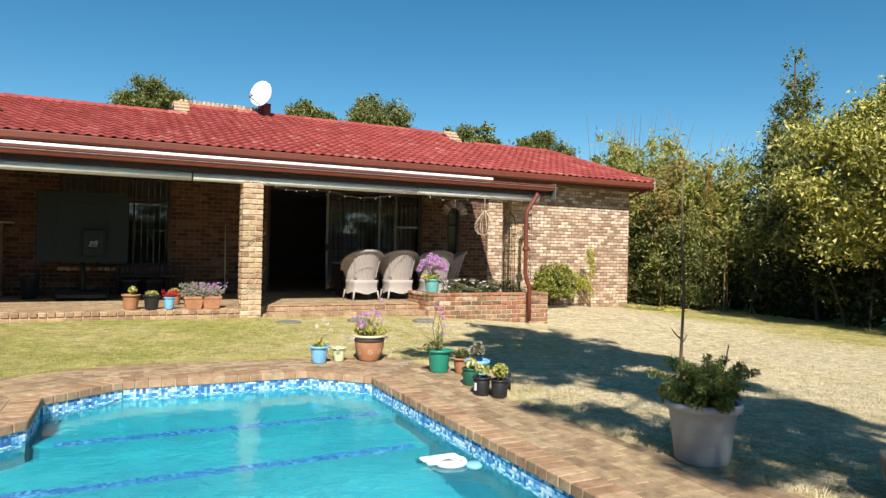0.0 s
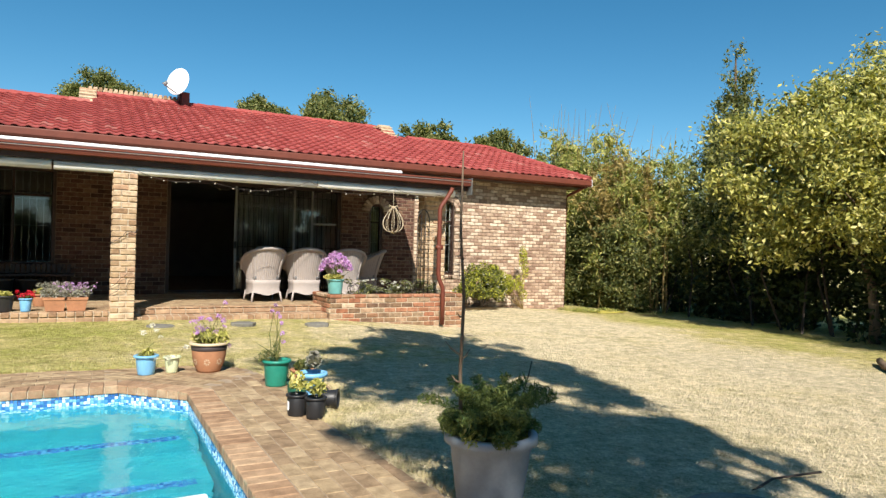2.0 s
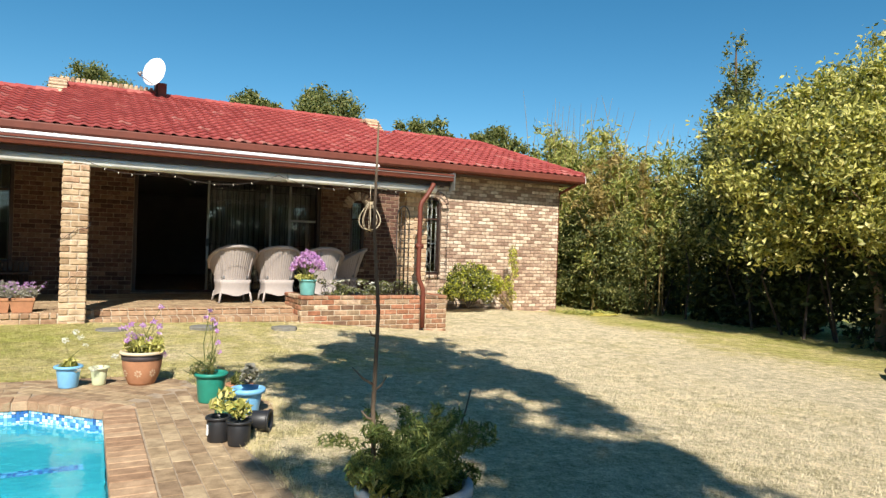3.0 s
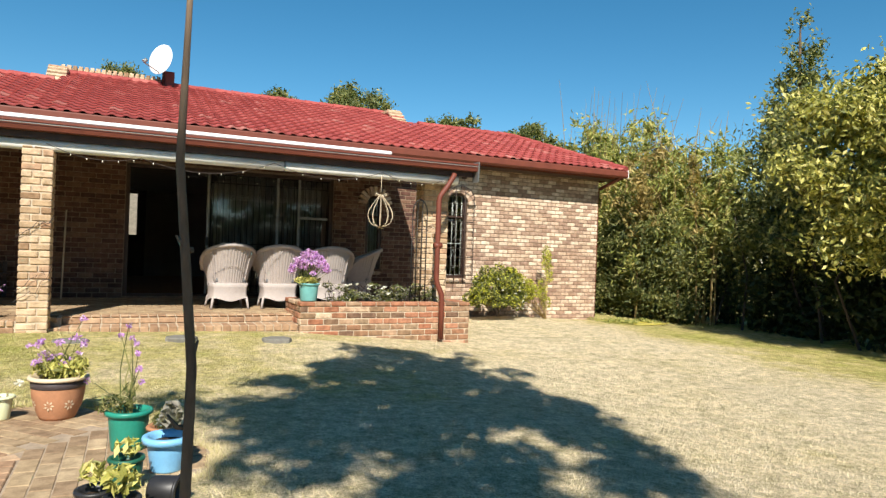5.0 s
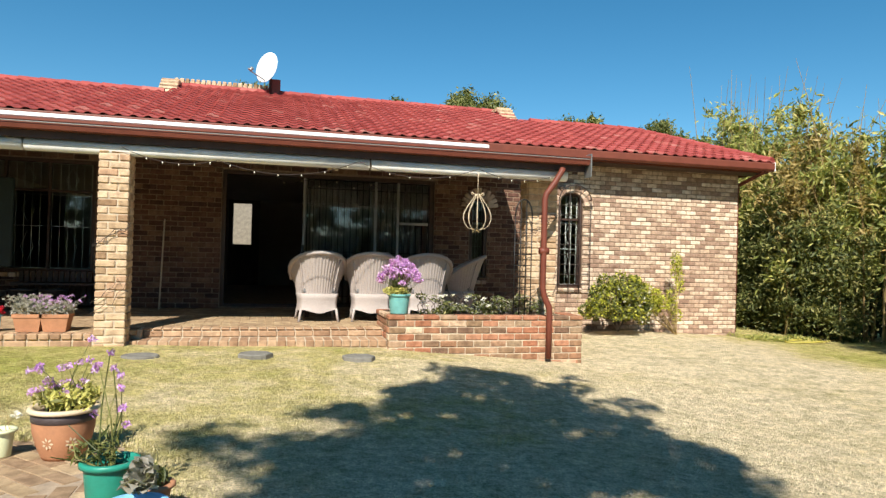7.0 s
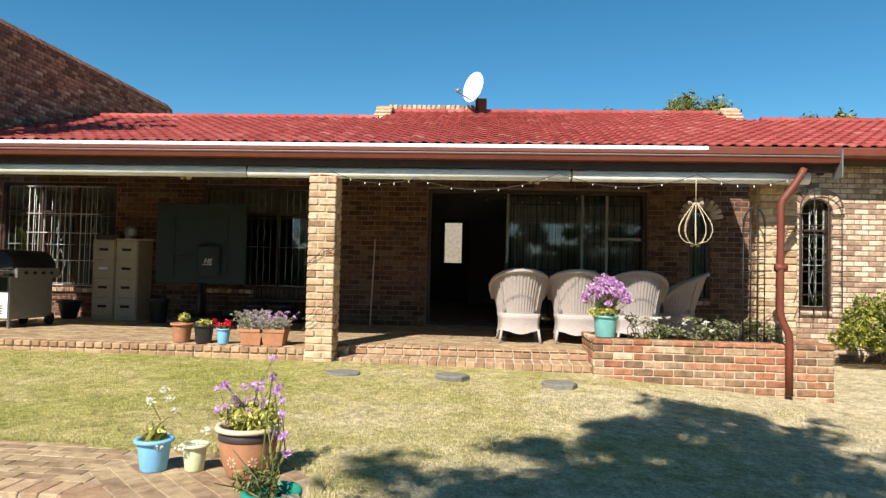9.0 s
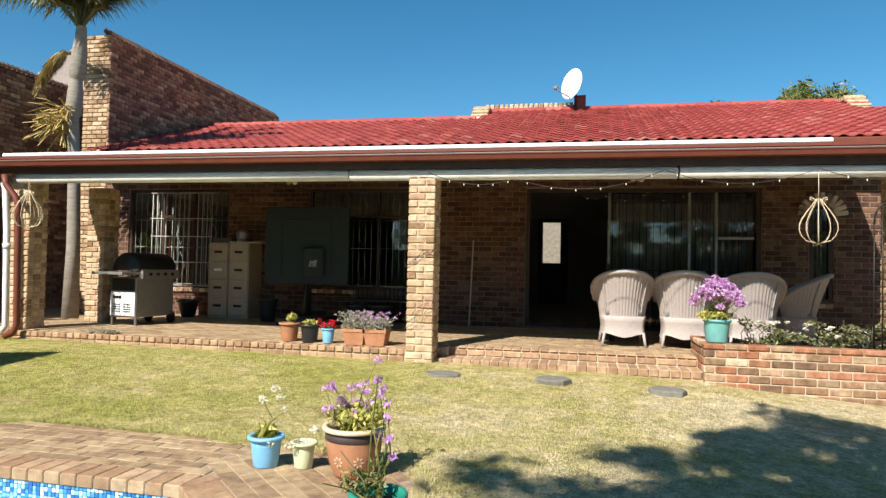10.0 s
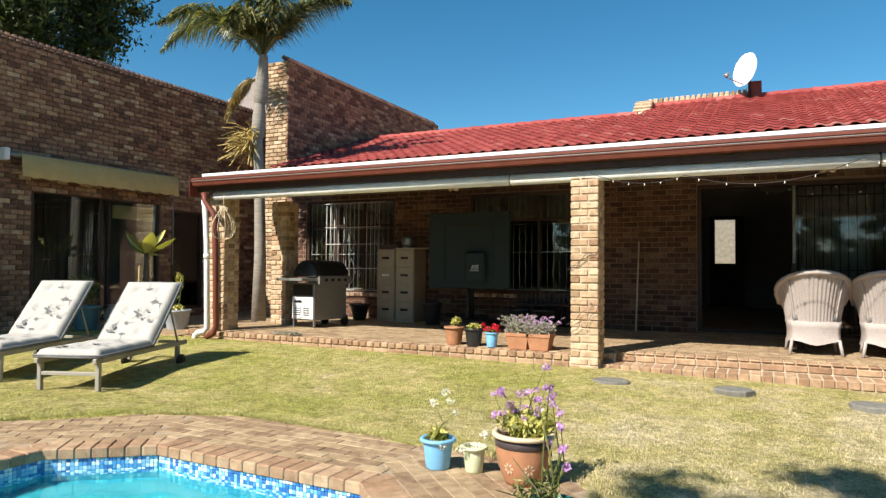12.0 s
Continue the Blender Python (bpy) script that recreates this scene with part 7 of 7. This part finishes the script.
    # arched wire trellis beside the corner pillar
    for x, y, w, h, z0 in ((7.28, 11.80, 0.26, 1.75, 0.3), (9.42, 15.02, 0.70, 2.2, 0.5)):
        t = thing("trellis", (x, y, z0), "rusty arched wire trellis by the corner pillar" if w < 0.4 else "rusty arched wire trellis in front of the narrow wall window", "trellis", "wire trellises")
        bm = bmesh.new()
        for i in range(4):
            xx = w * i / 3
            tube(bm, [(xx, 0, 0), (xx, 0, h * (0.86 if i in (0, 3) else 0.98))], 0.008, 5)
        tube(bm, [(w / 2 + w / 2 * math.cos(a), 0, h * 0.86 + h * 0.14 * math.sin(a)) for a in [math.pi * i / 10 for i in range(11)]], 0.012, 5)
        for j in range(9):
            tube(bm, [(0, 0, h * 0.09 * (j + 1)), (w, 0, h * 0.09 * (j + 1))], 0.006, 5)
        part("wirework", bm, M_DARKSTEM if w > 0.4 else M_BLACK, t, "", True)
    # creeper stems round the pillars
    for px, py, z1, seed in ((2.0, 11.47, 2.1, 1), (7.8, 11.96, 2.0, 2)):
        v = thing("creeper", (px, py, 0), "bare thin creeper stems wound round the brick pillar", "creeper", "bare creepers")
        g = random.Random(seed)
        bm = bmesh.new()
        for _ in range(4):
            z = g.uniform(0.2, 1.6)
            pts = [(-0.2, 0.01, z)]
            for i in range(7):
                pts.append((-0.2 + 0.42 * (i + 1) / 7, g.uniform(-0.012, 0.004), z + 0.045 * (i + 1) * g.uniform(0.5, 1.3)))
            tube(bm, pts, 0.004, 5)
        part("stem", bm, M_DARKSTEM, v)


M_SLATE = plain("dark_slate", (0.20, 0.19, 0.165), 0.9, 0, 0.4, 12, 0.6, 0.2)
M_BRASS = plain("old_brass", (0.45, 0.33, 0.15), 0.45, 0.6, 0.2, 20, 0.1)
verandah_things()


def roof_things():
    # satellite dish on a brown stack
    c = thing("chimney_stack", (3.84, 20.1, 5.0), "short dark brown brick stack on the roof ridge", "chimney")
    box("brickwork", (-0.14, -0.2, -0.2), (0.14, 0.3, 0.52), M_FASCIA, c, "", 0.01)
    d = thing("satellite_dish", (3.68, 19.75, 5.02), "white oval satellite dish on a short arm above the ridge", "satellite dish")
    n = Vector((-0.76, -0.66, 0.14)).normalized()
    m = Matrix.Translation((0, 0, 0.72)) @ n.to_track_quat("Z", "Y").to_matrix().to_4x4()
    bm = bmesh.new()
    lathe(bm, [(0, 0.0), (0.12, 0.006), (0.25, 0.028), (0.38, 0.065), (0.385, 0.06), (0.25, 0.02), (0.12, -0.003), (0, -0.01)], 36, m)
    part("reflector", bm, M_WHITE, d, "white curved reflector", True)
    a = m @ Vector((0, -0.34, 0.03))
    e = m @ Vector((0.05, -0.30, 0.55))
    tube_part("arm", [[tuple(a), tuple(e)]], 0.014, M_SILVER, d)
    bm = bmesh.new()
    tube(bm, [e, e + Vector((0.03, 0.03, 0.10))], 0.035, 10)
    tube(bm, [e + Vector((-0.06, 0, 0.05)), e + Vector((0.07, 0, 0.06))], 0.022, 8)
    part("receiver", bm, M_SILVER, d, "", True)
    tube_part("mount", [[(0.05, 0.1, 0.05), (0.05, 0.08, 0.62), tuple(m @ Vector((0, 0, -0.03)))]], 0.03, M_BLACK, d)
    # low brick parapet along the ridge with a chimney at its west end
    w = thing("ridge_parapet", (2.7, 20.35, 5.15), "low tan brick parapet along the roof ridge", "parapet")
    box("core", (-1.2, -0.1, -0.3), (1.15, 0.15, 0.22), M_MORTAR, w, bevel=0)
    rows = course_run((1.5, 20.22), (3.85, 20.22), 5.12, 5.28)
    x = 1.5
    while x < 3.8:
        rows.append(((x, 20.33, 5.36), (0.085 if RNG.random() < 0.7 else 0.10, 0.26, 0.12), 0, 0, 0))
        x += 0.125
    lay(rows, "brick", w, M_PALE, 300)
    for x, y, zz, lab in ((1.45, 19.5, 4.66, "tan brick chimney with a sloped red cheek on the ridge"), (9.75, 19.3, 4.60, "small sloped tan brick chimney at the step of the ridge")):
        k = thing("chimney", (x, y, zz), lab, "chimney", "ridge chimneys")
        bm = bmesh.new()
        prof = [(-0.5, -0.35), (-0.45, 0.05), (-0.25, 0.32), (0.1, 0.48), (0.8, 0.48), (0.8, -0.3)]
        L = [bm.verts.new((-0.18, a, b)) for a, b in prof]
        R = [bm.verts.new((0.18, a, b)) for a, b in prof]
        bm.faces.new(L), bm.faces.new(R[::-1])
        for i in range(6):
            bm.faces.new((L[i], R[i], R[(i + 1) % 6], L[(i + 1) % 6]))
        part("body", bm, M_TILE if x > 5 else M_REDB, k, "red plastered cheek")
        rows = []
        for i in range(4):
            rows.append(((x, y - 0.40 + i * 0.14, zz + 0.14 + i * 0.11), (0.40, 0.12, 0.10), 0, 40 - i * 8, 0))
        for i in range(5):
            rows.append(((x, y + 0.15 + i * 0.13, zz + 0.53), (0.40, 0.11, 0.10), 0, 0, 0))
        lay(rows, "brick", k, M_PALE, 300)
    # grey gable of the wing behind the palm
    g = bmesh.new()
    vs = [g.verts.new(p) for p in ((-10.6, 17.5, 5.4), (-7.6, 17.5, 5.4), (-7.6, 18.3, 6.8), (-9.4, 18.3, 6.8))]
    g.faces.new(vs)
    structure(part("roof", g, plain("grey_roof_sheet", (0.22, 0.18, 0.16), 0.7)), "grey-brown sloping roof behind the wing", "roof")


roof_things()


def garden_things():
    for x, y in ((2.50, 10.75), (3.72, 10.80), (4.92, 10.70)):
        s = thing("stepping_stone", (x, y, lawn_z(x, y)), "worn flat dark grey stepping stone set in the lawn", "stepping stone", "stepping stones")
        bm = bmesh.new()
        lathe(bm, [(0, 0.05), (0.17, 0.05), (0.185, 0.04), (0.19, -0.06)], 7) if x > 3 else lathe(bm, [(0, 0.022), (0.17, 0.022), (0.185, 0.014), (0.19, -0.06)], 22)
        for v in bm.verts:
            v.co.x *= 1.1
            v.co += Vector((noise.noise(v.co * 9 + Vector((x, 0, 0))), noise.noise(v.co * 9 + Vector((0, x, 5))), 0)) * 0.02
        part("stone", bm, M_SLATE, s)
    # pool cleaner floating at the east side
    c = thing("pool_skimmer", (2.04, 3.93, -0.27), "white and blue floating pool cleaner head by the tiled edge", "pool cleaner")
    bm = bmesh.new()
    tube(bm, [(0.10 * math.cos(a), 0.09 * math.sin(a), 0.015) for a in [2 * math.pi * i / 20 for i in range(20)]], 0.022, 8, closed=True)
    lathe(bm, [(0, -0.01), (0.08, -0.01), (0.08, 0.008), (0, 0.01)], 20)
    part("float", bm, M_WHITE, c, "white ring float", True)
    bm = bmesh.new()
    lathe(bm, [(0, 0.02), (0.04, 0.02), (0.06, 0.0), (0.055, -0.04), (0, -0.05)], 16, Matrix.Translation((0.14, -0.09, 0.0)))
    part("head", bm, M_BLUE, c, "blue cleaner head", True)
    box("fin", (-0.17, 0.0, 0.0), (-0.09, 0.06, 0.03), M_WHITE, c, "white fin", 0.01)
    box("handle", (-0.19, 0.05, 0.012), (0.10, 0.13, 0.035), M_WHITE, c, "white cross arm", 0.012)
    c.scale = (1.0, 1.0, 1.0)
    # shrub and thin yellow plant by the house wall
    rng = random.Random(5)
    s = thing("shrub", (10.35, 14.25, -0.16), "round glossy yellow-green shrub with tiny white flowers against the brick wall", "shrub")
    cs = []
    for _ in range(60):
        d = Vector((rng.gauss(0, 1), rng.gauss(0, 1), abs(rng.gauss(0, 1)) * 1.0)).normalized()
        f = rng.uniform(0.6, 1.12)
        cs.append(((d.x * 0.60 * f + 0.02, d.y * 0.45 * f, 0.30 + d.z * 0.80 * f), (rng.uniform(0.09, 0.2),) * 3))
    leaves("foliage", cs, 8000, 0.034, M_LEAF, s, 51)
    leaves("outer_foliage", cs, 6000, 0.034, M_GLOSSY, s, 52, "glossy yellow-green leaves")
    flowers(s, "blossom", [(rng.uniform(-0.5, 0.5), -0.45 + rng.uniform(-0.1, 0.1), rng.uniform(0.2, 0.9)) for _ in range(16)], 9, 0.025, M_WHITEP, 0.014, 55, "tiny white flowers")
    bm = bmesh.new()
    for i in range(12):
        a = rng.uniform(0, 6.28)
        tube(bm, [(0, 0, 0), (0.2 * math.cos(a), 0.2 * math.sin(a), 0.4), (0.35 * math.cos(a), 0.35 * math.sin(a), 0.8)], 0.012, 5)
    part("stem", bm, M_DARKSTEM, s)
    y = thing("yellow_shrub", (11.75, 14.6, -0.28), "thin yellow-leaved plant with upright stems by the wall", "shrub")
    tips = [(rng.uniform(-0.75, -0.1), rng.gauss(0, 0.12), rng.uniform(0.5, 0.95)) for _ in range(14)] + [(0.05 + rng.gauss(0, 0.07), 0, z) for z in (0.4, 0.6, 0.8, 1.0, 1.15, 1.3, 1.45, 1.55)]
    bm = bmesh.new()
    stems(bm, (0.1, 0, 0), tips, 0.008, rng)
    part("stem", bm, M_DRYLEAF, y)
    leaves("foliage", [(t, (0.13, 0.10, 0.17)) for t in tips], 2400, 0.024, M_GLOSSY, y, 53, long=1.6)
    w = thing("weeds", (13.9, 14.6, -0.38), "low yellow-green weeds at the corner of the house", "weeds")
    leaves("foliage", [((rng.uniform(-0.5, 0.9), rng.uniform(-0.5, 0.3), 0.06), (0.2, 0.15, 0.05)) for _ in range(20)], 1200, 0.03, M_BAMBOO, w, 54)
    hs = thing("garden_hose", (14.3, 14.0, lawn_z(14.3, 14.0)), "yellow garden hose lying in loose loops on the grass", "hose")
    tube_part("hose", [[(0.42 * math.cos(q) + 0.05 * math.cos(2.3 * q) + q * 0.015, 0.22 * math.sin(q) + 0.03 * math.sin(1.7 * q), 0.015 + 0.002 * q) for q in [i * 0.3 for i in range(64)]]], 0.011, M_HOSE, hs, "", 6)
    # log under the trees
    g = thing("log", (12.0, 5.5, lawn_z(12, 5.5) + 0.04), "bare grey log lying at the shady lawn edge", "log")
    tube_part("wood", [[(-0.35, -0.3, 0.0), (0.1, 0.1, 0.03), (0.5, 0.35, 0.02)]], 0.055, M_BARK, g)
    # fallen twigs and leaves
    t = thing("twig", (5.4, 2.6, lawn_z(5.4, 2.6) + 0.012), "thin bare fallen twig on the dry grass", "twig")
    tube_part("wood", [[(-0.45, -0.05, 0), (-0.1, 0.03, 0.02), (0.35, 0.0, 0.01)]], 0.008, M_DARKSTEM, t)
    # pots and plants by the west wing
    a = pot("plant_pot", (-7.0, 11.35, 0.07), "blue-grey plastic pot with a leafy shrub on the paved path", 0.24, 0.42, M_BLUEGREY, 0.78)
    leaves("foliage", [((rng.gauss(0, 0.10), rng.gauss(0, 0.1), rng.uniform(0.5, 0.95)), (0.12, 0.12, 0.12)) for _ in range(14)], 700, 0.035, M_LEAF, a, 61)
    a = pot("plant_pot", (-5.68, 12.2, 0.06), "pale grey pot with a spindly green plant behind the loungers", 0.23, 0.36, M_GREYPOT, 0.75)
    bm = bmesh.new()
    stems(bm, (0, 0, 0.3), [(0.05, 0, 1.0), (-0.1, 0, 0.7), (0.1, 0.0, 0.8)], 0.007, rng)
    part("stem", bm, M_LEAF, a)
    leaves("foliage", [((0.05, 0, 0.9), (0.08, 0.08, 0.15)), ((-0.08, 0, 0.62), (0.08, 0.08, 0.1)), ((0, 0, 0.4), (0.15, 0.12, 0.05))], 150, 0.045, M_LEAF_LIGHT, a, 62)
    u = thing("urn", (-6.32, 11.5, 0.07), "round weathered stone urn on the path behind the loungers", "urn")
    bm = bmesh.new()
    lathe(bm, [(0, 0), (0.14, 0.0), (0.22, 0.10), (0.26, 0.24), (0.22, 0.38), (0.18, 0.43), (0.21, 0.46), (0.17, 0.46), (0.15, 0.40)], 30)
    part("body", bm, M_STONE, u, "", True)
    s = thing("cane", (-6.0, 11.6, 0.07), "thin bare garden cane standing upright by the urn", "cane")
    tube_part("shaft", [[(0, 0, 0), (0.03, 0, 1.15)]], 0.014, M_DRYLEAF, s)
    b = pot("plant_pot", (-6.75, 12.4, 0.07), "dark pot with a young banana plant with broad leaves", 0.2, 0.35, M_BLACKPOT, 0.8)
    bm = bmesh.new()
    tube(bm, [(0, 0, 0.3), (0, 0, 0.9), (0, 0, 1.45)], 0.05, 10, radii=[0.065, 0.055, 0.035])
    part("stalk", bm, M_BARK, b, "thick fleshy stalk", True)
    for ang, tilt, L in ((0.2, 0.8, 0.62), (2.9, 0.7, 0.62), (1.4, 1.3, 0.66), (4.4, 1.25, 0.62), (3.3, 1.1, 0.6), (-0.5, 1.15, 0.6), (2.2, 0.3, 0.55)):
        bm = bmesh.new()
        d = Vector((math.cos(ang) * math.cos(tilt), math.sin(ang) * math.cos(tilt), math.sin(tilt)))
        s = Vector((-math.sin(ang), math.cos(ang), 0))
        n = s.cross(d)
        o = Vector((0, 0, 1.35))
        prev = None
        for i in range(11):
            q = i / 10
            w = 0.13 * math.sin(math.pi * max(0.04, q) ** 1.1)
            c = o + d * L * q + Vector((math.cos(ang), math.sin(ang), -0.5)) * 0.22 * q * q
            cur = [bm.verts.new(c - s * w + n * w * 0.4), bm.verts.new(c), bm.verts.new(c + s * w + n * w * 0.4)]
            if prev:
                bm.faces.new((prev[0], prev[1], cur[1], cur[0])), bm.faces.new((prev[1], prev[2], cur[2], cur[1]))
            prev = cur
        part("leaf", bm, M_LEAF_LIGHT, b, "broad bright green leaf", True)
    # awning on the west wing
    a = thing("awning", (-8.0, 10.4, 2.75), "folded ochre cloth awning with white bracket on the brick wing", "awning")
    bm = bmesh.new()
    prev = None
    for i in range(61):
        y = 0.15 + 3.45 * i / 60
        xx = 0.34 + 0.01 * math.sin(i * 0.8)
        zb = 0.02 + 0.012 * math.sin(i * 1.26)
        cur = [bm.verts.new((0.10, y, 0.47)), bm.verts.new((0.30, y, 0.42)), bm.verts.new((xx, y, zb))]
        if prev:
            bm.faces.new((prev[0], cur[0], cur[1], prev[1])), bm.faces.new((prev[1], cur[1], cur[2], prev[2]))
        prev = cur
    part("cloth", bm, M_AWNING, a, "ochre cloth valance", True)
    tube_part("roller", [[(0.12, 0.0, 0.42), (0.12, 3.65, 0.42)]], 0.055, M_GREY, a)
    box("bracket", (0.02, -0.08, 0.30), (0.2, 0.02, 0.52), M_WHITE, a, "white end bracket", 0.02)
    tube_part("crank", [[(0.14, 3.62, 0.4), (0.14, 3.62, -1.5)]], 0.012, M_SILVER, a)


garden_things()


def grass():
    """Tufts on the near lawn and along the paving edge."""
    g = np.random.default_rng(12)
    pts = []
    n = 260000
    x = g.uniform(-5, 9.5, n)
    y = g.uniform(1.2, 11.6, n)
    keep_v, keep = [], []
    d = np.hypot(x - 3.6, y - 2.4)
    p = np.clip(1.3 - d / 9, 0.25, 1)
    ok = g.random(n) < p
    x, y = x[ok], y[ok]
    vs, fs = [], []
    hs = g.uniform(0.012, 0.03, len(x))
    an = g.uniform(0, 6.28, len(x))
    ln = g.uniform(-0.022, 0.022, (len(x), 2))
    for i in range(len(x)):
        X, Y = float(x[i]), float(y[i])
        if Y < 7.95 and X < 3.7 and inside(DECK, X, Y):
            continue
        z = lawn_z(X, Y) - 0.003
        h = float(hs[i])
        if Y < 8.3 and X < 4.0 and edge_distance(DECK, X, Y) < 0.14:
            h *= 1.9
            X += 0
        c, s = math.cos(an[i]) * 0.0028, math.sin(an[i]) * 0.0028
        k = len(vs)
        vs += [(X - c, Y - s, z), (X + c, Y + s, z), (X + ln[i][0], Y + ln[i][1], z + h)]
        fs.append((k, k + 1, k + 2))
    # shaggy fringe
    for a, b in zip(DECK[1:], DECK[2:-1]):
        a, b = Vector(a), Vector(b)
        L = (b - a).length
        dr = (b - a).normalized()
        nr = Vector((dr.y, -dr.x))
        for _ in range(int(L * 1500)):
            q = a + dr * g.uniform(0, L) + nr * abs(g.normal(0, 0.035)) * (1 if g.random() < 0.85 else -0.4)
            z = DECK_Z - 0.01
            h = g.uniform(0.015, 0.045)
            t, e = g.uniform(0, 6.28), nr * -g.uniform(-0.02, 0.03)
            k = len(vs)
            c, s = math.cos(t) * 0.0035, math.sin(t) * 0.0035
            vs += [(q.x - c, q.y - s, z), (q.x + c, q.y + s, z), (q.x + e.x, q.y + e.y, z + h)]
            fs.append((k, k + 1, k + 2))
    ob = mesh_ob("grass_blades", vs, fs, M_BLADE)
    tagged(ob, "short dry winter grass blades", "grass", kind="stuff")


grass()
